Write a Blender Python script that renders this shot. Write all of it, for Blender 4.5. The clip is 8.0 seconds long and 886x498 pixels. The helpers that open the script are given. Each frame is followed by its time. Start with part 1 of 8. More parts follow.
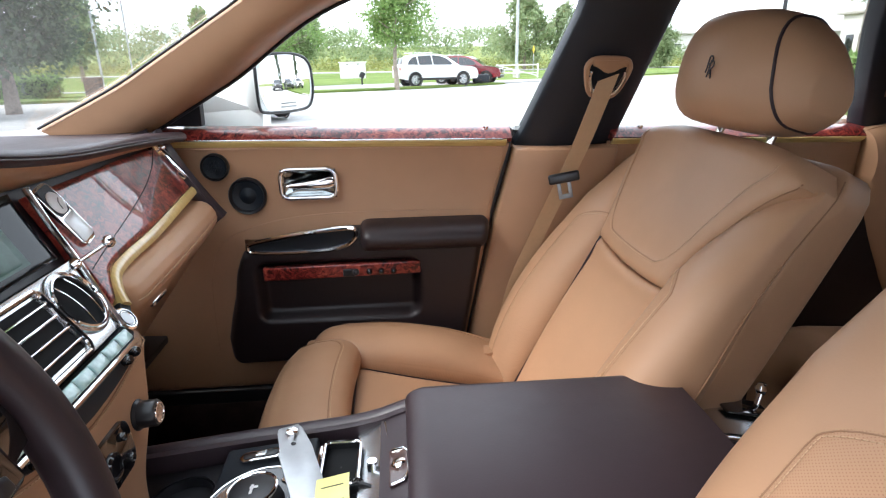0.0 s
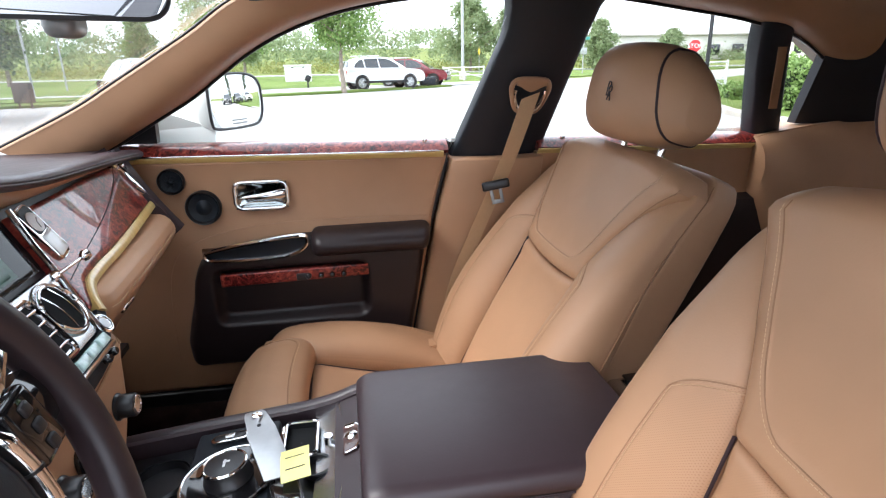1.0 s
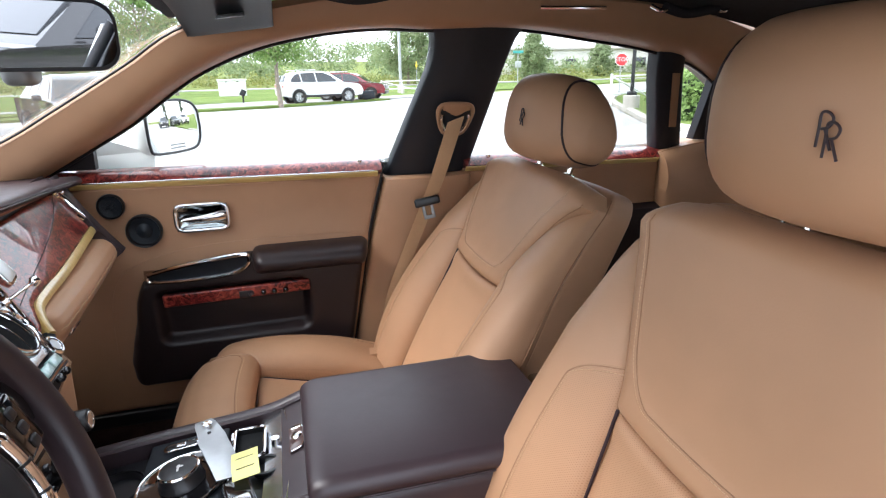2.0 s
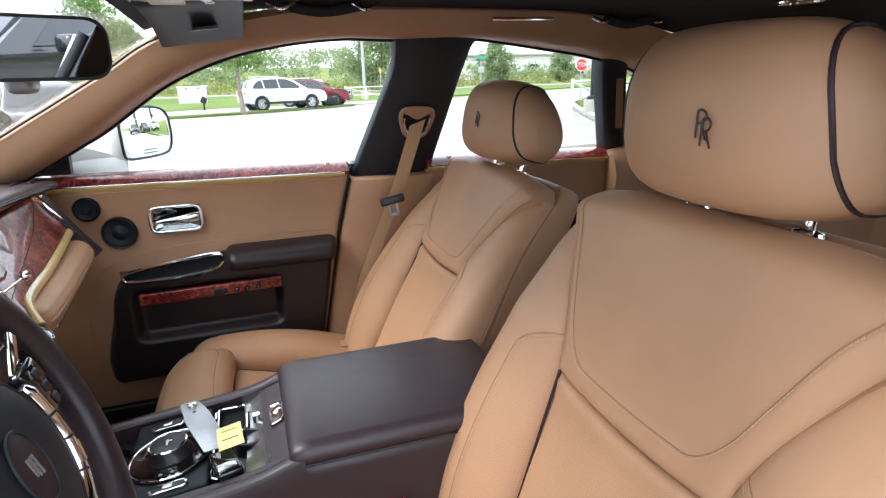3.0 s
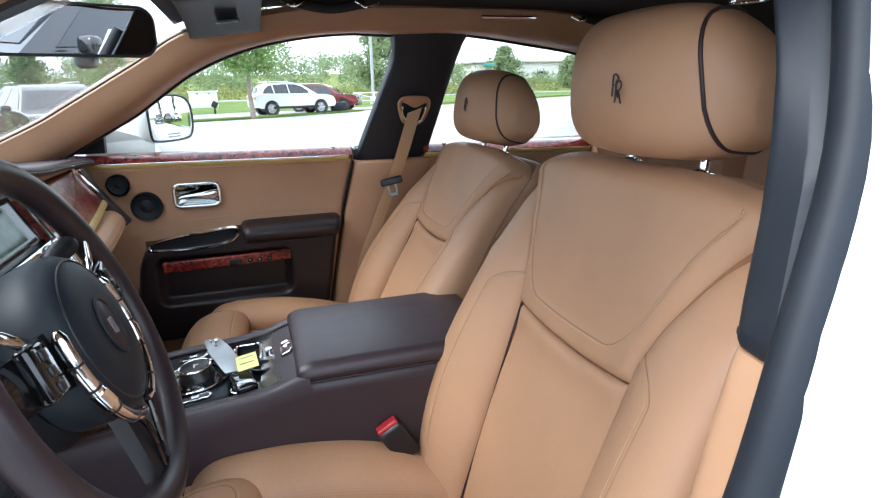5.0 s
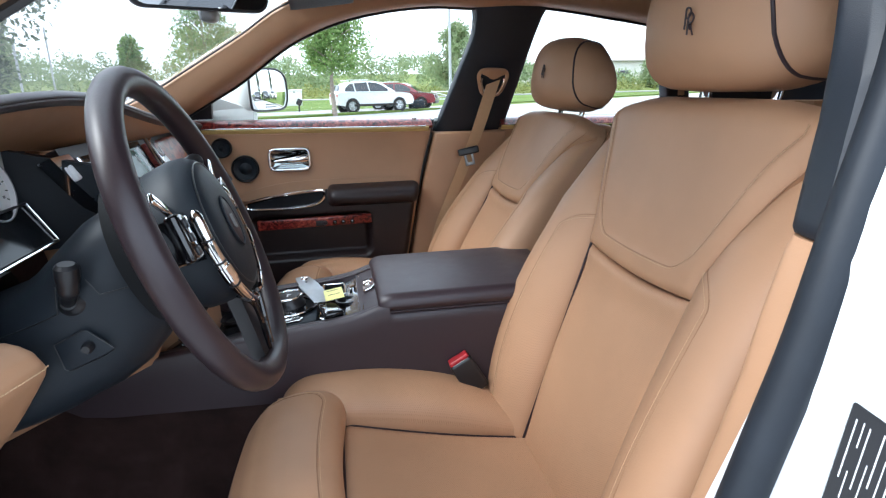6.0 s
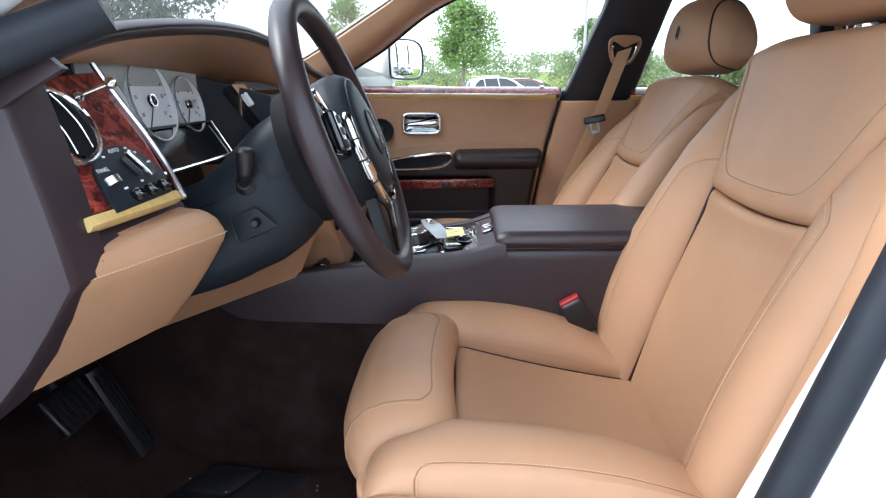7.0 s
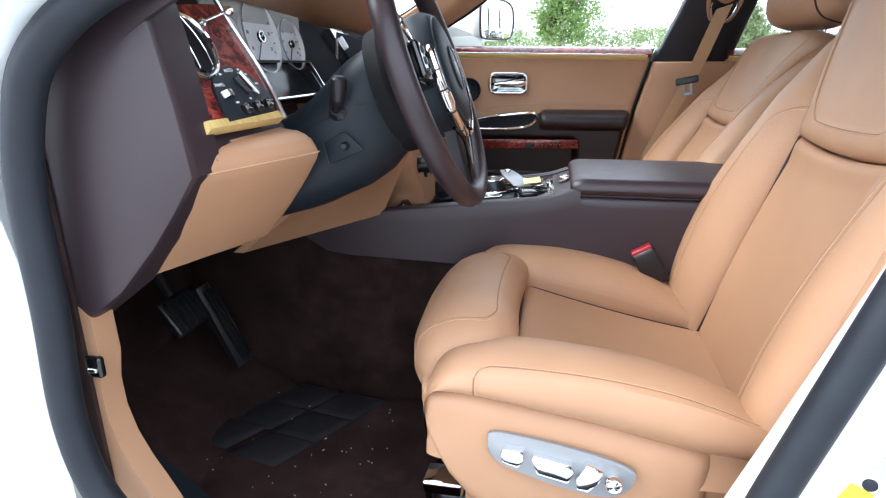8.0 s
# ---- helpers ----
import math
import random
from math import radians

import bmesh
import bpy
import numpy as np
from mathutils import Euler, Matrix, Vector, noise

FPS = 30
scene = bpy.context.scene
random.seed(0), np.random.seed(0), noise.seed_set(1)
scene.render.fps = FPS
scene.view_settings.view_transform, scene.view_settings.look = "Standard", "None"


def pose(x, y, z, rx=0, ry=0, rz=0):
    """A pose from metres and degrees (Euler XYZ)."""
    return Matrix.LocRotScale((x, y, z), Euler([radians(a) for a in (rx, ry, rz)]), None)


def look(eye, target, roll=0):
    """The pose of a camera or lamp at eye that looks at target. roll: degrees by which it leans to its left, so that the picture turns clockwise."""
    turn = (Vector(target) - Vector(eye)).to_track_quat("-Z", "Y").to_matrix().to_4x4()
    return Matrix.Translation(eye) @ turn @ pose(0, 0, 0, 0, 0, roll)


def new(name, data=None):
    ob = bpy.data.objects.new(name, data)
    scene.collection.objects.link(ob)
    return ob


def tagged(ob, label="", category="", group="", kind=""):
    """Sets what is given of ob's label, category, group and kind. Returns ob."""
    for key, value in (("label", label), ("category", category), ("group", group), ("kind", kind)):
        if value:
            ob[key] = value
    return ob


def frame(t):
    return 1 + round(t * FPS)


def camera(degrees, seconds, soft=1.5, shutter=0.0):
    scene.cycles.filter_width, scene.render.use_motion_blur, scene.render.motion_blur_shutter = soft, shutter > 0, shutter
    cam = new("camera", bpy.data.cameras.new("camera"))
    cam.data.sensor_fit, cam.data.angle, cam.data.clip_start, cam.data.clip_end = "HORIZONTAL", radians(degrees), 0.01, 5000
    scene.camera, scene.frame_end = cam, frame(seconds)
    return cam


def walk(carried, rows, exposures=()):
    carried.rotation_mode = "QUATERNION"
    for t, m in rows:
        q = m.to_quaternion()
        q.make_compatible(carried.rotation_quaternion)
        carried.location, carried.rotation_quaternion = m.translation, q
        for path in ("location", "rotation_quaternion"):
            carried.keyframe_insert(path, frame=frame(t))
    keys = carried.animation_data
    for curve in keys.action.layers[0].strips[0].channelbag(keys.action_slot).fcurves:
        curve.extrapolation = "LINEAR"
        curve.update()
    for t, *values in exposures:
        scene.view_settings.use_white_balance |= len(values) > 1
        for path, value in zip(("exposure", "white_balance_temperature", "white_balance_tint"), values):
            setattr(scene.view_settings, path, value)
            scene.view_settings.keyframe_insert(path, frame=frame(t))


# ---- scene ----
cam = camera(75.0, 8.0, 1.2)
PATH = [
    (0, (-0.082, -0.536, 1.19), (0.064, 1.358, 0.565), -0.9),
    (0.5, (-0.084, -0.594, 1.208), (0.14, 1.292, 0.582), -1.1),
    (1, (-0.075, -0.656, 1.23), (0.234, 1.219, 0.608), -1.1),
    (1.5, (-0.071, -0.708, 1.249), (0.34, 1.153, 0.641), -1.2),
    (2, (-0.072, -0.751, 1.262), (0.429, 1.094, 0.675), -1.3),
    (3.3, (-0.1, -0.878, 1.264), (0.522, 0.937, 0.697), -1.5),
    (3.5, (-0.104, -0.896, 1.264), (0.522, 0.919, 0.703), -1.4),
    (4, (-0.107, -0.943, 1.264), (0.523, 0.872, 0.708), -1.4),
    (5.3, (-0.119, -1.051, 1.201), (0.426, 0.793, 0.652), -1.4),
    (5.5, (-0.125, -1.066, 1.185), (0.379, 0.79, 0.637), -1.5),
    (6, (-0.144, -1.117, 1.144), (0.205, 0.775, 0.599), -1.3),
    (6.5, (-0.153, -1.166, 1.1), (-0.015, 0.755, 0.559), -1.0),
    (7, (-0.151, -1.21, 1.053), (-0.212, 0.714, 0.509), -0.8),
    (7.5, (-0.143, -1.245, 1.021), (-0.365, 0.658, 0.448), -0.5),
    (8, (-0.125, -1.281, 1.0), (-0.476, 0.59, 0.386), -0.3),
]
walk(cam, [(t, look(eye, target, roll)) for t, eye, target, roll in PATH], [(0.0, 1.42, 6050, 11), (1.5, 1.4, 6050, 12), (3.5, 1.31, 5930, 9), (4.2, 1.31, 5810, 9), (5.5, 1.1, 5650, 6), (6.5, 1.22, 5680, 7), (7.2, 1.33, 5760, 8), (8.0, 1.53, 5820, 9)])

# ---------------------------------------------------------------- light
world = bpy.data.worlds.new("sky")
scene.world = world
world.use_nodes = True
wn = world.node_tree.nodes
sky = wn.new("ShaderNodeTexSky")
sky.sky_type, sky.sun_disc = "NISHITA", False
sky.sun_elevation, sky.sun_rotation = radians(49), radians(262)
sky.air_density, sky.dust_density, sky.ozone_density = 1.0, 6.0, 1.0
cloud = wn.new("ShaderNodeMix")
cloud.data_type = "RGBA"
cloud.inputs[0].default_value = 0.75
cloud.inputs[7].default_value = (11.0, 11.4, 12.0, 1)
world.node_tree.links.new(sky.outputs[0], cloud.inputs[6])
world.node_tree.links.new(cloud.outputs[2], wn["Background"].inputs[0])
wn["Background"].inputs[1].default_value = 0.14

sun = new("sun", bpy.data.lights.new("sun", "SUN"))
sun.data.energy, sun.data.angle, sun.data.color = 1.5, radians(30), (1.0, 0.96, 0.9)
sun.matrix_world = look((-36, -5, 42), (0, 0, 0))

# ---------------------------------------------------------------- materials


def material(name):
    m = bpy.data.materials.new(name)
    m.use_nodes = True
    return m, m.node_tree.nodes, m.node_tree.links, m.node_tree.nodes["Principled BSDF"]


def noise_node(n, l, scale, detail=4, rough=0.6, stretch=None):
    c = n.new("ShaderNodeTexCoord")
    t = n.new("ShaderNodeTexNoise")
    t.inputs["Scale"].default_value, t.inputs["Detail"].default_value, t.inputs["Roughness"].default_value = scale, detail, rough
    if stretch:
        mp = n.new("ShaderNodeMapping")
        mp.inputs["Scale"].default_value = stretch
        l.new(c.outputs["Object"], mp.inputs[0])
        l.new(mp.outputs[0], t.inputs["Vector"])
    else:
        l.new(c.outputs["Object"], t.inputs["Vector"])
    return t


def ramp(n, l, src, stops):
    r = n.new("ShaderNodeValToRGB")
    el = r.color_ramp.elements
    while len(el) < len(stops):
        el.new(0.5)
    for e, (p, c) in zip(el, stops):
        e.position, e.color = p, (*c, 1)
    l.new(src, r.inputs[0])
    return r


def bump(n, l, height, bsdf, strength, dist):
    b = n.new("ShaderNodeBump")
    b.inputs["Strength"].default_value, b.inputs["Distance"].default_value = strength, dist
    l.new(height, b.inputs["Height"])
    l.new(b.outputs[0], bsdf.inputs["Normal"])
    return b


def plain(name, color, rough=0.5, metal=0.0, coat=0.0, vary=0.12, scale=6.0, bump_scale=0.0, bump_strength=0.2, bump_dist=0.0006, spec=0.5):
    m, n, l, b = material(name)
    t = noise_node(n, l, scale)
    r = ramp(n, l, t.outputs[0], [(0.3, tuple(c * (1 - vary) for c in color)), (0.7, tuple(min(1, c * (1 + vary)) for c in color))])
    l.new(r.outputs[0], b.inputs["Base Color"])
    b.inputs["Roughness"].default_value, b.inputs["Metallic"].default_value = rough, metal
    b.inputs["Coat Weight"].default_value, b.inputs["Coat Roughness"].default_value = coat, 0.03
    b.inputs["Specular IOR Level"].default_value = spec
    if bump_scale:
        t2 = noise_node(n, l, bump_scale, 3)
        bump(n, l, t2.outputs[0], b, bump_strength, bump_dist)
    return m


def leather(name, color, rough=0.46, holes=False, grain=420.0, spec=0.36):
    """Hide with fine pebbled grain, slow colour drift, soft creases; perforated where holes."""
    m, n, l, b = material(name)
    c = n.new("ShaderNodeTexCoord")
    slow = noise_node(n, l, 5.0, 3)
    r = ramp(n, l, slow.outputs[0], [(0.25, tuple(x * 0.9 for x in color)), (0.75, tuple(x * 1.08 for x in color))])
    v = n.new("ShaderNodeTexVoronoi")
    v.inputs["Scale"].default_value = grain
    l.new(c.outputs["Object"], v.inputs["Vector"])
    crease = noise_node(n, l, 38.0, 4, 0.65)
    add = n.new("ShaderNodeMath")
    add.operation = "MULTIPLY_ADD"
    add.inputs[1].default_value = 0.35
    l.new(v.outputs["Distance"], add.inputs[0])
    l.new(crease.outputs[0], add.inputs[2])
    height = add.outputs[0]
    colour = r.outputs[0]
    if holes:
        along = n.new("ShaderNodeVectorMath")
        along.operation, along.inputs[1].default_value = "DOT_PRODUCT", (holes[0], 0.0, holes[1])
        l.new(c.outputs["Object"], along.inputs[0])
        sep, com = n.new("ShaderNodeSeparateXYZ"), n.new("ShaderNodeCombineXYZ")
        l.new(c.outputs["Object"], sep.inputs[0])
        l.new(sep.outputs[1], com.inputs[0])
        l.new(along.outputs["Value"], com.inputs[1])
        mp = n.new("ShaderNodeMapping")
        mp.inputs["Rotation"].default_value = (0, 0, radians(45))
        l.new(com.outputs[0], mp.inputs[0])
        w = n.new("ShaderNodeTexVoronoi")
        w.voronoi_dimensions = "2D"
        w.inputs["Scale"].default_value, w.inputs["Randomness"].default_value = 420.0, 0.0
        l.new(mp.outputs[0], w.inputs["Vector"])
        dot = n.new("ShaderNodeMath")
        dot.operation = "LESS_THAN"
        dot.inputs[1].default_value = 0.21
        l.new(w.outputs["Distance"], dot.inputs[0])
        mix = n.new("ShaderNodeMix")
        mix.data_type = "RGBA"
        mix.inputs[7].default_value = (color[0] * 0.74, color[1] * 0.71, color[2] * 0.68, 1)
        l.new(dot.outputs[0], mix.inputs[0])
        l.new(colour, mix.inputs[6])
        colour = mix.outputs[2]
        sub = n.new("ShaderNodeMath")
        sub.operation = "SUBTRACT"
        l.new(height, sub.inputs[0])
        l.new(dot.outputs[0], sub.inputs[1])
        height = sub.outputs[0]
    l.new(colour, b.inputs["Base Color"])
    b.inputs["Specular IOR Level"].default_value = spec
    rr = n.new("ShaderNodeMapRange")
    rr.inputs["To Min"].default_value, rr.inputs["To Max"].default_value = rough - 0.05, rough + 0.08
    l.new(crease.outputs[0], rr.inputs[0])
    l.new(rr.outputs[0], b.inputs["Roughness"])
    bump(n, l, height, b, 0.16, 0.0009)
    return m


def burl(name):
    """Red-stained burr veneer under thick lacquer."""
    m, n, l, b = material(name)
    warp = noise_node(n, l, 22.0, 4, 0.6)
    c = n.new("ShaderNodeTexCoord")
    mixv = n.new("ShaderNodeMix")
    mixv.data_type, mixv.factor_mode = "VECTOR", "UNIFORM"
    mixv.inputs[0].default_value = 0.06
    l.new(c.outputs["Object"], mixv.inputs[4])
    l.new(warp.outputs["Color"], mixv.inputs[5])
    mp = n.new("ShaderNodeMapping")
    mp.inputs["Scale"].default_value, mp.inputs["Rotation"].default_value = (1.0, 0.55, 1.25), (0.4, 0.3, 0.2)
    l.new(mixv.outputs[1], mp.inputs[0])
    t = n.new("ShaderNodeTexNoise")
    t.inputs["Scale"].default_value, t.inputs["Detail"].default_value, t.inputs["Roughness"].default_value = 40.0, 5, 0.58
    t.inputs["Distortion"].default_value = 2.6
    l.new(mp.outputs[0], t.inputs["Vector"])
    slow = noise_node(n, l, 9.0, 3)
    mixf = n.new("ShaderNodeMath")
    mixf.operation, mixf.inputs[1].default_value = "MULTIPLY_ADD", 0.35
    l.new(slow.outputs[0], mixf.inputs[0])
    l.new(t.outputs[0], mixf.inputs[2])
    r = ramp(n, l, mixf.outputs[0], [(0.50, (0.016, 0.003, 0.003)), (0.60, (0.085, 0.010, 0.010)), (0.68, (0.185, 0.024, 0.019)), (0.78, (0.29, 0.05, 0.034)), (0.90, (0.40, 0.10, 0.06))])
    l.new(r.outputs[0], b.inputs["Base Color"])
    b.inputs["Roughness"].default_value = 0.32
    b.inputs["Coat Weight"].default_value, b.inputs["Coat Roughness"].default_value, b.inputs["Specular IOR Level"].default_value = 0.85, 0.02, 0.15
    return m


def inlay(name):
    m, n, l, b = material(name)
    t = noise_node(n, l, 60.0, 3, 0.5, (0.3, 4.0, 0.3))
    r = ramp(n, l, t.outputs[0], [(0.3, (0.54, 0.37, 0.12)), (0.7, (0.66, 0.48, 0.18))])
    l.new(r.outputs[0], b.inputs["Base Color"])
    b.inputs["Roughness"].default_value = 0.3
    b.inputs["Coat Weight"].default_value = 0.8
    return m


def carpet(name, color):
    m, n, l, b = material(name)
    pile = noise_node(n, l, 900.0, 2)
    lay = noise_node(n, l, 9.0, 4, 0.7)
    r = ramp(n, l, lay.outputs[0], [(0.35, tuple(c * 0.55 for c in color)), (0.52, color), (0.7, tuple(c * 1.7 for c in color))])
    l.new(r.outputs[0], b.inputs["Base Color"])
    b.inputs["Roughness"].default_value, b.inputs["Specular IOR Level"].default_value = 0.95, 0.1
    b.inputs["Sheen Weight"].default_value = 0.15
    b.inputs["Sheen Tint"].default_value = (0.5, 0.28, 0.24, 1)
    bump(n, l, pile.outputs[0], b, 0.8, 0.003)
    return m


def glass(name, tint=(1, 1, 1), gloss=0.5, dust=0.0):
    """A thin clear sheet: what is behind shows through, with a faint mirror on it."""
    m, n, l, b = material(name)
    n.remove(b)
    tr, gl, mix, fr = n.new("ShaderNodeBsdfTransparent"), n.new("ShaderNodeBsdfGlossy"), n.new("ShaderNodeMixShader"), n.new("ShaderNodeFresnel")
    tr.inputs[0].default_value = (*tint, 1)
    gl.inputs["Roughness"].default_value = 0.01
    fr.inputs[0].default_value = 1.45
    k = n.new("ShaderNodeMath")
    k.operation, k.inputs[1].default_value = "MULTIPLY", gloss
    l.new(fr.outputs[0], k.inputs[0])
    l.new(k.outputs[0], mix.inputs[0])
    l.new(tr.outputs[0], mix.inputs[1])
    l.new(gl.outputs[0], mix.inputs[2])
    if dust:
        film, both = n.new("ShaderNodeBsdfTranslucent"), n.new("ShaderNodeMixShader")
        film.inputs[0].default_value = (0.8, 0.8, 0.78, 1)
        smear = noise_node(n, l, 7.0, 3, 0.6)
        amount = n.new("ShaderNodeMapRange")
        amount.inputs["To Min"].default_value, amount.inputs["To Max"].default_value = dust * 0.5, dust * 1.5
        l.new(smear.outputs[0], amount.inputs[0])
        l.new(amount.outputs[0], both.inputs[0])
        l.new(mix.outputs[0], both.inputs[1])
        l.new(film.outputs[0], both.inputs[2])
        mix = both
    l.new(mix.outputs[0], n["Material Output"].inputs[0])
    return m


TAN = leather("tan_leather", (0.42, 0.239, 0.135))
TAN_HOLES = leather("tan_perforated_leather", (0.42, 0.239, 0.135), 0.5, (0.34, 0.94))
TAN_FLAT = leather("tan_perforated_cushion_leather", (0.42, 0.239, 0.135), 0.5, (0.98, -0.2))
BROWN = leather("brown_leather", (0.0305, 0.0195, 0.0238), 0.40, spec=0.55)
# The brown leather again, darkened in colour for the dimmer light on the doors.
SHADED_BROWN = leather("shaded_brown_leather", (0.017, 0.0105, 0.0115), 0.42, spec=0.42)
BROWN_RIM = leather("brown_rim_leather", (0.028, 0.0185, 0.0215), 0.36, spec=0.45)
THREAD = plain("tan_thread", (0.54, 0.36, 0.21), 0.7, bump_scale=900)
PIPING = leather("dark_piping", (0.03, 0.017, 0.02), 0.45)
WOOD = burl("burr_veneer")
SEAM = plain("seam_leather", (0.27, 0.145, 0.075), 0.7)
YELLOW = inlay("boxwood_inlay")
CHROME = plain("chrome", (0.86, 0.87, 0.88), 0.06, 1.0, vary=0.02)
SATIN = plain("satin_metal", (0.62, 0.63, 0.64), 0.26, 1.0, vary=0.04)
SILVER = plain("silver_paint", (0.27, 0.28, 0.285), 0.38, 0.35, vary=0.03, bump_scale=600, bump_strength=0.05)
BLACK = plain("black_plastic", (0.012, 0.012, 0.014), 0.34, bump_scale=500, bump_strength=0.1)
GLOSS = plain("gloss_black", (0.006, 0.006, 0.007), 0.05, coat=0.6, vary=0.05)
SOFT = plain("grey_soft_plastic", (0.0105, 0.0145, 0.020), 0.5, vary=0.08, bump_scale=700, bump_strength=0.25, spec=0.3)
PILLAR = plain("pillar_cloth", (0.0105, 0.0142, 0.0210), 0.5, bump_scale=800, bump_strength=0.3)
RIB = plain("matt_black_boot", (0.006, 0.0065, 0.0075), 0.75, bump_scale=300, bump_strength=0.2, spec=0.2)
RUBBER = plain("door_rubber", (0.0125, 0.0160, 0.0220), 0.55, vary=0.15, scale=20, bump_scale=300, bump_strength=0.2, spec=0.35)
LINING = plain("roof_lining", (0.034, 0.032, 0.034), 0.95, vary=0.1, bump_scale=900, bump_strength=0.5, spec=0.1)
PAINT = plain("white_paint", (0.70, 0.725, 0.72), 0.28, coat=0.8, vary=0.015)
CARPET = carpet("brown_carpet", (0.028, 0.017, 0.0155))
MAT_PAD = plain("heel_pad", (0.02, 0.019, 0.022), 0.5, vary=0.3, scale=30, bump_scale=200, bump_strength=0.4)
GLASS = glass("window_glass", (0.97, 0.985, 0.975), 0.35)
SCREEN_GLASS = glass("windscreen_glass", (0.97, 0.985, 0.975), 0.35, 0.011)
MIRROR = plain("mirror_glass", (0.9, 0.9, 0.9), 0.01, 1.0, vary=0.0)
DARK_WOOD = plain("dark_polished_wood", (0.05, 0.018, 0.014), 0.3, coat=0.8, vary=0.4, scale=40)
STEEL = plain("brushed_steel", (0.40, 0.41, 0.42), 0.36, 0.9, vary=0.06, scale=50)
DIAL = plain("dial_face", (0.88, 0.89, 0.90), 0.6, vary=0.04, scale=30)
RED = plain("red_plastic", (0.36, 0.018, 0.024), 0.35)
WEB = plain("belt_webbing", (0.50, 0.33, 0.185), 0.6, vary=0.03, scale=120, bump_scale=700, bump_strength=0.5)
LABEL_W = plain("white_print", (0.75, 0.75, 0.75), 0.5, vary=0.02)
TAG = plain("yellow_tag", (0.80, 0.77, 0.28), 0.35, vary=0.06, scale=40)
PEARL = plain("pearl_keys", (0.40, 0.58, 0.56), 0.12, coat=1.0, vary=0.3, scale=60)
SCREEN = plain("dark_screen", (0.010, 0.012, 0.014), 0.10, spec=0.25)


# ---------------------------------------------------------------- building helpers
AT = {}


def thing(name, place, label, category, group="", kind=""):
    ob = new(name)
    ob.empty_display_size = 0.05
    ob.location = place
    AT[ob] = Matrix.Translation(place)
    return tagged(ob, label, category, group, kind)


def mesh_of(name, bm, mat, smooth=40):
    me = bpy.data.meshes.new(name)
    bmesh.ops.recalc_face_normals(bm, faces=bm.faces)
    bm.to_mesh(me)
    bm.free()
    me.materials.append(mat)
    if smooth:
        me.polygons.foreach_set("use_smooth", [True] * len(me.polygons))
        me.set_sharp_from_angle(angle=radians(smooth))
    return me


def part(name, bm, mat, parent, label="", smooth=40):
    ob = new(name, bm if isinstance(bm, bpy.types.Mesh) else mesh_of(name, bm, mat, smooth))
    ob.parent = parent
    if parent in AT:
        ob.matrix_parent_inverse = AT[parent].inverted()
    return tagged(ob, label)


def solo(name, bm, mat, label, category, kind="", group="", smooth=40):
    return tagged(new(name, mesh_of(name, bm, mat, smooth)), label, category, group, kind)


def join(*bms):
    out = bmesh.new()
    for b in bms:
        me = bpy.data.meshes.new("tmp")
        b.to_mesh(me)
        b.free()
        out.from_mesh(me)
        bpy.data.meshes.remove(me)
    return out


def even(n):
    return [i / n for i in range(n + 1)]


def dense(n):
    """Steps that crowd at both ends."""
    return [0.5 - 0.5 * math.cos(math.pi * i / n) for i in range(n + 1)]


def slab(f, us, vs):
    """A closed solid between the sheets f(u, v, 0) and f(u, v, 1)."""
    bm = bmesh.new()
    a = [[[bm.verts.new(f(u, v, w)) for v in vs] for u in us] for w in (0, 1)]
    nu, nv = len(us), len(vs)
    for i in range(nu - 1):
        for j in range(nv - 1):
            for g in a:
                bm.faces.new((g[i][j], g[i + 1][j], g[i + 1][j + 1], g[i][j + 1]))
    for i in range(nu - 1):
        for j in (0, nv - 1):
            bm.faces.new((a[0][i][j], a[0][i + 1][j], a[1][i + 1][j], a[1][i][j]))
    for j in range(nv - 1):
        for i in (0, nu - 1):
            bm.faces.new((a[0][i][j], a[0][i][j + 1], a[1][i][j + 1], a[1][i][j]))
    return bm


def loft(rings, caps=True, loop=False):
    bm = bmesh.new()
    vs = [[bm.verts.new(p) for p in r] for r in rings]
    n = len(rings[0])
    pairs = list(zip(vs, vs[1:])) + ([(vs[-1], vs[0])] if loop else [])
    for a, b in pairs:
        for k in range(n):
            bm.faces.new((a[k], a[(k + 1) % n], b[(k + 1) % n], b[k]))
    if caps and not loop:
        bm.faces.new(vs[0])
        bm.faces.new(vs[-1])
    return bm


def smooth_line(pts, n=6, loop=False):
    """Catmull-Rom through the points."""
    p = [Vector(q) for q in pts]
    out = []
    m = len(p)
    for i in range(m if loop else m - 1):
        a, b, c, d = (p[(i + k) % m] if loop else p[min(max(i + k, 0), m - 1)] for k in (-1, 0, 1, 2))
        for j in range(n):
            t = j / n
            out.append(0.5 * ((2 * b) + (c - a) * t + (2 * a - 5 * b + 4 * c - d) * t * t + (3 * b - a - 3 * c + d) * t ** 3))
    if not loop:
        out.append(p[-1])
    return out


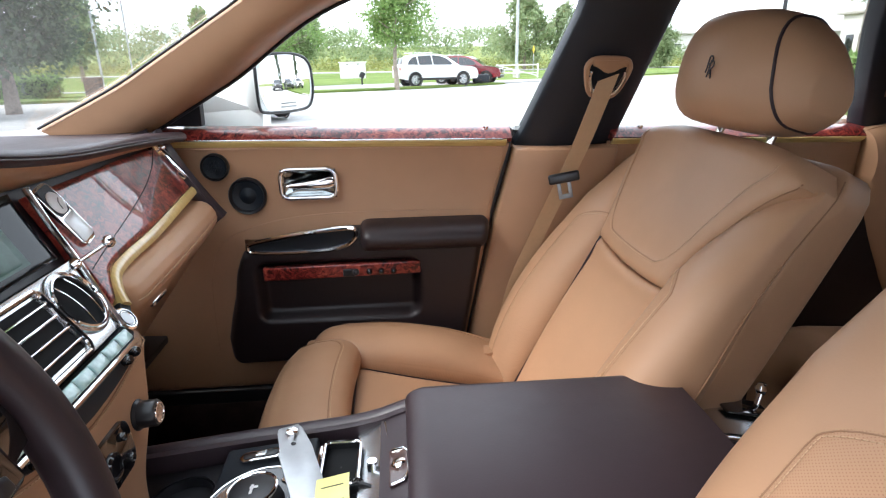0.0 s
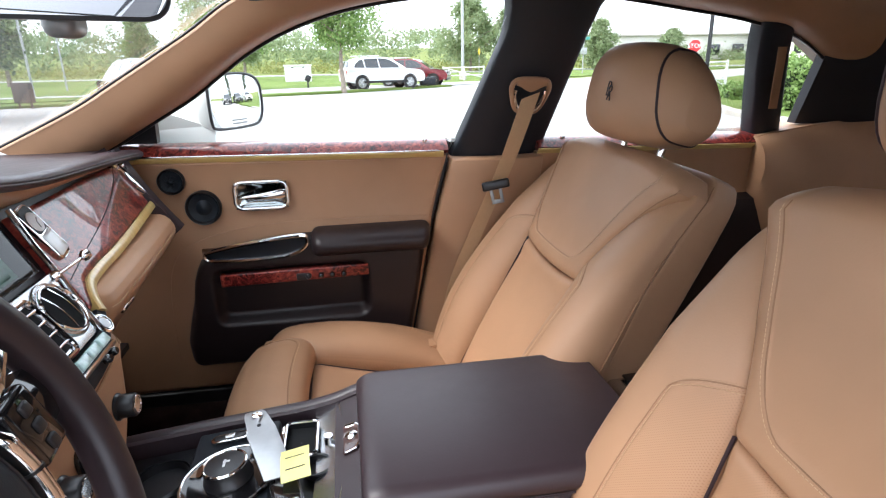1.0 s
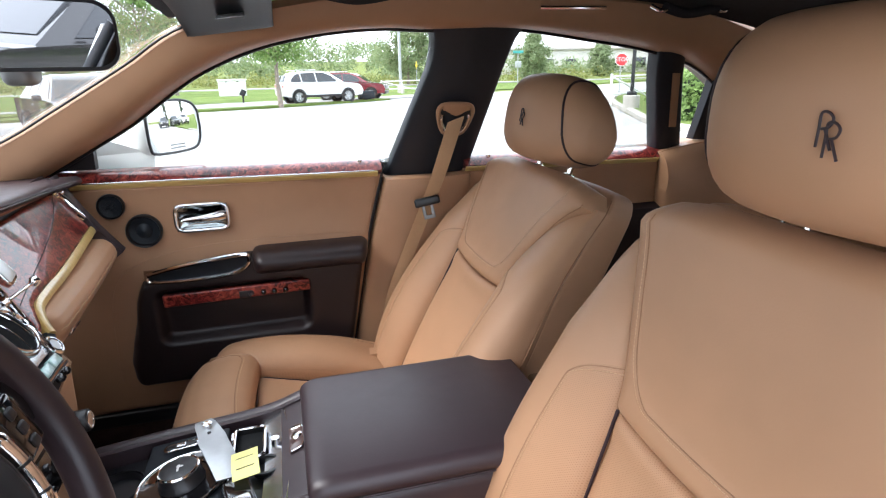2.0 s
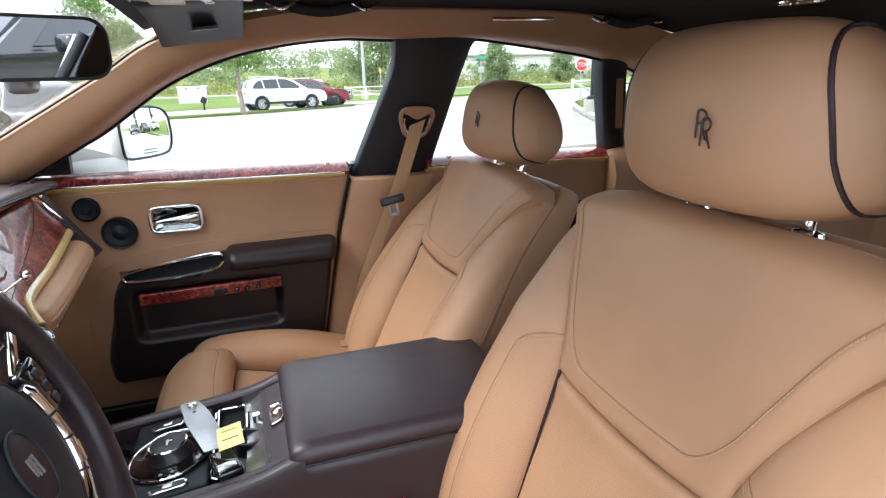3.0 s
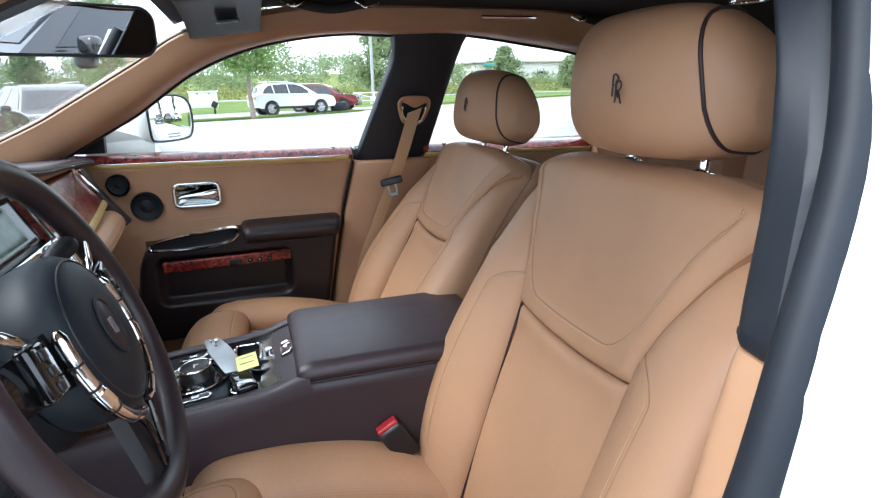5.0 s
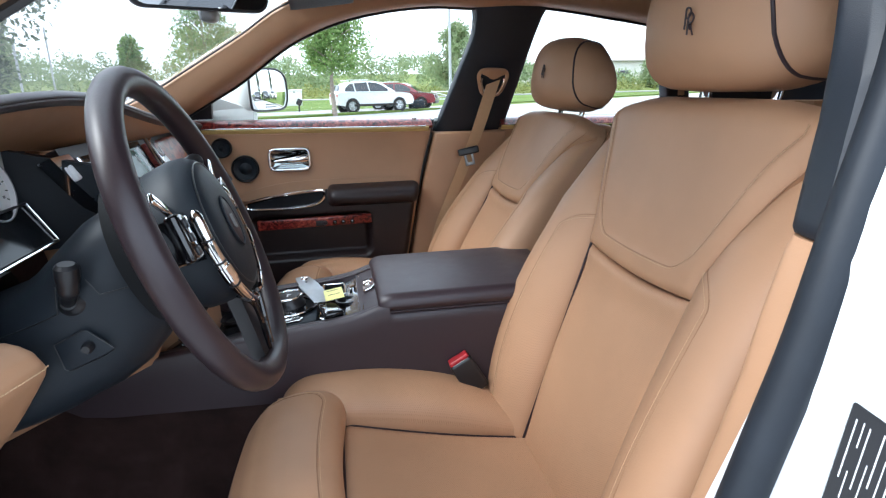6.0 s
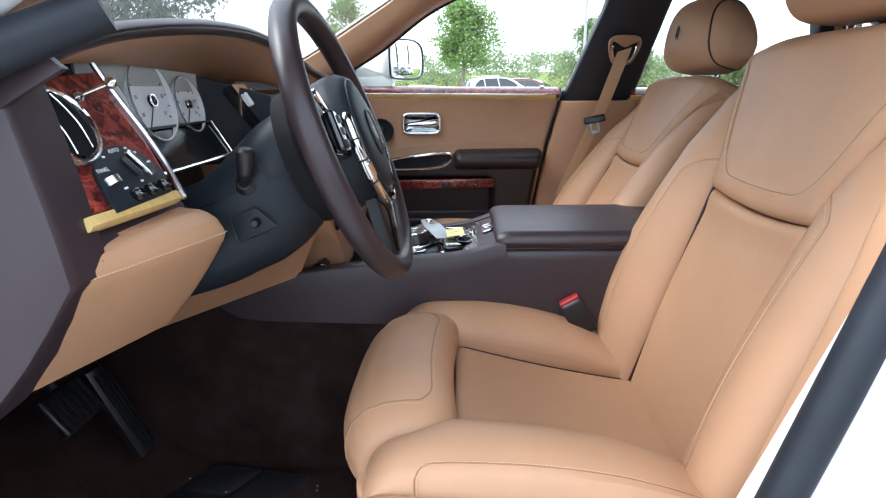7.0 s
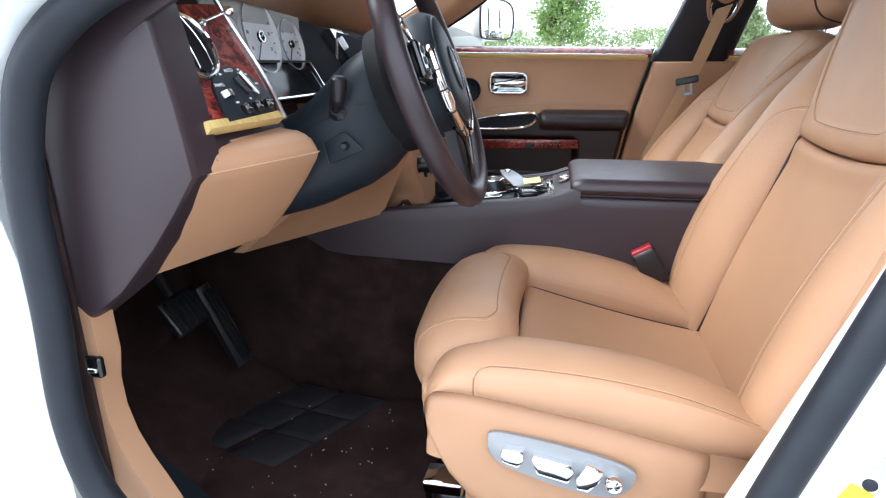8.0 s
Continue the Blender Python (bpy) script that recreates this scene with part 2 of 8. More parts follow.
def tube(pts, r, n=8, loop=False, flat=1.0, up=(0, 0, 1)):
    """A round or flattened rod along a line; r is a number or one per point."""
    p = [Vector(q) for q in pts]
    rings = []
    side = None
    for i, q in enumerate(p):
        a, b = (p[i - 1], p[(i + 1) % len(p)]) if loop else (p[max(i - 1, 0)], p[min(i + 1, len(p) - 1)])
        d = (b - a).normalized()
        if side is None:
            side = d.cross(Vector(up))
            if side.length < 1e-3:
                side = d.cross(Vector((1, 0, 0)))
        side = (side - d * side.dot(d)).normalized()
        v = d.cross(side)
        k = r[i] if isinstance(r, (list, tuple)) else r
        rings.append([q + side * (k * math.cos(2 * math.pi * j / n)) + v * (k * flat * math.sin(2 * math.pi * j / n)) for j in range(n)])
    return loft(rings, loop=loop)


def rbox(size, m=None, bevel=0.004, seg=3):
    bm = bmesh.new()
    bmesh.ops.create_cube(bm, size=1)
    bmesh.ops.scale(bm, vec=size, verts=bm.verts)
    if bevel:
        bmesh.ops.bevel(bm, geom=bm.edges[:], offset=min(bevel, min(size) * 0.49), segments=seg, profile=0.5, affect="EDGES")
    if m is not None:
        bmesh.ops.transform(bm, matrix=m, verts=bm.verts)
    return bm


def box(x0, x1, y0, y1, z0, z1, bevel=0.004, seg=3):
    return rbox((x1 - x0, y1 - y0, z1 - z0), Matrix.Translation(((x0 + x1) / 2, (y0 + y1) / 2, (z0 + z1) / 2)), bevel, seg)


def prism(poly, depth, m, bevel=0.0, seg=2):
    """A flat outline (local x, y) thickened by depth along local z."""
    bm = bmesh.new()
    a = [bm.verts.new((x, y, 0)) for x, y in poly]
    b = [bm.verts.new((x, y, depth)) for x, y in poly]
    k = len(poly)
    bm.faces.new(a[::-1])
    top = bm.faces.new(b)
    for i in range(k):
        bm.faces.new((a[i], a[(i + 1) % k], b[(i + 1) % k], b[i]))
    if bevel:
        bmesh.ops.bevel(bm, geom=list(top.edges), offset=bevel, segments=seg, profile=0.5, affect="EDGES")
    bmesh.ops.transform(bm, matrix=m, verts=bm.verts)
    return bm


def lathe(profile, n, m):
    """Spin (radius, height) about local z."""
    rings = [[m @ Vector((r * math.cos(2 * math.pi * k / n), r * math.sin(2 * math.pi * k / n), h)) for k in range(n)] for r, h in profile]
    return loft(rings, caps=False)


def axes(o, x, z):
    """A frame at o whose local x and z point as given."""
    z = Vector(z).normalized()
    y = z.cross(Vector(x)).normalized()
    x = y.cross(z)
    return Matrix(((x[0], y[0], z[0], o[0]), (x[1], y[1], z[1], o[1]), (x[2], y[2], z[2], o[2]), (0, 0, 0, 1)))


def rrect(w, h, r, n=5, cx=0.0, cy=0.0):
    out = []
    for sx, sy, a in ((1, 1, 0), (-1, 1, 90), (-1, -1, 180), (1, -1, 270)):
        for k in range(n + 1):
            t = radians(a + 90 * k / n)
            out.append((cx + sx * (w / 2 - r) + r * math.cos(t), cy + sy * (h / 2 - r) + r * math.sin(t)))
    return out


def lerp_table(table, t):
    """Smooth reading of rows (t, value)."""
    if t <= table[0][0]:
        return table[0][1]
    for (a, x), (b, y) in zip(table, table[1:]):
        if t <= b:
            k = (t - a) / (b - a)
            return x + (y - x) * k
    return table[-1][1]


def pillow(u, v, eu=0.12, ev=0.12):
    """1 inside, falling round to 0 at the rim."""
    a = min(1, min(u, 1 - u) / eu)
    b = min(1, min(v, 1 - v) / ev)
    return math.sqrt(max(0, 1 - (1 - a) ** 2)) * math.sqrt(max(0, 1 - (1 - b) ** 2))


def stitches(line, mat, parent, name="stitching", r=0.0005, gap=0.0048):
    """A row of short raised threads along a line."""
    p = [Vector(q) for q in line]
    bms, carry = [], 0.0
    rows = []
    for a, b in zip(p, p[1:]):
        d = (b - a).length
        t = carry
        while t < d:
            rows.append((a.lerp(b, t / d), (b - a).normalized()))
            t += gap
        carry = t - d
    bm = bmesh.new()
    for q, d in rows:
        s = d.cross(Vector((0.3, 0.2, 0.93))).normalized() * r
        u = s.cross(d).normalized() * r
        e = d * gap * 0.36
        v = [bm.verts.new(w) for w in (q - e - s, q - e + u, q - e + s, q - e - u, q + e - s, q + e + u, q + e + s, q + e - u)]
        for k in range(4):
            bm.faces.new((v[k], v[(k + 1) % 4], v[4 + (k + 1) % 4], v[4 + k]))
        bm.faces.new(v[:4])
        bm.faces.new(v[4:])
    return part(name, bm, mat, parent, "raised contrast stitching")

# ---------------------------------------------------------------- car shell
MIRR = Matrix.Diagonal((1, -1, 1, 1))


def flip(bm):
    bmesh.ops.transform(bm, matrix=MIRR, verts=bm.verts)
    return bm


def belt(x):
    return 1.047 - 0.018 * (x + 0.3)


def side(z):
    """Inner face of the glasshouse at that height."""
    return 0.765 - 0.55 * (z - 1.04)


car = thing("saloon_car", (0, 0, 0.15), "white saloon body with open driver's door, seen from inside", "car body")
WIN = smooth_line([(-.62, .760, 1.04), (-.465, .719, 1.124), (-.384, .694, 1.169), (-.241, .642, 1.263), (-.11, .613, 1.317), (.02, .597, 1.345), (.154, .59, 1.357),
                   (.27, .592, 1.354), (.47, .592, 1.356), (.69, .606, 1.33), (.872, .621, 1.302), (1.04, .647, 1.254), (1.30, .728, 1.108)], 6)
SHD = smooth_line([(-.80, .715, 1.062), (-.62, .665, 1.140), (-.52, .632, 1.192), (-.36, .585, 1.279), (-.22, .535, 1.354), (.02, .505, 1.40), (.154, .50, 1.408),
                   (.27, .50, 1.41), (.47, .50, 1.41), (.69, .50, 1.405), (.872, .51, 1.39), (1.04, .53, 1.36), (1.30, .57, 1.29)], 6)


def cantrail(u, v, w):
    i = min(int(u * (len(WIN) - 1) + 1e-6), len(WIN) - 1)
    a, b = WIN[i], SHD[i]
    p = a.lerp(b, v)
    out = Vector((0, 0.62, 0.78))
    bow = 0.028 * math.sin(math.pi * v)
    return p - out * bow + out * (0.02 * w)


bm = slab(cantrail, even(len(WIN) - 1), even(10))
part("pillar_trim", bm, TAN, car, "tan leather windscreen pillar and roof rail trim")
part("pillar_trim", flip(slab(cantrail, even(len(WIN) - 1), even(10))), TAN, car, "tan leather windscreen pillar and roof rail trim")

# outer skin of roof and pillars, and the window rubbers
for sgn in (1, -1):
    def skin(u, v, w):
        i = min(int(u * (len(WIN) - 1) + 1e-6), len(WIN) - 1)
        p = (WIN[i] + Vector((0, 0.035, -0.004))).lerp(SHD[i] + Vector((0.0, 0.0, -0.003)), 0.64 * v)
        return Vector((p.x, sgn * (p.y + 0.03 + 0.02 * w), p.z + 0.012 + 0.02 * w))
    part("roof_side", slab(skin, even(len(WIN) - 1), even(3)), PAINT, car)
    part("window_rubber", tube([(p.x, sgn * (p.y + 0.004), p.z - 0.003) for p in WIN], 0.004, 6), BLACK, car)
    part("screen_rubber", tube([(p.x - 0.004, sgn * (p.y - 0.002), p.z + 0.006) for p in SHD[:26]], 0.003, 6), BLACK, car)


def roof(u, v, w):
    x, y = -0.24 + 1.75 * u, -0.53 + 1.06 * v
    edge = lerp_table([(-.24, 1.391), (-.03, 1.412), (.154, 1.415), (.69, 1.410), (.872, 1.394), (1.04, 1.366), (1.30, 1.298), (1.51, 1.23)], x)
    return Vector((x, y, edge + 0.03 * (1 - (y / 0.53) ** 2) + 0.03 * w))


ceiling = solo("ceiling", slab(roof, even(24), even(16)), LINING, "dark grey cloth roof lining of the car", "ceiling", "structure")
part("roof_panel", slab(lambda u, v, w: roof(u, v, w) + Vector((0, 0, 0.036)), even(16), even(10)), PAINT, car)


def header(u, v, w):
    y = -0.56 + 1.12 * u
    return Vector((-0.26 - 0.02 * (1 - (y / .56) ** 2) + 0.09 * v, y, 1.372 + 0.03 * (1 - (y / .56) ** 2) + 0.03 * v + 0.02 * w))


part("screen_header", slab(header, even(16), even(4)), LINING, car)


def windscreen(u, v, w):
    i = int(v * 24)
    p = SHD[i]
    y = p.y * (2 * u - 1)
    return Vector((p.x - 0.012 - 0.05 * (1 - (2 * u - 1) ** 2) + 0.004 * w, y, p.z + 0.008 + 0.004 * w))


scr = part("windscreen", slab(windscreen, even(14), even(24)), SCREEN_GLASS, car, "clear windscreen glass with a thin film of dust")
scr.visible_shadow = False


# floor, firewall, tunnel sides
fl = lambda u, v, w: Vector((-1.0 + 2.6 * u, -0.72 + 1.46 * v, 0.245 - 0.02 * w + 0.012 * noise.noise(Vector((9 * u, 7 * v, 0))) + max(0, 0.12 - u) * 1.5))
floor = solo("floor", slab(fl, even(60), even(40)), CARPET, "dark brown carpeted car floor", "floor", "structure")
part("firewall", slab(lambda u, v, w: Vector((-1.0 - 0.12 * v + 0.06 * w, -0.74 + 1.48 * u, 0.3 + 0.62 * v)), even(8), even(8)), CARPET, car)
part("toe_board", slab(lambda u, v, w: Vector((-0.74 - 0.36 * v, -0.72 + 1.44 * u, 0.25 + 0.27 * v ** 1.2 - 0.03 * w)), even(20), even(12)), CARPET, car)
part("sill", slab(lambda u, v, w: Vector((-0.75 + 2.0 * u, -0.70 - 0.09 * v, 0.30 + 0.10 * math.sin(math.pi * min(1, v * 1.1 + 0.12)) ** 0.8 - 0.05 * w)), even(10), even(10)), PAINT, car)
part("sill_carpet", slab(lambda u, v, w: Vector((-0.70 + 0.85 * u, -0.70 + 0.03 * w, 0.24 + 0.14 * v)), even(8), even(4)), CARPET, car)
part("sill", slab(lambda u, v, w: Vector((-0.75 + 2.0 * u, 0.70 + 0.09 * v, 0.30 + 0.10 * math.sin(math.pi * min(1, v * 1.1 + 0.12)) ** 0.8 - 0.05 * w)), even(10), even(10)), CARPET, car)
part("tread_plate", box(-0.56, 0.10, -0.765, -0.715, 0.392, 0.402, 0.003), CHROME, car)

# ---------------------------------------------------------------- passenger door
def card_edge(z):
    """Rear edge of the front door, leaning back as it rises."""
    return lerp_table([(.30, .020), (.55, .070), (.849, .127), (1.03, .177)], z)


def door_skin(x0, x1, z0, rear=False):
    """The card of a door: flat below, gently hollow above."""
    def f(u, v, w):
        z = z0 + (1.019 - z0) * v
        xb = x1 if rear else card_edge(z)
        x = x0 + (xb - x0) * u
        z += (belt(x) - 1.047) * v
        y = 0.735 + 0.012 * math.sin(math.pi * min(1, max(0, (z - 0.82) / 0.22)))
        y += (0.006 * (1 - pillow(u, v, 0.02, 0.02)))
        if not rear and 0.52 < z < 0.80 and -0.43 < x < 0.06:
            y += 0.04
        return Vector((x, y + 0.05 * w, z))
    return slab(f, dense(40), dense(44))


def sill_strip(x0, x1, za, zb, ya, yb, bulge, n=24):
    """A rounded strip along the belt line, from (ya, za) to (yb, zb) above belt height."""
    def f(u, v, w):
        x = x0 + (x1 - x0) * u
        b = bulge * math.sin(math.pi * v) * (1 - w)
        return Vector((x, ya + (yb - ya) * v - b * 0.75 + 0.012 * w, belt(x) + za + (zb - za) * v + b * 0.66 - 0.010 * w))
    return slab(f, even(n), even(8))


door = thing("passenger_door", (-0.24, 0.76, 0.3), "closed passenger door with tan card, dark panel and burr sill", "car door", "doors")
part("door_card", door_skin(-0.72, 0.135, 0.437), TAN, door, "tan leather door card")
part("door_foot", box(-0.72, 0.02, 0.728, 0.78, 0.30, 0.4345, 0.006), BLACK, door, "black lower door seal strip")
part("sill_veneer", sill_strip(-0.60, 0.172, -0.016, 0.006, 0.733, 0.80, 0.010), WOOD, door, "glossy red burr wood sill")
part("inlay", sill_strip(-0.60, 0.160, -0.0245, -0.018, 0.730, 0.731, 0.002), YELLOW, door, "yellow boxwood inlay strip")
part("sill_bead", sill_strip(-0.60, 0.150, -0.018, -0.016, 0.727, 0.731, 0.002), CHROME, door)
part("seam", tube([(x, 0.7335, belt(x) - 0.036) for x in (-0.6, -0.3, 0.0, 0.15)] + [(card_edge(z) - 0.012, 0.733, z) for z in (0.99, 0.92, 0.86)], 0.0011, 6), TAN, door)
part("lock_pin", lathe([(0.0, 0.0), (0.007, 0.0), (0.007, 0.006), (0.004, 0.009), (0.0, 0.009)], 14, Matrix.Translation((0.118, 0.765, belt(0.118) + 0.001))), CHROME, door)
part("outer_skin", slab(lambda u, v, w: Vector((-0.66 + 0.86 * u, 0.83 + 0.05 * math.sin(math.pi * v) ** 0.6 + 0.006 * w, 0.28 + 0.755 * v)), even(4), even(10)), PAINT, door)
part("door_top", slab(lambda u, v, w: Vector((-0.64 + 0.82 * u, 0.795 + 0.05 * v, belt(-0.64 + 0.82 * u) + 0.004 - 0.012 * v - 0.01 * w)), even(6), even(3)), PAINT, door)
# arched seam above the dark panel
part("seam", tube(smooth_line([(-0.52, 0.733, 0.52), (-0.515, 0.731, 0.70), (-0.49, 0.731, 0.79), (-0.43, 0.731, 0.833), (-0.30, 0.731, 0.862), (-0.10, 0.731, 0.868), (0.115, 0.731, 0.862)], 6), 0.0011, 6), TAN, door)


def speaker(cx, cz, r, dome):
    m = axes((cx, 0.741, cz), (1, 0, 0), (0, -1, 0))
    sp = part("speaker", lathe([(0, 0), (r, 0), (r, 0.010), (r * 0.94, 0.013), (r * 0.88, 0.011), (r * 0.8, 0.004), (0, 0.002)], 36, m), BLACK, door, "round black loudspeaker set in the door card")
    part("cone", lathe([(r * 0.85, 0.006), (r * 0.8, 0.008), (r * 0.45, 0.003), (r * dome, 0.004), (r * dome * 0.7, 0.010), (0, 0.012)], 30, m), SOFT, sp)
    if dome < 0.35:
        for k in range(9):
            a = 2 * math.pi * k / 9
            part("vane", rbox((r * 0.35, 0.002, 0.002), m @ Matrix.Rotation(a, 4, "Z") @ Matrix.Translation((r * 0.36, 0, 0.012)), 0.0006, 1), SOFT, sp)


speaker(-0.474, 0.976, 0.030, 0.22)
speaker(-0.412, 0.911, 0.041, 0.42)

hm = axes((-0.278, 0.742, 0.934), (1, 0, 0), (0, -1, 0))
frame_line = [hm @ Vector((x, y, 0.008)) for x, y in rrect(0.120, 0.064, 0.018, 7)]
hb = part("door_handle", tube(frame_line, 0.0052, 10, True), CHROME, door, "chrome inner door handle in a framed recess")
# Chrome bowl; the dim greenish cabin reflection is put into its base colour.
part("recess", slab(lambda u, v, w: hm @ Vector((-0.060 + 0.120 * u, -0.032 + 0.064 * v, 0.009 - 0.0105 * pillow(u, v, 0.3, 0.42) - 0.004 * w)), dense(18), dense(14)), plain("dim_reflection_chrome", (.30, .33, .33), .10, metal=1.0, vary=.05), hb)


def lever(u, v, w):
    x = -0.047 + 0.102 * u
    half = lerp_table([(0, .002), (.08, .0055), (.4, .0075), (.75, .011), (.92, .013), (1, .010)], u)
    a = math.pi * (v - 0.5)
    return hm @ Vector((x, 0.002 - 0.006 * (1 - u) + half * math.sin(a), 0.006 + 0.010 * math.sin(math.pi * min(1, 0.12 + 0.8 * u)) ** 0.7 + 0.005 * math.cos(a) * (1 - w)))


part("lever", slab(lever, dense(20), even(12)), CHROME, hb)

# dark lower panel with its bin


def panel(u, v, w):
    """Dark lower panel: rounded lower corners, a hollow bin under the veneer strip."""
    z = 0.506 + 0.334 * v
    xa = lerp_table([(.506, -.489), (.578, -.492), (.663, -.480), (.758, -.464), (.80, -.455), (.84, -.435)], z)
    xb = lerp_table([(.506, .062), (.576, .074), (.634, .085), (.72, .098), (.788, .109), (.84, .122)], z)
    x = xa + (xb - xa) * u
    top = lerp_table([(-.462, .735), (-.456, .762), (-.444, .780), (-.425, .790), (-.40, .797), (-.30, .812), (-.20, .836), (.13, .838)], x)
    low = 0.506 + 0.036 * (1 - math.sqrt(1 - (1 - min(1, min(u, 1 - u) / 0.06)) ** 2))
    z = low + (top - low) * v
    rim = pillow(u, v, 0.035, 0.06)
    qx, qz = abs(x + 0.224) - 0.158, abs(z - 0.690) - 0.045
    gap = math.hypot(max(qx, 0), max(qz, 0)) + min(max(qx, qz), 0) - 0.020
    inside = min(1, max(0, 0.5 - gap / 0.024))
    inside = inside * inside * (3 - 2 * inside)
    y = 0.742 - 0.034 * rim + 0.034 * inside * (1 - w)
    return Vector((x, y + 0.045 * w, z))


# Panel and armrest carry the door's shade in their leather colour.
low = part("lower_panel", slab(panel, sorted(set(even(110) + [0.003, 0.006, 0.994, 0.997])), sorted(set(even(72) + [0.004, 0.010, 0.99, 0.996]))), SHADED_BROWN, door, "brown leather lower door panel with an open bin, coloured darker for shade", 80)
strip = part("veneer_strip", rbox((0.354, 0.024, 0.031), Matrix.Translation((-0.2155, 0.718, 0.737)) @ Matrix.Rotation(radians(-0.9), 4, "Y"), 0.004), WOOD, low, "red burr wood strip with small switches")
for x in (-0.185, -0.155, -0.128, -0.100):
    part("switch", lathe([(0, 0), (0.0075, 0), (0.0075, 0.004), (0.005, 0.009), (0, 0.010)], 14, axes((x, 0.706, 0.734), (1, 0, 0), (0, -1, 0))), GLOSS if x > -0.18 else BLACK, strip)
part("socket", rbox((0.028, 0.004, 0.018), Matrix.Translation((-0.20, 0.7045, 0.733)), 0.002), BLACK, strip)
def arm_pad(u, v, w):
    k = 1 - min(1, u / .075, (1 - u) / .075)
    cut_in = 0.024 * (1 - math.sqrt(max(0, 1 - k * k)))
    lo, hi = 0.782 + 0.6 * cut_in, 0.850 - cut_in
    return Vector((-0.173 + (0.286 + 0.010 * v) * u, 0.735 - 0.076 * pillow(u, v, 0.07, 0.46) ** 0.9 * (1 - w), lo + (hi - lo) * v))


part("armrest", slab(arm_pad, sorted(set(dense(30) + [.01, .02, .03, .97, .98, .99])), dense(24)), SHADED_BROWN, door, "padded dark brown leather door armrest")
# grab cup with its chrome ring
RING = [(-.417, .801), (-.405, .790), (-.33, .786), (-.245, .790), (-.205, .799), (-.184, .815), (-.180, .832), (-.192, .841), (-.25, .837), (-.33, .827), (-.405, .812)]
ring = smooth_line([(x, 0.704 - 0.010 * (z - .786) / .055, z) for x, z in RING], 6, True)
pull = part("door_pull", tube(ring, 0.0050, 8, True), CHROME, door, "chrome-ringed grab cup")
part("cup", loft([[(p.x, p.y + 0.003, p.z) for p in ring], [(p.x * 0.985 - 0.004, 0.722, p.z * 0.94 + 0.0485) for p in ring], [(p.x * 0.97 - 0.008, 0.726, p.z * 0.8 + 0.162) for p in ring]]), SOFT, pull)
part("pull_bar", slab(lambda u, v, w: Vector((-.402 + .212 * u, 0.701 + 0.010 * v + .002 * w, .8085 + .0275 * u - (.004 + .007 * math.sin(math.pi * u)) * v)), even(16), even(4)), CHROME, pull)
part("latch", lathe([(0, 0), (.0055, 0), (.0055, .006), (.003, .009), (0, .009)], 14, axes((-.362, 0.716, .7985), (1, 0, 0), (0, -1, 0))), CHROME, pull)
part("divider", box(-0.286, -0.262, 0.708, 0.724, 0.793, 0.822, 0.003), BLACK, pull)
part("door_edge", slab(lambda u, v, w: Vector((card_edge(0.30 + 0.74 * v) - 0.002 + 0.004 * w, 0.743 + 0.06 * u, 0.30 + 0.74 * v)), even(3), even(14)), BLACK, door)
# front quarter cover under the mirror and the pane
part("mirror_cover", slab(lambda u, v, w: Vector((-0.665 + 0.170 * u + 0.02 * v, 0.755 - 0.05 * v + 0.025 * w, belt(-0.55) + 0.010 + (0.14 - 0.05 * (1 - u)) * v * (0.25 + 0.75 * u))), even(8), even(8)), BLACK, door)


def side_pane(x0, x1, lean0, lean1):
    def f(u, v, w):
        x = x0 + (x1 - x0) * u + (lean0 + (lean1 - lean0) * u) * v
        z = belt(x) + 0.33 * v
        return Vector((x, side(z) + 0.022 + 0.004 * w, z))
    return slab(f, even(6), even(6))


pane = part("door_glass", side_pane(-0.52, 0.20, 0.0, 0.10), GLASS, door, "raised clear window pane")
pane.visible_shadow = False

# ---------------------------------------------------------------- side mirror
wing = thing("wing_mirror", (-0.45, 0.84, 1.06), "white door mirror with dark-rimmed glass reflecting parked cars", "mirror")


MC = Vector((-0.335, 0.895, 1.142))
mface = axes(MC, (0.55, 0.835, 0.0), (0.835, -0.55, 0.02))
outline = [(x * 0.092, z * 0.064) for x, z in [(1.0, .15), (.97, .55), (.80, .85), (.45, 1.0), (0, 1.03), (-.5, 1.0), (-.85, .95), (-.97, .75), (-1.0, 0), (-.98, -.75), (-.85, -.95), (-.4, -1.0), (.3, -1.0), (.75, -.92), (.93, -.65), (1.0, -.25)]]
ol = [(p.x, p.y) for p in smooth_line([(x, y, 0) for x, y in outline], 3, True)]
rings = []
for d, k in ((0.0, 1.0), (-0.01, 1.05), (-0.04, 1.06), (-0.08, 0.98), (-0.11, 0.78), (-0.125, 0.45), (-0.128, 0.1)):
    rings.append([mface @ Vector((x * k, y * k, d)) for x, y in ol])
part("housing", loft(rings), PAINT, wing, "white painted mirror housing")
part("rim", tube([mface @ Vector((x, y, 0.0)) for x, y in ol], 0.0038, 8, True), BLACK, wing)
part("mirror_glass", loft([[mface @ Vector((x * k, y * k, 0.0045 - (x * x + y * y) * k * k / 1.6)) for x, y in ol] for k in (.97, .8, .6, .4, .2, .02)]), MIRROR, wing, "slightly domed mirror glass")
part("warning_print", join(*[rbox((0.05, 0.0035, 0.0006), mface @ Matrix.Translation((0.0, -0.045 - 0.008 * k, 0.0052 - .0018)), 0) for k in (0, 1)]), SILVER, wing)
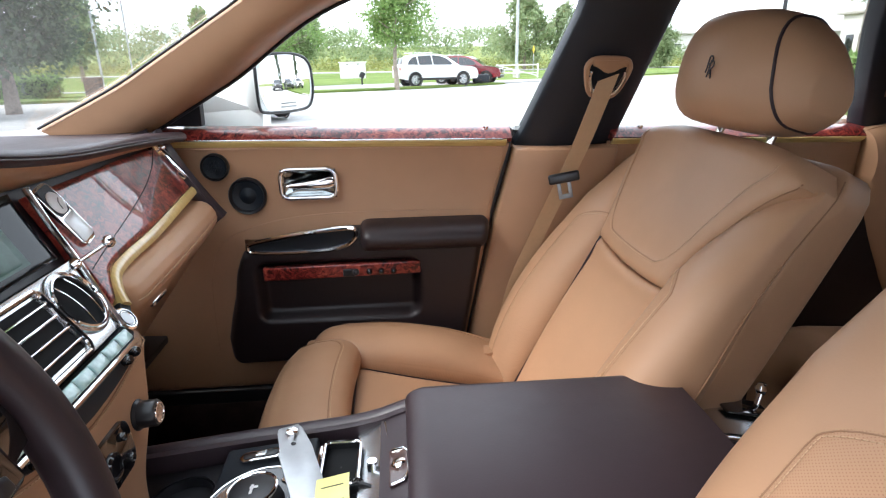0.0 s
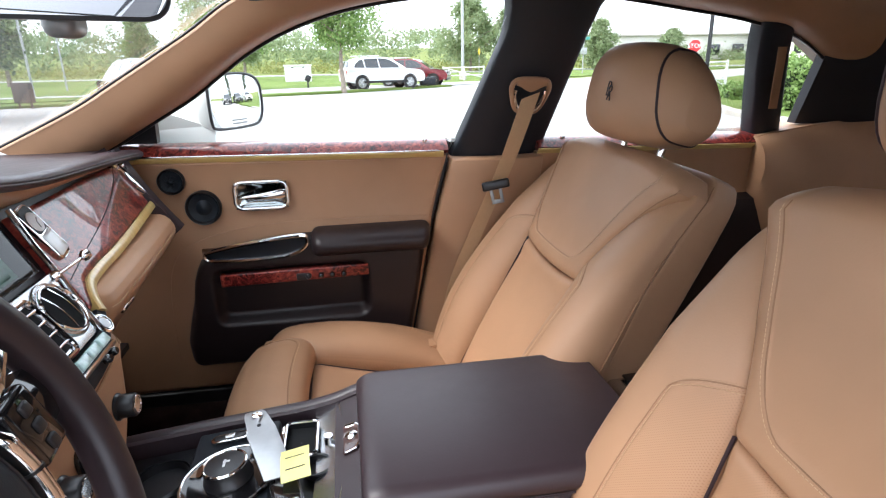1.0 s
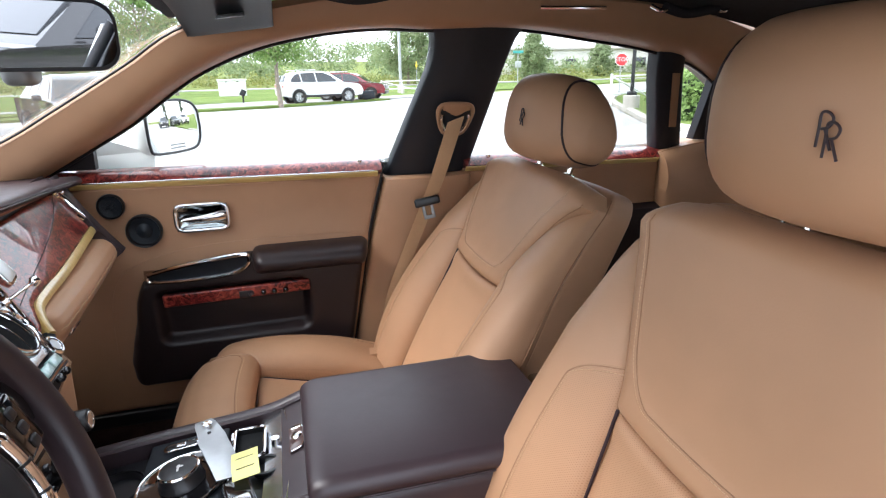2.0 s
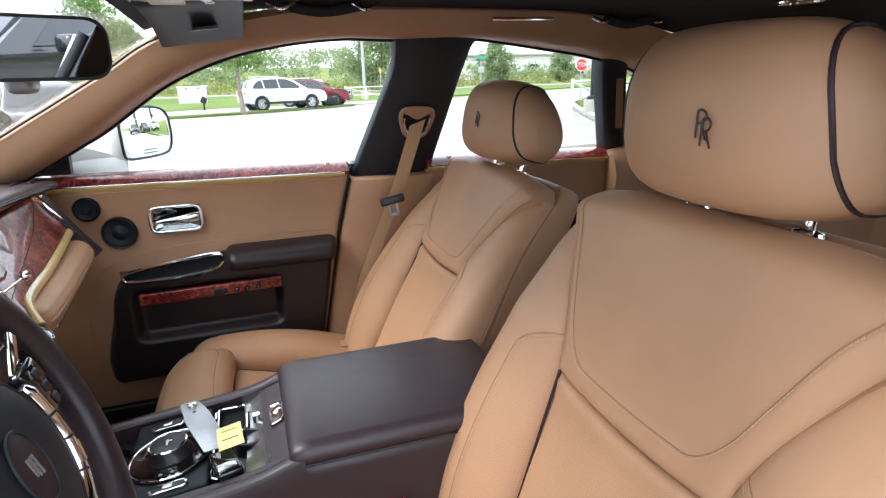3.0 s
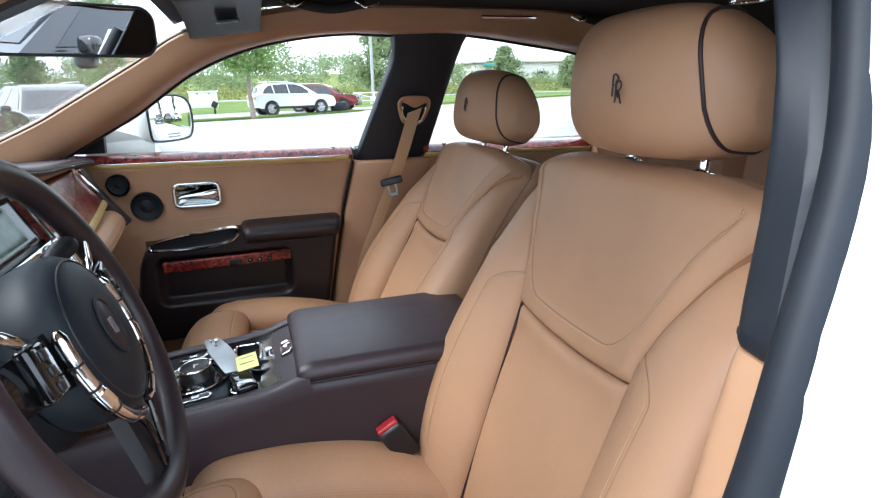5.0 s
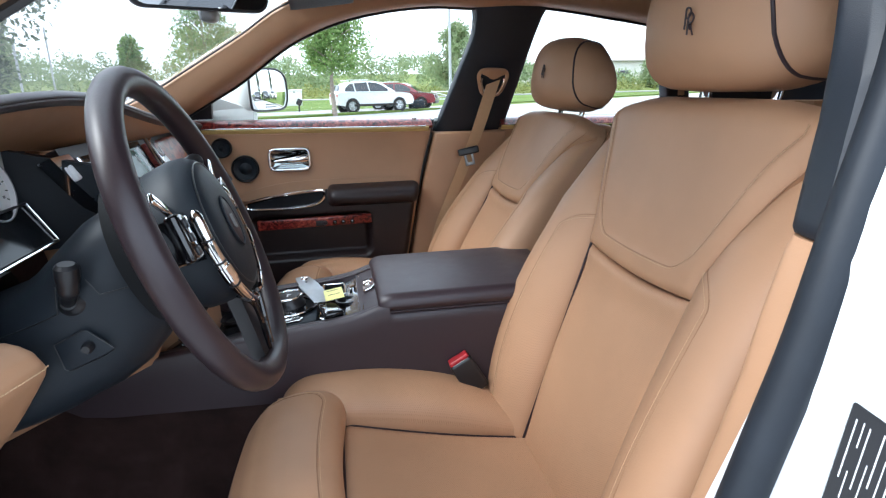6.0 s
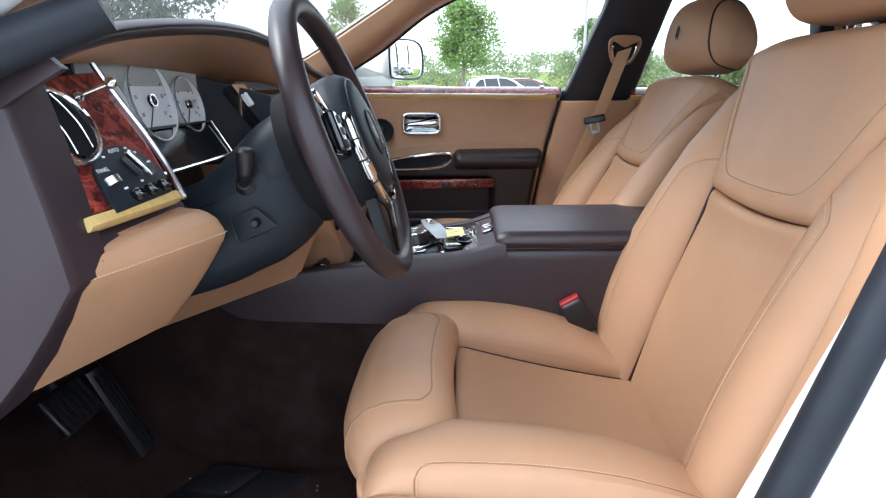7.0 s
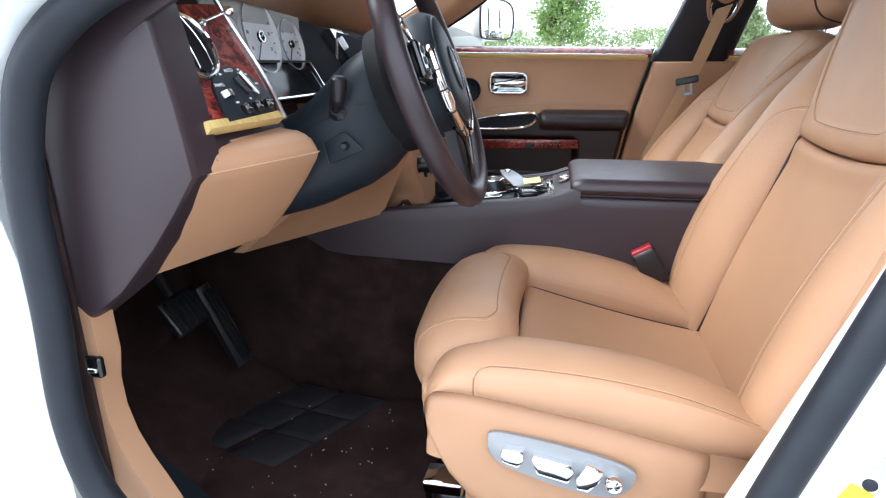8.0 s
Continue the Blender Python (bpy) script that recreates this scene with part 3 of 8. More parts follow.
part("arm", slab(lambda u, v, w: Vector((-0.545 + 0.165 * u, 0.812 + 0.070 * v * (1 - w) + 0.095 * w, 1.048 + (0.120 + 0.036 * math.sin(math.pi / 2 * min(1, 1.2 * u))) * v - 0.004 * (1 - pillow(u, v, .12, .2)))), dense(14), dense(10)), PAINT, wing, "white mirror foot on the door")
part("quarter_panel", slab(lambda u, v, w: Vector((-0.56 + 0.16 * u, 0.83 + 0.012 * w, 1.05 + 0.10 * v * (0.4 + 0.6 * (1 - u)))), even(4), even(4)), PAINT, wing)

# ---------------------------------------------------------------- pillar between the doors, passenger side
def bpillar(sgn):
    """Black upper pillar with its tan lower cover, and the belt's slot."""
    g = thing("door_pillar", (0.3, sgn * 0.74, 0.3), "black cloth centre pillar above a tan leather lower cover", "pillar", "pillars")

    def up(u, v, w):
        z = 0.995 + 0.385 * v
        xa = lerp_table([(0, .185), (.1, .200), (.75, .285), (.9, .285), (1, .265)], v)
        xb = lerp_table([(0, .415), (.75, .470), (.9, .485), (1, .52)], v)
        x = xa + (xb - xa) * u
        y = side(max(z, 1.0)) - 0.006 - 0.026 * math.sin(math.pi * u) ** 0.6 + 0.05 * w
        return Vector((x, y, z))

    def wrapped(z0, z1, edge):
        """A cover bent round the pillar: its forward face, a rounded corner, and its inner face running back."""
        def f(u, v, w):
            z = z0 + (z1 - z0) * v
            outer, inner = edge(z)
            back = Vector((inner[0] + 0.20, inner[1] - 0.022))
            o, i = Vector(outer), Vector(inner)
            a, b = o.lerp(i, 0.62), i.lerp(back, 0.10)
            if u < .35:
                p = o.lerp(a, u / .35)
            elif u < .65:
                k = (u - .35) / .3
                p = a.lerp(i, k).lerp(i.lerp(b, k), k)
            else:
                p = b.lerp(back, (u - .65) / .35)
            e = min(1, (1 - v) / .012 if z0 < .5 else v / .012)
            return Vector((p.x + 0.012 * w + 0.003 * (1 - e), p.y - 0.012 * w, z))
        return slab(f, even(26), sorted(set(even(24) + [.004, .012, .988, .996])))
    if sgn < 0:
        low_x, top_x = [(.30, .012), (.60, .103), (.81, .167), (.87, .184), (.94, .205), (1.02, .236)], [(1.0, .230), (1.03, .239), (1.17, .295), (1.30, .346), (1.38, .366)]
        part("upper_cover", wrapped(1.0145, 1.38, lambda z: ((lerp_table(top_x, z), lerp_table([(1.0, -.736), (1.03, -.729), (1.17, -.690), (1.30, -.630), (1.38, -.580)], z)), (lerp_table([(1.0, .236), (1.05, .262), (1.109, .279), (1.173, .288), (1.233, .301), (1.30, .320), (1.38, .338)], z), lerp_table([(1.0, -.690), (1.05, -.668), (1.109, -.658), (1.173, -.650), (1.233, -.634), (1.30, -.600), (1.38, -.560)], z)))), PILLAR, g)
        part("lower_cover", wrapped(.30, 1.0125, lambda z: ((lerp_table(low_x, z), -.750 + .012 * max(0, z - .86) / .15), (lerp_table(low_x, z) + .006, -.702 + .014 * max(0, z - .9) / .11))), TAN, g, "tan leather lower pillar cover")
        return g
    part("upper_cover", slab(up, dense(18), dense(22)), PILLAR, g)

    def lo(u, v, w):
        z = 0.30 + 0.70 * v
        xa = lerp_table([(0, .024), (.35, .078), (.77, .137), (1, .180)], v)
        xb = xa + lerp_table([(0, .33), (.6, .27), (1, .235)], v)
        x = xa + (xb - xa) * u
        y = 0.745 - 0.022 * math.sin(math.pi * u) ** 0.5 - 0.012 * pillow(0.5, v, .1, .02)
        return Vector((x, y + 0.07 * w, z))
    part("lower_cover", slab(lo, dense(18), dense(20)), TAN, g, "tan leather lower pillar cover")
    part("screw", lathe([(0, 0), (0.006, 0), (0.005, 0.003), (0, 0.003)], 12, axes((0.192, 0.720, 0.785), (1, 0, 0), (0, -1, 0))), BLACK, g)
    part("trim_rubber", tube([(card_edge(z) + 0.005, 0.752, z) for z in (0.32, 0.55, 0.75, 0.85, 1.0)], 0.0025, 8), BLACK, g)
    return g


bpillar(1)

# ---------------------------------------------------------------- seat belt
belt_thing = thing("seat_belt", (0.33, 0.64, 0.6), "tan seat belt hanging from its chromed pillar guide", "seat belt", "seat belts")
gm = axes((0.345, 0.652, 1.148), (1, 0, -0.04), (0.0, -0.9, -0.40)) @ Matrix.Diagonal((.86, .9, 1, 1))
part("guide", tube([gm @ Vector(p) for p in [(p.x, p.y, .002) for p in smooth_line([(-.051, .028, 0), (-.041, .043, 0), (-.018, .047, 0), (0, .047, 0), (.018, .047, 0), (.041, .043, 0), (.051, .028, 0), (.047, .004, 0), (.034, -.030, 0), (.016, -.042, 0), (-.016, -.042, 0), (-.034, -.030, 0), (-.047, .004, 0)], 3, True)]], 0.0060, 10, True), TAN, belt_thing, "tan rounded belt guide with chrome lip")
part("guide_lip", tube([gm @ Vector(p) for p in smooth_line([(-.040, .020, .007), (-.041, .004, .008), (-.029, -.026, .008), (-.014, -.035, .008), (.014, -.035, .008), (.029, -.026, .008), (.041, .004, .008), (.040, .020, .007)], 4)], 0.0036, 8), CHROME, belt_thing)
part("guide_tongue", slab(lambda u, v, w: gm @ Vector((-0.040 + 0.080 * u, 0.046 - 0.030 * v * (0.45 + 0.55 * math.sin(math.pi * u) ** 2), 0.003 + 0.006 * w)), dense(10), even(5)), TAN, belt_thing)


def webbing(line, width, wdir):
    ln = smooth_line(line, 8)
    n = len(ln) - 1

    def f(u, v, w):
        p = ln[min(n, int(round(u * n)))]
        return p + Vector(wdir).normalized() * ((v - 0.5) * width) + Vector((0.0, -0.0016 * w, 0.0005 * w))
    return slab(f, even(n), even(4))


part("webbing", webbing([(0.345, 0.636, 1.150), (0.322, 0.640, 1.08), (0.298, 0.656, 1.0), (0.266, 0.676, 0.91), (0.222, 0.690, 0.80), (0.180, 0.692, 0.69), (0.14, 0.694, 0.50)], 0.046, (1, 0.05, 0.32)), WEB, belt_thing)
tm = axes((0.272, 0.660, 0.945), (1, 0, 0.18), (-0.2, -0.95, 0.1))
tongue = part("tongue", rbox((0.066, 0.022, 0.012), tm, 0.005), BLACK, belt_thing, "black-topped steel belt tongue")
part("tongue_plate", join(rbox((0.008, 0.04, 0.003), tm @ Matrix.Translation((-0.013, -0.022, 0)), 0.001), rbox((0.008, 0.04, 0.003), tm @ Matrix.Translation((0.009, -0.022, 0)), 0.001), rbox((0.03, 0.010, 0.003), tm @ Matrix.Translation((-0.002, -0.040, 0)), 0.001)), SILVER, tongue)

# ---------------------------------------------------------------- front seats
YC = -0.385


BACK_W = [(.48, .235), (.55, .268), (.62, .290), (.70, .300), (.80, .300), (.88, .294), (.94, .286), (1.0, .278), (1.06, .268), (1.12, .257), (1.155, .248), (1.17, .240), (1.185, .226), (1.20, .20)]
SEAM_N = [(.47, -.02), (.60, -.012), (.82, -.010), (.95, -.014), (1.03, -.024), (1.10, -.042), (1.166, -.064), (1.2, -.07)]
PAD_W = [(.915, .146), (.95, .147), (1.0, .163), (1.05, .188), (1.1, .213), (1.13, .233), (1.15, .250), (1.17, .262), (1.2, .266)]
PEAK = [(.50, .045), (.56, .061), (.65, .074), (.72, .076), (.80, .070), (.90, .052), (1.0, .030), (1.08, .012), (1.12, .004)]


def eased(table, s, d=0.03):
    return sum(lerp_table(table, s + k * d / 2) for k in (-2, -1, 0, 1, 2)) / 5


def top_line(h):
    return 1.180 - 0.38 * max(0, abs(h) - 0.12) ** 1.5


def wrap_back(h, s):
    """How far the shoulders curve back."""
    return 0.014 * min(1, max(0, (s - .98) / .15)) * (max(0, abs(h) - 0.09) / 0.13) ** 2


def seat(YC, dx, dz, recline, label):
    """A front seat with its middle at YC, moved back by dx, its backrest leaning back by that many degrees."""
    RECLINE = radians(recline)
    g = thing("front_seat", (dx, YC, 0.25), label, "car seat", "front seats")

    def bk(h, s, n):
        """A point of the backrest: across, up its slope, forward of its plane; it turns about the hip."""
        q = s - 0.55
        return Vector((dx + 0.1654 - n * math.cos(RECLINE) + q * math.sin(RECLINE), YC + h, dz + 0.5245 + n * math.sin(RECLINE) + q * math.cos(RECLINE)))

    # rear shell
    rings = []
    for s, kw in ((.47, .9), (.48, .97), (.50, 1), (.56, 1), (.64, 1), (.72, 1), (.80, 1), (.88, 1), (.96, 1), (1.03, 1), (1.09, 1), (1.13, 1), (1.155, 1), (1.166, .995), (1.174, .975), (1.180, .93), (1.184, .84), (1.186, .6)):
        wo = (eased(BACK_W, min(s, 1.168)) - 0.002) * kw
        nf = lerp_table(SEAM_N, s) - 0.003
        nb = -0.10 - 0.045 * min(1, max(0, (s - .5) / .5))
        shear = 0.12 * math.tan(RECLINE) * min(1, max(0, (s - .85) / .28))
        ring = []
        for j in range(52):
            a = 2 * math.pi * j / 52
            c, sn = math.cos(a), math.sin(a)
            n = (nf + nb) / 2 + (nf - nb) / 2 * math.copysign(abs(sn) ** (0.18 if sn > 0 else 0.4), sn) * (1 if kw == 1 else kw)
            taper = 1 - 0.14 * max(0, nf - n) / 0.12
            ring.append(bk(wo * math.copysign(abs(c) ** 0.24, c) * taper, s - (n - nf) * shear, n))
        rings.append(ring)
    part("back_shell", loft(rings), TAN, g)

    def bolster(sgn, s0, s1, ua=0.0, ub=1.0, lift=0.0, arc=0.0):
        """A roll beside the panels; with an arc its upper end is rounded off and with a lift it lies on the roll."""
        def f(u, v, w):
            end = s1 - arc * (1 - math.sqrt(max(0, 1 - ((u - ua) / (ub - ua)) ** 2)))
            s = s0 + (end - s0) * v
            hi = 0.143 if s < .925 else eased(PAD_W, s, .015) - 0.004
            if .895 < s < .945:
                k = (s - .895) / .05
                hi = 0.143 + (eased(PAD_W, .945, .015) - 0.147) * k * k * (3 - 2 * k)
            wo = eased(BACK_W, s)
            hi = min(hi, wo - 0.006)
            pk = eased(PEAK, s, 0.06) * min(1, (wo - hi) / 0.045)
            if u < 0.8:
                a = math.pi * (1 - u / 0.8)
                h = (hi + wo) / 2 + (wo - hi) / 2 * math.cos(a)
                n = pk * math.sin(a) ** 0.75 * (1 + 0.25 * math.cos(a)) + 0.0012 * math.sin(a) ** 0.3
                n += 0.003 * min(1, max(0, s - .93) / .08) * max(0, -math.cos(a)) ** 0.8
            else:
                h, n = wo, (eased(SEAM_N, s) + wrap_back(wo, s)) * (u - 0.8) / 0.2
            n -= wrap_back(h, s) + 0.016 * min(1, max(0, s - 1.06) / 0.07) ** 2
            edge = min(1, (u - ua) / 0.04, (ub - u) / 0.04, (1 - v) / 0.02)
            p = bk(sgn * h, s, n - 0.004 + lift * max(0, edge))
            if lift:
                return p if w == 0 else bk(sgn * h, s, n - 0.007)
            return p if w == 0 else bk(sgn * (h * 0.97 if u > .5 else h + 0.004), s, -0.03 - wrap_back(h, s))
        return slab(f, [ua] + [x for x in [0.8 * x for x in dense(28)] + [0.9] if ua + .004 < x < ub - .004] + [ub], even(56)), f
    for sgn in (1, -1):
        part("side_bolster", bolster(sgn, .50, 1.140)[0], TAN, g, "smooth leather bolster")
        bm, f = bolster(sgn, .50, .975, 0.0, 0.40, 0.0016, 0.05)
        b = part("bolster_panel", bm, TAN_HOLES, g, "perforated leather inner side of the bolster")
        line = [f(0.394, 0.12 + 0.85 * k / 30, 0) for k in range(31)] + [f(0.394 * math.cos(math.pi / 2 * k / 12), 0.994, 0) for k in range(1, 12)]
        part("seam", tube([p + Vector((0.0004, 0, 0)) for p in line], 0.0009, 6), SEAM, b)
        stitches([p + Vector((-0.0014, 0, 0.0004)) for p in [f(0.376, 0.12 + 0.85 * k / 30, 0) for k in range(31)] + [f(0.376 * math.cos(math.pi / 2 * k / 12), 0.982, 0) for k in range(1, 12)]], THREAD, b)
        # dark piping between panel and bolster
        part("piping", tube([bk(sgn * 0.1435, s, 0.007) for s in [.535 + .39 * k / 16 for k in range(17)]], 0.0022, 8), PIPING, g, "dark brown piping")
        part("seam", tube([bk(sgn * (eased(BACK_W, s) + 0.0002), s, eased(SEAM_N, s) - 0.004) for s in [.52 + .645 * k / 24 for k in range(25)]], 0.0012, 6), SEAM, g)

    def centre(u, v, w):
        s, h = .515 + (.925 - .515) * v, -0.143 + 0.286 * u
        e = pillow(u, v, 0.06, 0.04)
        n = 0.013 * e + 0.010 * math.sin(math.pi * v) * e - 0.006 + 0.008 * max(0, (v - .9) / .1)
        s2 = s - 0.012 * v * (1 - (h / 0.143) ** 2)
        return bk(h, s2, n if w == 0 else -0.03)
    part("centre_panel", slab(centre, dense(24), dense(30)), TAN_HOLES, g, "perforated leather centre panel")

    def pad(u, v, w):
        h0 = 2 * u - 1
        low_s = .926 - 0.010 * (1 - h0 ** 2)
        t = v
        s = low_s + (1.178 - low_s) * t
        h = h0 * min(eased(PAD_W, s, .015), eased(BACK_W, s) - 0.001)
        s = low_s + (top_line(h) - low_s) * t
        e = pillow(u, min(v, 0.5), 0.07, 0.06)
        n = 0.015 * e + 0.003
        if t > 0.88:
            q = (t - 0.88) / 0.12
            n -= 0.034 * q ** 2
        n -= wrap_back(h, s)
        # panel inside the stitched border sits a little lower
        cu, cv = max(0, abs(h0) - 0.59) / 0.26, max(0, 0.345 - v) / 0.23
        inner = min(1, max(0, (1.0 - math.hypot(cu, cv)) / 0.12))
        n -= 0.0022 * inner
        return bk(h, s, n if w == 0 else -0.045 - wrap_back(h, s))
    us = sorted(set(dense(30) + [0.06, 0.07, 0.08, 0.09, 0.10, 0.90, 0.91, 0.92, 0.93, 0.94]))
    vs2 = sorted(set(dense(26) + [0.10, 0.115, 0.13, 0.145, 0.16]))
    pd = part("shoulder_pad", slab(pad, us, vs2), TAN, g, "smooth leather shoulder pad with stitched border")
    border = [(0.075, 0.905 - 0.04 * k) for k in range(15)] + [(0.075 + 0.13 * (1 - math.cos(a)), 0.115 + 0.23 * (1 - math.sin(a))) for a in [math.pi / 2 * k / 8 for k in range(9)]]
    border += [(0.205 + 0.59 * k / 16, 0.115) for k in range(1, 16)] + [(1 - u, v) for u, v in border[::-1]]
    path = [pad(u, v, 0) + Vector((-0.0016, 0, 0.0004)) for u, v in border]
    stitches(path, THREAD, pd)
    for e in (0.004, 0.996):
        part("seam", tube([pad(e, 0.02 + 0.87 * k / 24, 0) + Vector((-0.0002, 0, 0.0)) for k in range(25)], 0.0010, 6), SEAM, pd)
    part("seam", tube([pad(0.5 + (u - 0.5) * 0.985, v + 0.008, 0) + Vector((0.0001, 0, 0)) for u, v in border], 0.0008, 6), SEAM, pd)

    # headrest, nodding forward of the backrest
    NOD = radians(14)

    def hk(h, s, n):
        q, m = s - 1.186, n + 0.012
        return bk(h, 1.186 + q * math.cos(NOD) - m * math.sin(NOD), -0.012 + q * math.sin(NOD) + m * math.cos(NOD))
    rings = []
    for k in range(37):
        t = -1 + 2 * k / 36
        h = 0.166 * math.copysign(1 - (1 - abs(t)) ** 1.7, t)
        c = max(0.0, abs(h) - 0.070) / 0.1005
        e = max(0.05, math.sqrt(max(0.0, 1 - c ** 2.3)))
        et = max(0.05, math.sqrt(max(0.0, 1 - (max(0.0, abs(h) - 0.060) / 0.1090) ** 2.2)))
        top = 1.262 + (0.103 - 0.25 * h * h) * et
        bot = 1.262 - (0.076 - 0.30 * h * h) * (0.25 + 0.75 * e)
        mid, deep = -0.017 - 1.3 * h * h, (0.077 - 0.8 * h * h) * (0.34 + 0.66 * e)
        nf, nb = mid + deep, mid - deep
        cs, cn = (top + bot) / 2, (nf + nb) / 2
        ring = []
        for j in range(32):
            a = 2 * math.pi * j / 32
            c, sn = math.cos(a), math.sin(a)
            up = abs(sn) ** 0.84 if sn > 0 else -abs(sn) ** 0.72
            fw = math.copysign(abs(c) ** (0.78 if sn > 0 else 0.62), c)
            if sn > 0 and c < 0:
                fw *= 1 - 0.26 * sn
            ring.append(hk(h, cs + (top - bot) / 2 * up, cn + (nf - nb) / 2 * fw + 0.004 * (1 + sn) * e))
        rings.append(ring)
    hr = part("headrest", loft(rings), TAN, g, "wide rounded leather headrest with dark piped ends")
    for sgn in (1, -1):
        line = []
        for q in range(32):
            cq = math.cos(2 * math.pi * q / 32)
            goal = YC + sgn * (0.131 - 0.010 * (1 - cq) - 0.015 * math.sin(2 * math.pi * q / 32))
            i = next(i for i in range(36) if min(rings[i][q].y, rings[i + 1][q].y) <= goal <= max(rings[i][q].y, rings[i + 1][q].y))
            k = (goal - rings[i][q].y) / (rings[i + 1][q].y - rings[i][q].y)
            line.append(rings[i][q].lerp(rings[i + 1][q], k) * 1.0005)
        part("piping", tube(line, 0.0025, 8, True), PIPING, hr, "dark brown piping")
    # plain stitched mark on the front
    em = axes(hk(-0.043, 1.268, 0.0640), (0, 1, 0), (-math.cos(RECLINE - NOD), 0, math.sin(RECLINE - NOD)))
    em = em @ Matrix.Rotation(math.pi, 4, "Z") if em.to_3x3().col[1].z < 0 else em
    mark = []
    for ox, oy in ((-0.0034, 0.0034), (0.0034, -0.0034)):
        mark.append(tube([em @ (Vector((ox, oy, 0)) + p) for p in smooth_line([(-.005, -.013, 0), (-.005, 0, 0), (-.005, .011, 0), (.001, .0115, 0), (.005, .0075, 0), (.003, .002, 0), (-.003, .0, 0)], 4)], 0.0011, 6))
        mark.append(tube([em @ Vector((ox, oy, 0)), em @ Vector((ox + .007, oy - .014, 0))], 0.0011, 6))
    part("stitched_mark", join(*mark), PIPING, hr, "small dark embroidered mark")
    for h in (-0.072, 0.072):
        part("headrest_post", tube([bk(h, 1.13, -0.064), bk(h, 1.24, -0.046)], 0.0065, 12), CHROME, g, "chrome headrest post")
        part("collar", lathe([(0.006, 0), (0.016, 0), (0.014, 0.006), (0.007, 0.008)], 16, axes(bk(h, 1.178, -0.056), (0, 1, 0), bk(h, 1.24, -0.046) - bk(h, 1.13, -0.064))), CHROME, g)

    # cushion
    def insert(u, v, w):
        x, h = -0.165 + 0.42 * u, -0.150 + 0.30 * v
        z = 0.592 - 0.205 * (x + 0.165) - 0.03 * math.sin(math.pi * u) * 0.3
        z += 0.014 * pillow(u, v, 0.05, 0.06) - 0.006
        return Vector((x + dx, YC + h, dz + (z if w == 0 else 0.42)))
    part("cushion_panel", slab(insert, dense(30), dense(22)), TAN_FLAT, g, "perforated leather cushion panel")

    def thigh(sgn):
        def f(u, v, w):
            x = -0.270 + 0.44 * u
            top = sum(lerp_table([(-.285, .632), (-.24, .652), (-.15, .657), (-.03, .650), (.08, .622), (.17, .575)], x + q) for q in (-.05, -.025, 0, .025, .05)) / 5 + (-0.010 - 0.05 * max(0, x + 0.12) if sgn > 0 else 0)
            seat_z = 0.586 - 0.205 * (max(x, -0.165) + 0.165)
            end = min(1, (x + 0.270) / 0.05, (0.185 - x) / 0.04)
            end = math.sqrt(max(0, 1 - (1 - max(0, end)) ** 2))
            hi, wo = 0.150, 0.275 - 0.012 * (1 - end) + 0.004 * math.sin(math.pi * u)
            if x < -0.165:
                hi = 0.150 + 0.035 * min(1, (-0.165 - x) / 0.05)
            if v < 0.7:
                a = math.pi * (1 - 0.75 * v / 0.7)
                h = hi + (wo - hi) * (0.5 + 0.5 * math.cos(a) * 1.0) / (0.5 + 0.5 * math.cos(math.pi * 0.25))
                z = seat_z + (top - seat_z) * math.sin(a) ** 0.6 * end if a > math.pi / 2 else top - (1 - end) * (top - seat_z) - (top - 0.60) * (1 - math.sin(a)) * 0.9
            else:
                q = (v - 0.7) / 0.3
                zt = top - (1 - end) * (top - seat_z) - (top - 0.60) * (1 - math.sin(math.pi * 0.25)) * 0.9
                low = lerp_table([(-.27, .604), (-.21, .598), (-.05, .572), (.07, .546), (.18, .54)], x)
                h, z = wo + 0.007 * math.sin(math.pi * q) - 0.022 * q ** 4, min(zt - 0.004, zt + (low - zt) * q)
            return Vector((x + dx, YC + sgn * h, z + dz)) if w == 0 else Vector((x + dx, YC + sgn * (hi + 0.02 + (wo - hi - 0.03) * v), 0.50))
        return slab(f, dense(34), even(26)), f
    for sgn in (1, -1):
        b, f = thigh(sgn)
        tb = part("cushion_bolster", b, TAN_FLAT if sgn > 0 else TAN, g, "raised leather cushion bolster")
        bend = [(0.150, 0.97 - 0.22 * k / 10) for k in range(11)] + [(0.150 + 0.045 * (1 - math.cos(a)), 0.75 - 0.11 * math.sin(a)) for a in [math.pi / 2 * k / 8 for k in range(1, 9)]] + [(0.195 + 0.735 * k / 40, 0.64) for k in range(1, 41)]
        part("seam", tube([f(u, min(0.98, v + 0.006), 0) for u, v in bend], 0.0010, 6), SEAM, tb)
        stitches([f(u + 0.006, v, 0) + Vector((0, sgn * 0.001, 0.0010)) for u, v in bend], THREAD, tb)
    part("piping", tube([insert(0.012, v / 20, 0) + Vector((-0.002, 0, 0.002)) for v in range(21)], 0.0022, 8), PIPING, g)
    for sgn in (1, -1):
        part("piping", tube([insert(u / 20, 0.5 + sgn * 0.49, 0) + Vector((0, sgn * 0.002, 0.001)) for u in range(21)], 0.0019, 8), PIPING, g)

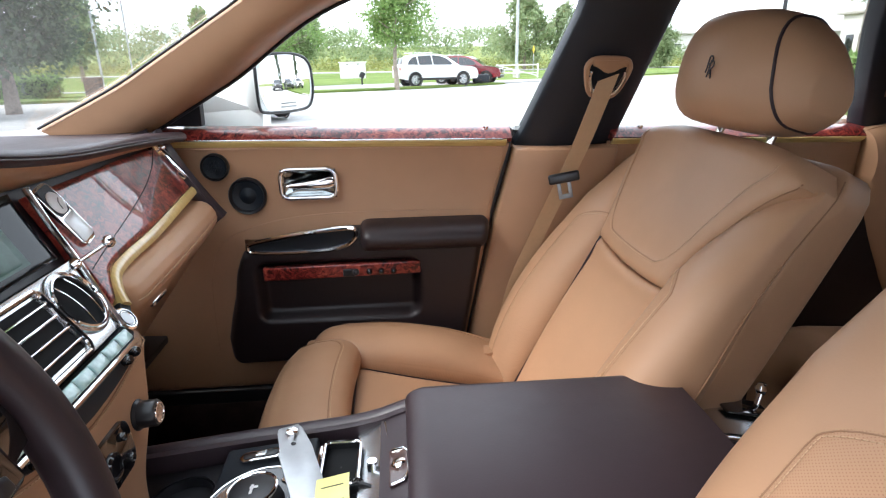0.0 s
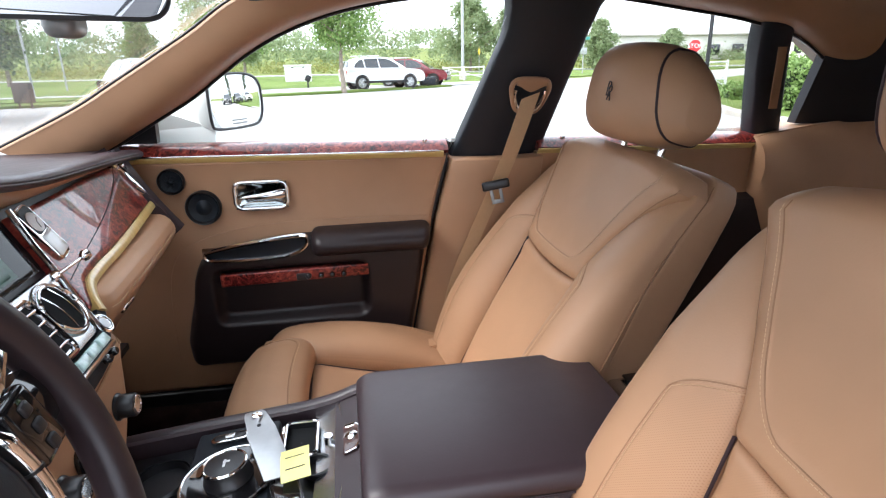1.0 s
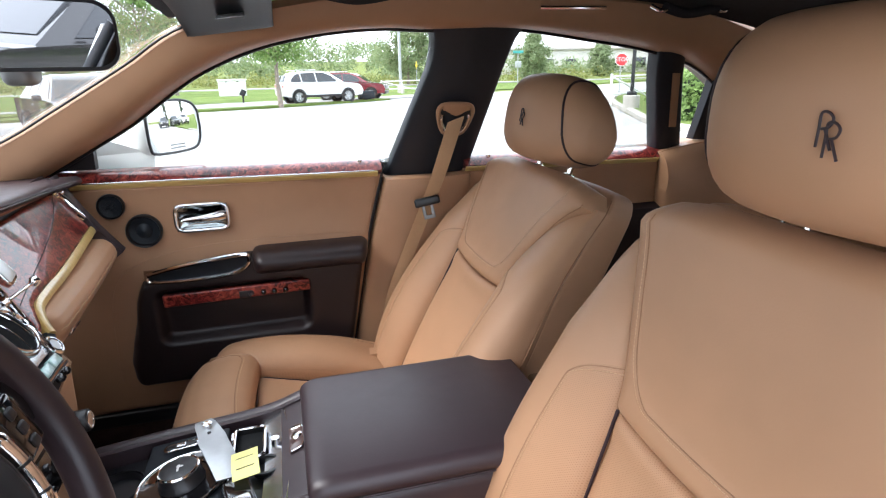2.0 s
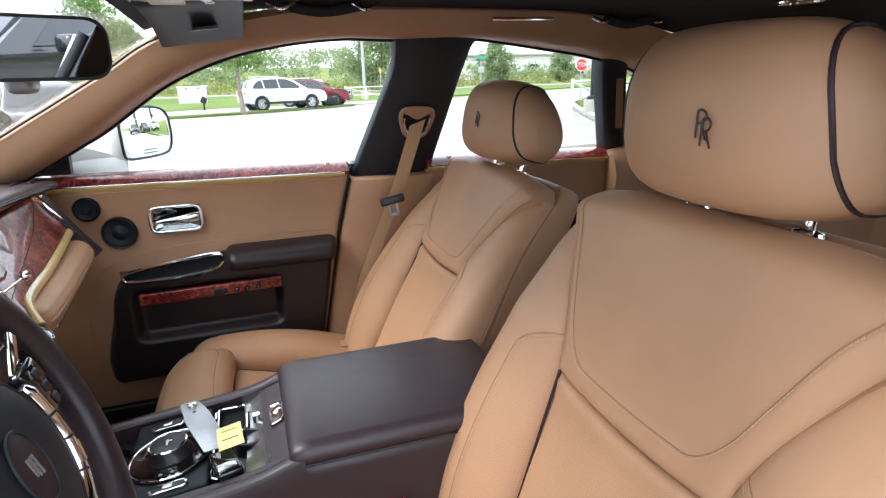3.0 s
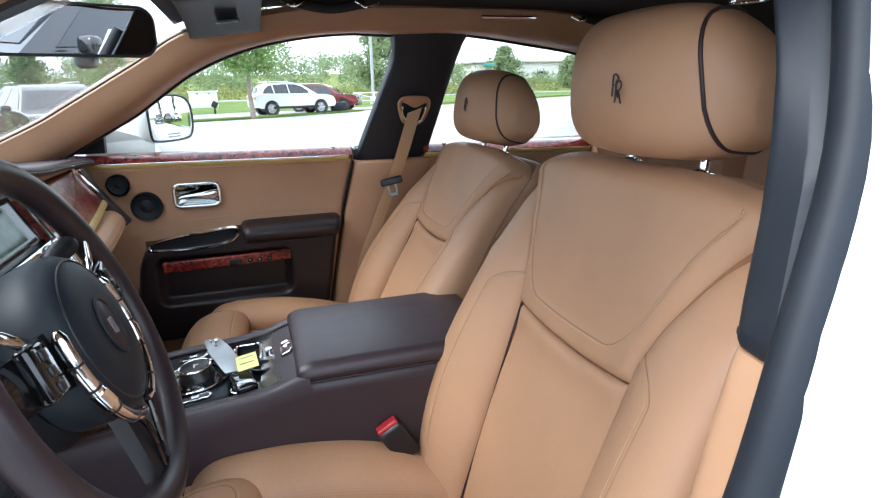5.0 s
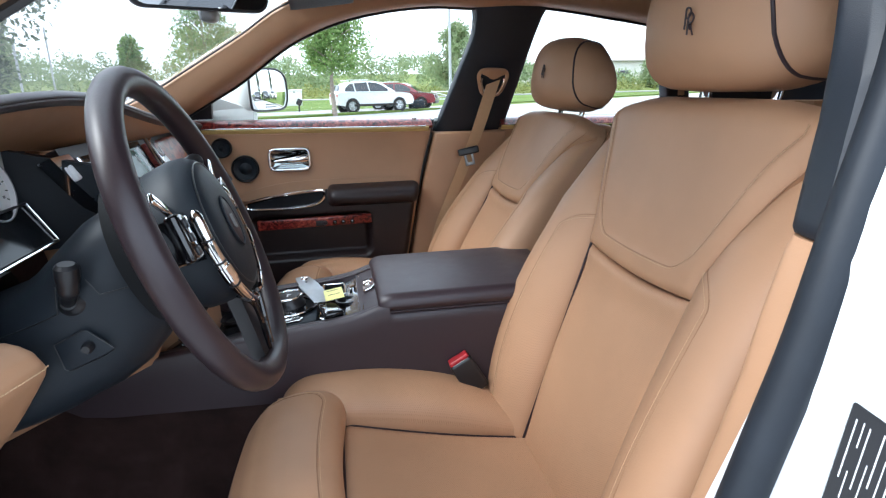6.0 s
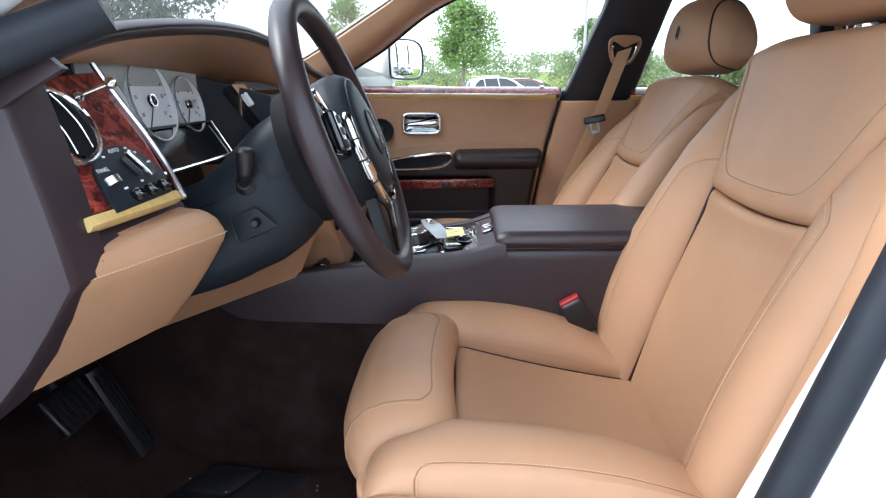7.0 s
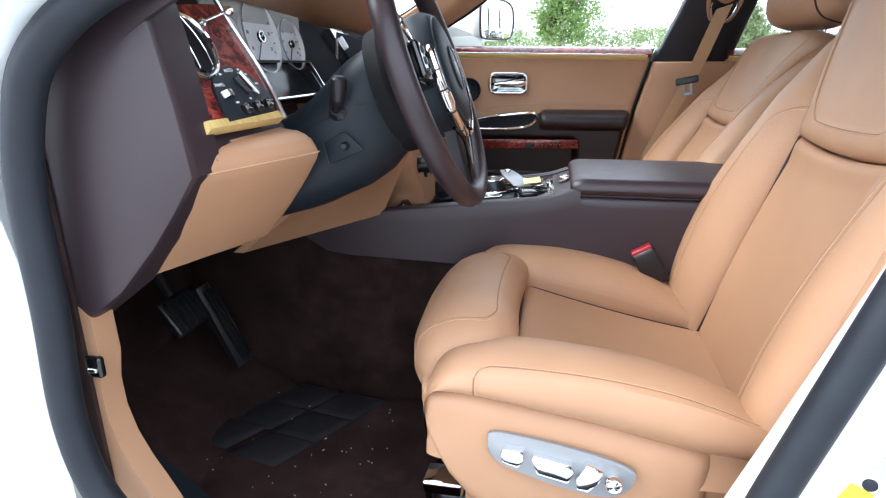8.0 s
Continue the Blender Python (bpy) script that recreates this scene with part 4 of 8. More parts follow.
    def front(u, v, w):
        """Thigh roll across the front: v runs from its rear edge over the top and down."""
        h = -0.190 + 0.395 * u
        prof = [(0, (-.176, .575)), (.035, (-.166, .592)), (.07, (-.162, .610)), (.105, (-.1645, .626)), (.14, (-.172, .639)), (.18, (-.185, .649)), (.23, (-.203, .656)), (.30, (-.228, .659)), (.4, (-.262, .655)), (.5, (-.292, .643)), (.6, (-.313, .622)), (.7, (-.324, .594)), (.82, (-.323, .560)), (1, (-.285, .52))]
        for (a, p), (b, q) in zip(prof, prof[1:]):
            if v <= b + 1e-9:
                k = (v - a) / (b - a)
                break
        x, z = p[0] + (q[0] - p[0]) * k, p[1] + (q[1] - p[1]) * k
        e = min(1, min(u, 1 - u) / 0.24)
        e = math.sqrt(max(0, 1 - (1 - e) ** 2))
        bend = 0.018 * (h / 0.20) ** 2
        cx, cz = -0.235, 0.55
        x, z = cx + (x - cx) * (0.66 + 0.34 * e), cz + (z - cz) * (0.66 + 0.34 * e)
        return Vector((x + bend + dx, YC + h, z + dz)) if w == 0 else Vector((-0.24 + bend + dx, YC + h * 0.96, 0.50))
    fr = part("thigh_roll", slab(front, dense(30), even(36)), TAN, g, "rounded leather thigh roll with stitched panel")
    def round_trip(m, top, r):
        """Across the roll and down both ends, with rounded corners; m is the margin."""
        ru, rv = r, r * 0.75
        side_ = [(1 - m, 0.84 - (0.84 - top - rv) * k / 14) for k in range(15)] + [(1 - m - ru * (1 - math.cos(a)), top + rv * (1 - math.sin(a))) for a in [math.pi / 2 * k / 8 for k in range(1, 9)]]
        return side_ + [(1 - m - ru - (1 - 2 * m - 2 * ru) * k / 16, top) for k in range(1, 16)] + [(1 - u, v) for u, v in side_[::-1]]
    stitches([front(u, v, 0) + Vector((-0.0008, 0, 0.0011)) for u, v in round_trip(0.10, 0.20, 0.10)], THREAD, fr)
    part("seam", tube([front(u, v, 0) + Vector((0, 0, -0.0001)) for u, v in round_trip(0.115, 0.213, 0.10)], 0.0010, 6), SEAM, fr)

    # base
    def base(u, v, w):
        x = -0.22 + 0.42 * u
        h = -0.225 + 0.45 * v
        return Vector((x + dx, YC + h, 0.46 if w == 0 else 0.33))
    part("seat_base", slab(base, even(4), even(4)), TAN, g)

    def valance(sgn):
        def f(u, v, w):
            x = -0.276 + 0.366 * u
            zt = lerp_table([(-.276, .602), (-.21, .604), (-.05, .580), (.09, .550)], x)
            zb = lerp_table([(-.276, .585), (-.268, .545), (-.24, .475), (-.20, .425), (-.10, .385), (.09, .375)], x)
            z = zb + (zt - zb) * v
            e = pillow(u, v, 0.06, 0.16)
            return Vector((x + dx, YC + sgn * (0.243 + 0.026 * e) if w == 0 else YC + sgn * 0.225, z))
        return slab(f, dense(28), dense(18))
    for sgn in (1, -1):
        part("valance", valance(sgn), TAN, g, "smooth tan side valance")
    for sgn in (1, -1):
        part("hinge_cover", slab(lambda u, v, w: Vector((0.06 + dx + 0.15 * u, YC + sgn * ((0.236 + 0.022 * pillow(u, v, .2, .2)) if w == 0 else 0.20), 0.34 + 0.235 * v)), dense(14), dense(14)), TAN, g)
    for h in (-0.19, 0.19):
        part("seat_rail", join(box(-0.262 + dx, 0.22, YC + h - 0.020, YC + h + 0.020, 0.345, 0.395, 0.006), box(-0.255 + dx, -0.20, YC + h - 0.016, YC + h + 0.016, 0.25, 0.36, 0.008), box(0.14, 0.20, YC + h - 0.016, YC + h + 0.016, 0.25, 0.36, 0.008)), BLACK, g)
        part("rail_cap", join(box(-0.288 + dx, -0.225, YC + h - 0.024, YC + h + 0.024, 0.394, 0.418, 0.006), box(-0.284 + dx, -0.272, YC + h - 0.018, YC + h + 0.018, 0.350, 0.40, 0.004)), CHROME, g, "chrome seat rail end")
    return g


driver_seat = seat(-0.385, 0.0, 0.0, 17.5, "tan leather driver's seat with perforated panels and silver switch panel")
passenger_seat = seat(0.385, -0.018, -0.008, 27.3, "tan leather passenger seat, leaning further back, with perforated panels")

# switches on the driver's seat
sw_m = axes((-0.098, YC - 0.2745, 0.524), (0.99, 0, -0.14), (0, -1, 0.12)) @ Matrix.Diagonal((.92, .86, 1, 1))
plate = part("switch_plate", prism([(p.x, p.y) for p in smooth_line([(-.092, .026, 0), (-.03, .030, 0), (.05, .027, 0), (.096, .018, 0), (.103, .004, 0), (.090, -.024, 0), (.04, -.036, 0), (-.05, -.026, 0), (-.088, -.012, 0), (-.096, .008, 0)], 4, True)], 0.006, sw_m, 0.002), SILVER, driver_seat, "silver seat switch plate")
for poly, d in (([(-.075, .010), (-.047, .012), (-.044, -.004), (-.050, -.016), (-.072, -.013), (-.077, -.002)], .010), ([(-.034, .012), (.018, .009), (.024, -.002), (.018, -.020), (-.024, -.017), (-.036, .004)], .012),
                ([(.026, -.008), (.036, .018), (.060, .013), (.058, -.004), (.046, -.024), (.030, -.024)], .014)):
    part("switch", prism(poly, d, sw_m @ Matrix.Translation((0, 0, 0.005)), 0.004), CHROME, plate, "faceted chrome seat switch")
part("switch", lathe([(0, 0), (0.013, 0), (0.013, 0.008), (0.010, 0.012), (0.008, 0.011), (0, 0.013)], 24, sw_m @ Matrix.Translation((0.076, -0.006, 0.005))), CHROME, plate, "round chrome lumbar switch")

# ---------------------------------------------------------------- steering wheel
WC, WT, WR = Vector((-0.302, -0.401, 0.981)), radians(19.9), 0.186
wheel_m = axes(WC, (0, 1, 0), (math.cos(WT), 0, math.sin(WT)))
if (wheel_m.to_3x3() @ Vector((0, 1, 0))).z < 0:
    wheel_m = wheel_m @ Matrix.Rotation(math.pi, 4, "Z")
wheel = thing("steering_wheel", WC, "dark brown leather steering wheel with slim chrome and gloss spokes", "steering wheel")
part("rim", tube([wheel_m @ Vector((WR * math.cos(a), WR * math.sin(a), 0)) for a in [2 * math.pi * k / 72 for k in range(72)]], 0.0165, 16, True, 1.0), BROWN_RIM, wheel, "dark brown leather wheel rim")
HA, HB = 0.081, 0.091
hub = part("airbag_cover", lathe([(0, 0.034), (0.5, 0.0335), (0.75, 0.031), (0.9, 0.025), (0.98, 0.014), (1.0, 0.0), (0.96, -0.03), (0.8, -0.05), (0, -0.055)], 52, wheel_m @ Matrix.Diagonal((HA, HB, 1, 1))), SOFT, wheel, "grey soft hub cover")
part("hub_line", tube([wheel_m @ Vector((HA * .86 * math.cos(a), HB * .86 * math.sin(a), 0.0272)) for a in [2 * math.pi * k / 44 for k in range(44)]], 0.0010, 6, True), BLACK, hub)
emb = part("emblem_plate", lathe([(0, 0.0355), (0.9, 0.0355), (1.0, 0.034), (1.0, 0.030)], 30, wheel_m @ Matrix.Diagonal((0.021, 0.031, 1, 1))), PIPING, hub, "dark oval emblem with a light mark")
part("emblem_ring", tube([wheel_m @ Vector((0.0212 * math.cos(a), 0.0312 * math.sin(a), 0.0350)) for a in [2 * math.pi * k / 32 for k in range(32)]], 0.0016, 6, True), SOFT, emb)
part("emblem_mark", join(*[rbox((0.0022, 0.016, 0.001), wheel_m @ Matrix.Translation((x, y, 0.036)), 0) for x, y in ((-.004, .001), (0, -.001), (.005, -.002))] + [rbox((0.010, 0.002, 0.001), wheel_m @ Matrix.Translation((.001, y, 0.036)), 0) for y in (.007, 0)]), SILVER, emb)


def spoke(a, wide, name):
    """One spoke from hub to rim at the angle a: gloss body, chrome bar with roller switches."""
    m = wheel_m @ Matrix.Rotation(a, 4, "Z")
    body = part("spoke", slab(lambda u, v, w: m @ Vector((0.055 + 0.112 * u, (v - .5) * (wide - 0.4 * wide * u * (1 - 0.3 * u)), 0.012 - 0.012 * u + (0.004 * math.sin(math.pi * v) if w == 0 else -0.016))), dense(10), dense(8)), GLOSS if wide < 0.07 else BLACK, wheel, "black wheel spoke")
    return body, m


for a, wide in ((radians(8), 0.060), (radians(172), 0.060), (radians(270), 0.078)):
    body, m = spoke(a, wide, "")
    if wide < 0.07:
        sg = 1 if a < 1 else -1
        arc = [radians(22 - 104 * k / 26) for k in range(27)]
        bar = [wheel_m @ Vector((sg * HA * 1.05 * math.cos(q), HB * 1.05 * math.sin(q), 0.019 + 0.003 * math.cos(q))) for q in arc]
        cb = part("chrome_bar", tube(bar, [0.0035] + [0.0068] * 25 + [0.003], 10), CHROME, body, "curved chrome switch bar")
        for k in (5, 9, 14, 20):
            part("collar", tube([bar[k], bar[k] + (bar[k + 1] - bar[k]) * 0.35], 0.0074, 12), BLACK, cb)
        part("thumb_roller", tube([bar[10], bar[13]], 0.0085, 14), CHROME, cb)
        part("switch_pad", rbox((0.036, 0.052, 0.014), m @ Matrix.Translation((0.118, sg * 0.002, 0.012)), 0.005), GLOSS, body)
        for q in (-1, 0, 1):
            part("key", rbox((0.010, 0.010, 0.004), m @ Matrix.Translation((0.118, 0.015 * q, 0.0195)), 0.002), BLACK, body)
        part("blade", rbox((0.050, 0.012, 0.005), m @ Matrix.Translation((0.128, sg * 0.036, 0.010)) @ Matrix.Rotation(sg * 0.5, 4, "Z"), 0.002), CHROME, body)
    else:
        part("foot_bar", tube(smooth_line([m @ Vector((0.078, -0.040, 0.010)), m @ Vector((0.10, -0.022, 0.016)), m @ Vector((0.13, -0.012, 0.012)), m @ Vector((0.166, -0.010, 0.004))], 5), 0.0035, 8), GLOSS, body)
        part("foot_bar", tube(smooth_line([m @ Vector((0.078, 0.040, 0.010)), m @ Vector((0.10, 0.022, 0.016)), m @ Vector((0.13, 0.012, 0.012)), m @ Vector((0.166, 0.010, 0.004))], 5), 0.0035, 8), GLOSS, body)

# steering column shroud
col = thing("steering_column", (-0.42, -0.40, 0.85), "grey plastic steering column shroud with a stalk and tilt lever", "steering column")
rings = []
for x, hw, zu, zl in ((-.335, .055, 1.020, .905), (-.345, .072, 1.032, .880), (-.385, .090, 1.026, .838), (-.415, .097, 1.008, .818), (-.445, .100, .982, .806), (-.475, .102, .955, .792), (-.51, .104, .932, .780), (-.56, .104, .915, .766), (-.60, .102, .90, .755)):
    zc, zr = (zu + zl) / 2, (zu - zl) / 2
    rings.append([Vector((x - .10 * (zc + zr * math.sin(a) - .96), WC.y + hw * math.copysign(abs(math.cos(a)) ** .6, math.cos(a)), zc + zr * math.copysign(abs(math.sin(a)) ** .75, math.sin(a)))) for a in [2 * math.pi * k / 36 for k in range(36)]])
part("shroud", loft(rings), SOFT, col, "grey soft-grained column shroud")
part("boot", lathe([(.060, 0), (.074, .004), (.076, .018), (.066, .03)], 36, wheel_m @ Matrix.Translation((0, 0, -.078)) @ Matrix.Diagonal((1.2, 1.25, 1.5, 1))), RIB, col)
part("stalk", tube(smooth_line([(-.425, -.488, .936), (-.420, -.503, .942), (-.413, -.513, .958), (-.409, -.517, .984)], 5), [.007] * 5 + [.0075] * 4 + [.010] * 3 + [.0115] * 3 + [.008], 12), BLACK, col, "black column stalk")
part("stalk_boot", lathe([(0, .010), (.008, .010), (.011, .006), (.014, .004), (.0155, 0), (.0155, -.010)], 20, axes((-.421, -.492, .936), (1, 0, 0), (0, -.96, .28))), BLACK, col)
cover = [(-.442, .894), (-.436, .866), (-.431, .864), (-.393, .879), (-.385, .885), (-.408, .907), (-.413, .908)]
part("lever_cover", prism(cover, .002, Matrix(((1, 0, 0, 0), (0, 0, -1, -.5015), (0, 1, 0, 0), (0, 0, 0, 1))), .0006), SOFT, col)
part("seam", tube([(x, -.5038, z) for x, z in cover], .0007, 6, True), BLACK, col)
part("seam", tube([(x, -.5022, z) for x, z in ((-.500, .903), (-.459, .917), (-.433, .927), (-.432, .942), (-.430, .956))], .0008, 6), BLACK, col)
part("seam", tube([(x, -.4995, z) for x, z in ((-.402, .961), (-.391, .944), (-.363, .950))], .0008, 6), BLACK, col)
part("tilt_knob", lathe([(0, 0), (.006, 0), (.006, .008), (.004, .012), (0, .012)], 14, axes((-.409, -.502, .890), (1, 0, 0), (0, -1, 0))), BLACK, col)
part("selector", tube(smooth_line([(-.36, -.33, 1.03), (-.345, -.30, 1.04), (-.33, -.262, 1.052)], 5), [.008] * 6 + [.012] * 4 + [.009], 12), BLACK, col, "black gear selector stalk")

# ---------------------------------------------------------------- dashboard
def fx(y, z):
    """Where the dashboard's face stands."""
    z = max(z, 0.862) - 0.1 * max(0, 0.862 - z)
    d = max(0, 1.055 - z)
    return -0.53 + 0.45 * (1.055 - z) + 0.9 * d * d - 0.03 * (y / 0.64) ** 2


def face(y, z, proud=0.0):
    e = 0.004
    n = Vector((1, -(fx(y + e, z) - fx(y - e, z)) / (2 * e), -(fx(y, z + e) - fx(y, z - e)) / (2 * e))).normalized()
    return Vector((fx(y, z), y, z)) + n * proud, n


def inlaid(ya, yb, lo, hi, proud, depth, nu=28, nv=14, soft=0.06):
    """A plate that lies on the face; lo and hi give its edges at each y."""
    def f(u, v, w):
        a, b = (ya(v), yb(v)) if callable(ya) else (ya, yb)
        y = a + (b - a) * u
        z0, z1 = lo(y) if callable(lo) else lo, hi(y) if callable(hi) else hi
        z = z0 + (z1 - z0) * v
        e = pillow(u, v, soft * 0.5, soft)
        return face(y, z, proud * (0.35 + 0.65 * e) if w == 0 else proud - depth)[0]
    return slab(f, dense(nu), dense(nv))


def on_face(y, z, proud=0.0):
    """A frame on the face: local z out of it, local x across the car."""
    p, n = face(y, z, proud)
    m = axes(p, (0, 1, 0), n)
    return m


TOP = [(-.76, 1.06), (-.70, 1.085), (-.64, 1.110), (-.575, 1.124), (-.417, 1.143), (-.30, 1.149), (-.195, 1.149), (-.10, 1.139), (-.019, 1.127), (.078, 1.111), (.20, 1.094), (.46, 1.078), (.67, 1.060), (.76, 1.05)]
LOW = [(-.76, 1.05), (-.66, 1.072), (-.588, 1.084), (-.438, 1.083), (-.303, 1.078), (-.20, 1.068), (-.10, 1.058), (.0, 1.052), (.15, 1.047), (.46, 1.047), (.67, 1.038), (.76, 1.032)]


def soft_table(tab, y):
    return sum(lerp_table(tab, y + d) for d in (-.06, -.03, 0, .03, .06)) / 5


dash = thing("dashboard", (-0.6, 0, 0.6), "leather dashboard with red burr wood, yellow inlay and chrome vents", "dashboard")


def top_pad(u, v, w):
    y = -0.715 + 1.43 * u
    zt = soft_table(TOP, y)
    x = -0.90 + (0.90 - 0.508 - 0.03 * (y / .64) ** 2 + 0.02) * min(1, v / 0.9) if v < .9 else -0.488 - 0.03 * (y / .64) ** 2 + 0.010 * math.sin(math.pi * (v - .9) / .1)
    q = min(1, v / 0.9)
    z = 1.055 + (zt - 1.055) * q ** 0.7 - 0.018 * (1 - (y / .72) ** 2) * (1 - q)
    if v > 0.9:
        z -= 0.016 * (v - 0.9) / 0.1
    return Vector((x, y, z - (0.02 if v < .85 else .004) * w))


part("top_pad", slab(top_pad, even(60), sorted(set(even(20) + [.92, .94, .96, .98]))), BROWN, dash, "dark grey-brown leather dashboard top")


def brow(u, v, w):
    y = -0.705 + 1.41 * u
    zt, zl = soft_table(TOP, y) - 0.016, soft_table(LOW, y)
    deep = 0.03 + 1.1 * max(0, zt - zl - 0.012)
    x = -0.490 - 0.03 * (y / .64) ** 2 - deep * v ** 1.3
    return Vector((x + 0.006 * math.sin(math.pi * v), y, zt + (zl - zt) * v + (0.012 * w)))


part("brow", slab(brow, even(60), even(8)), TAN, dash, "tan leather roll under the dashboard top")
part("fascia_base", slab(lambda u, v, w: face(-0.16 + 0.85 * u, 0.905 + 0.165 * v, -0.012 - 0.05 * w)[0], even(40), even(10)), BROWN, dash)
part("fascia_base", slab(lambda u, v, w: face(-0.70 + 0.17 * u, 0.905 + 0.185 * v, -0.012 - 0.05 * w)[0], even(10), even(10)), BROWN, dash)

# passenger side veneer, inlay and padded roll
EDGE = [(.13, .897), (.167, .905), (.183, .917), (.20, .926), (.227, .930), (.274, .932), (.35, .933), (.478, .938), (.64, .9435)]
wlow = lambda y: lerp_table(EDGE, y) + (0.006 if y > .19 else 0.002)
vp = part("veneer", inlaid(lambda v: 0.150 + 0.020 * min(1, 1.6 * v), lambda v: 0.640, wlow, lambda y: soft_table(LOW, y) - 0.006, 0.008, 0.014, 44, 20), WOOD, dash, "red burr wood panel with yellow inlay edge")
band = smooth_line([(0, y, z) for y, z in ((.640, .9435), (.56, .941), (.478, .938), (.35, .933), (.274, .932), (.227, .930), (.203, .9265), (.187, .918), (.176, .908), (.168, .896))], 5)


def inlay_band(u, v, w):
    i = min(int(round(u * (len(band) - 1))), len(band) - 1)
    p, d = band[i], (band[min(i + 1, len(band) - 1)] - band[max(i - 1, 0)]).normalized()
    q = p + Vector((0, -d.z, d.y)) * ((v - 0.5) * 0.0135)
    return face(q.y, q.z, 0.0105 + 0.002 * math.sin(math.pi * v) if w == 0 else -0.004)[0]


part("inlay", slab(inlay_band, even(len(band) - 1), even(4)), YELLOW, vp, "yellow boxwood inlay strip")
part("panel_gap", tube(smooth_line([face(y, z, 0.0082)[0] for y, z in ((.610, 1.040), (.575, 1.026), (.544, 1.013), (.466, .992), (.37, .975), (.297, .964), (.236, .955), (.171, .944))], 6), 0.0008, 6), PIPING, vp)


def roll(ya, yb, top, sag):
    def f(u, v, w):
        y = ya + (yb - ya) * u
        e = min(1, min(u, 1 - u) / 0.06)
        e = math.sqrt(1 - (1 - e) ** 2)
        prof = [(0, (0.0, top)), (.06, (.014, top - .001)), (.12, (.024, top - .005)), (.2, (.034, top - .013)), (.3, (.040, top - .025)), (.42, (.040, top - .040 - .1 * sag)), (.56, (.026, top - .062 - .3 * sag)), (.7, (.004, top - .082 - .5 * sag)), (1, (-.075 - .6 * sag, top - .115 - sag))]
        for (a, p), (b, q) in zip(prof, prof[1:]):
            if v <= b + 1e-9:
                k = (v - a) / (b - a)
                break
        px_, pz = p[0] + (q[0] - p[0]) * k, p[1] + (q[1] - p[1]) * k
        x = fx(y, top) + px_ * (0.55 + 0.45 * e) - 0.004
        return Vector((x, y, pz)) if w == 0 else Vector((fx(y, top) - 0.05 - 0.07 * v, y, pz + 0.01))
    return slab(f, dense(24), even(50)), f


b, f = roll(0.186, 0.648, 0.926, 0.0)
gl = part("glovebox_roll", b, TAN, dash, "padded tan leather glovebox lid")
stitches([f(0.02 + 0.96 * k / 30, 0.36, 0) + Vector((.001, 0, .001)) for k in range(31)], THREAD, gl, r=0.0009)
part("glovebox_latch", rbox((.012, .05, .012), Matrix.Translation(f(0.25, 0.62, 0)) @ Matrix.Rotation(.5, 4, "Y"), .004), CHROME, gl)
part("glovebox", slab(lambda u, v, w: Vector((-.52 - .18 * v - 0.03 * w, .17 + .50 * u, .80 - .24 * v)), even(6), even(6)), TAN, dash)

# clock tablet
cm = on_face(0.199, 1.007, 0.008)
if (cm.to_3x3() @ Vector((0, 1, 0))).z < 0:
    cm = cm @ Matrix.Rotation(math.pi, 4, "Z")
cm = cm @ Matrix.Rotation(radians(12), 4, "Z") @ Matrix.Diagonal((.88, .92, 1, 1))
tab = part("clock_tablet", prism(rrect(0.044, 0.094, 0.010, 5), 0.006, cm, 0.002), CHROME, dash, "chrome tablet with a small analogue clock")
part("clock_cover", prism(rrect(0.036, 0.040, 0.006, 4, 0, -0.022), 0.002, cm @ Matrix.Translation((0, 0, 0.0055)), 0.0008), PAINT, tab)
part("clock_bay", prism(rrect(0.036, 0.044, 0.008, 5, 0, 0.022), 0.001, cm @ Matrix.Translation((0, 0, 0.0057))), SOFT, tab)
ck = part("clock_face", lathe([(0, 0), (0.0165, 0), (0.0165, 0.002), (0.015, 0.003), (0, 0.003)], 30, cm @ Matrix.Translation((0, 0.018, 0.006))), DIAL, tab)
for a, ln in ((-1.9, 0.011), (0.5, 0.008)):
    part("clock_hand", rbox((ln, 0.0012, 0.0006), cm @ Matrix.Translation((0, 0.018, 0.0096)) @ Matrix.Rotation(a, 4, "Z") @ Matrix.Translation((ln / 2, 0, 0)), 0), BLACK, ck)


def vent(y, z, r, name="air_vent"):
    """A round vent that stands a little proud: dark well, three curved vanes, chrome ring."""
    m = on_face(y, z, 0.0105)
    v = part(name, lathe([(r * .86, 0.001), (r * .88, 0.006), (r * .92, 0.008), (r * .97, 0.007), (r, 0.003), (r, -0.006)], 44, m), CHROME, dash, "round chrome air vent")
    part("vent_well", lathe([(0, 0.0002), (r * .60, 0.0004), (r * .88, 0.0012)], 36, m), RIB, v)
    part("bezel", tube([m @ Vector((r * 1.03 * math.cos(a), r * 1.03 * math.sin(a), 0.001)) for a in [2 * math.pi * k / 44 for k in range(44)]], 0.0035, 8, True), SATIN, v)
    for k in (-.30, .30):
        half = r * math.sqrt(1 - k * k) * 0.80
        part("vane", tube([m @ Matrix.Rotation(radians(8), 4, "Z") @ Vector((k * r * 1.05 + 0.006 * math.sin(math.pi * q / 8), half * (q - 4) / 4, 0.0045)) for q in range(9)], 0.0012, 8), CHROME, v)
    return v


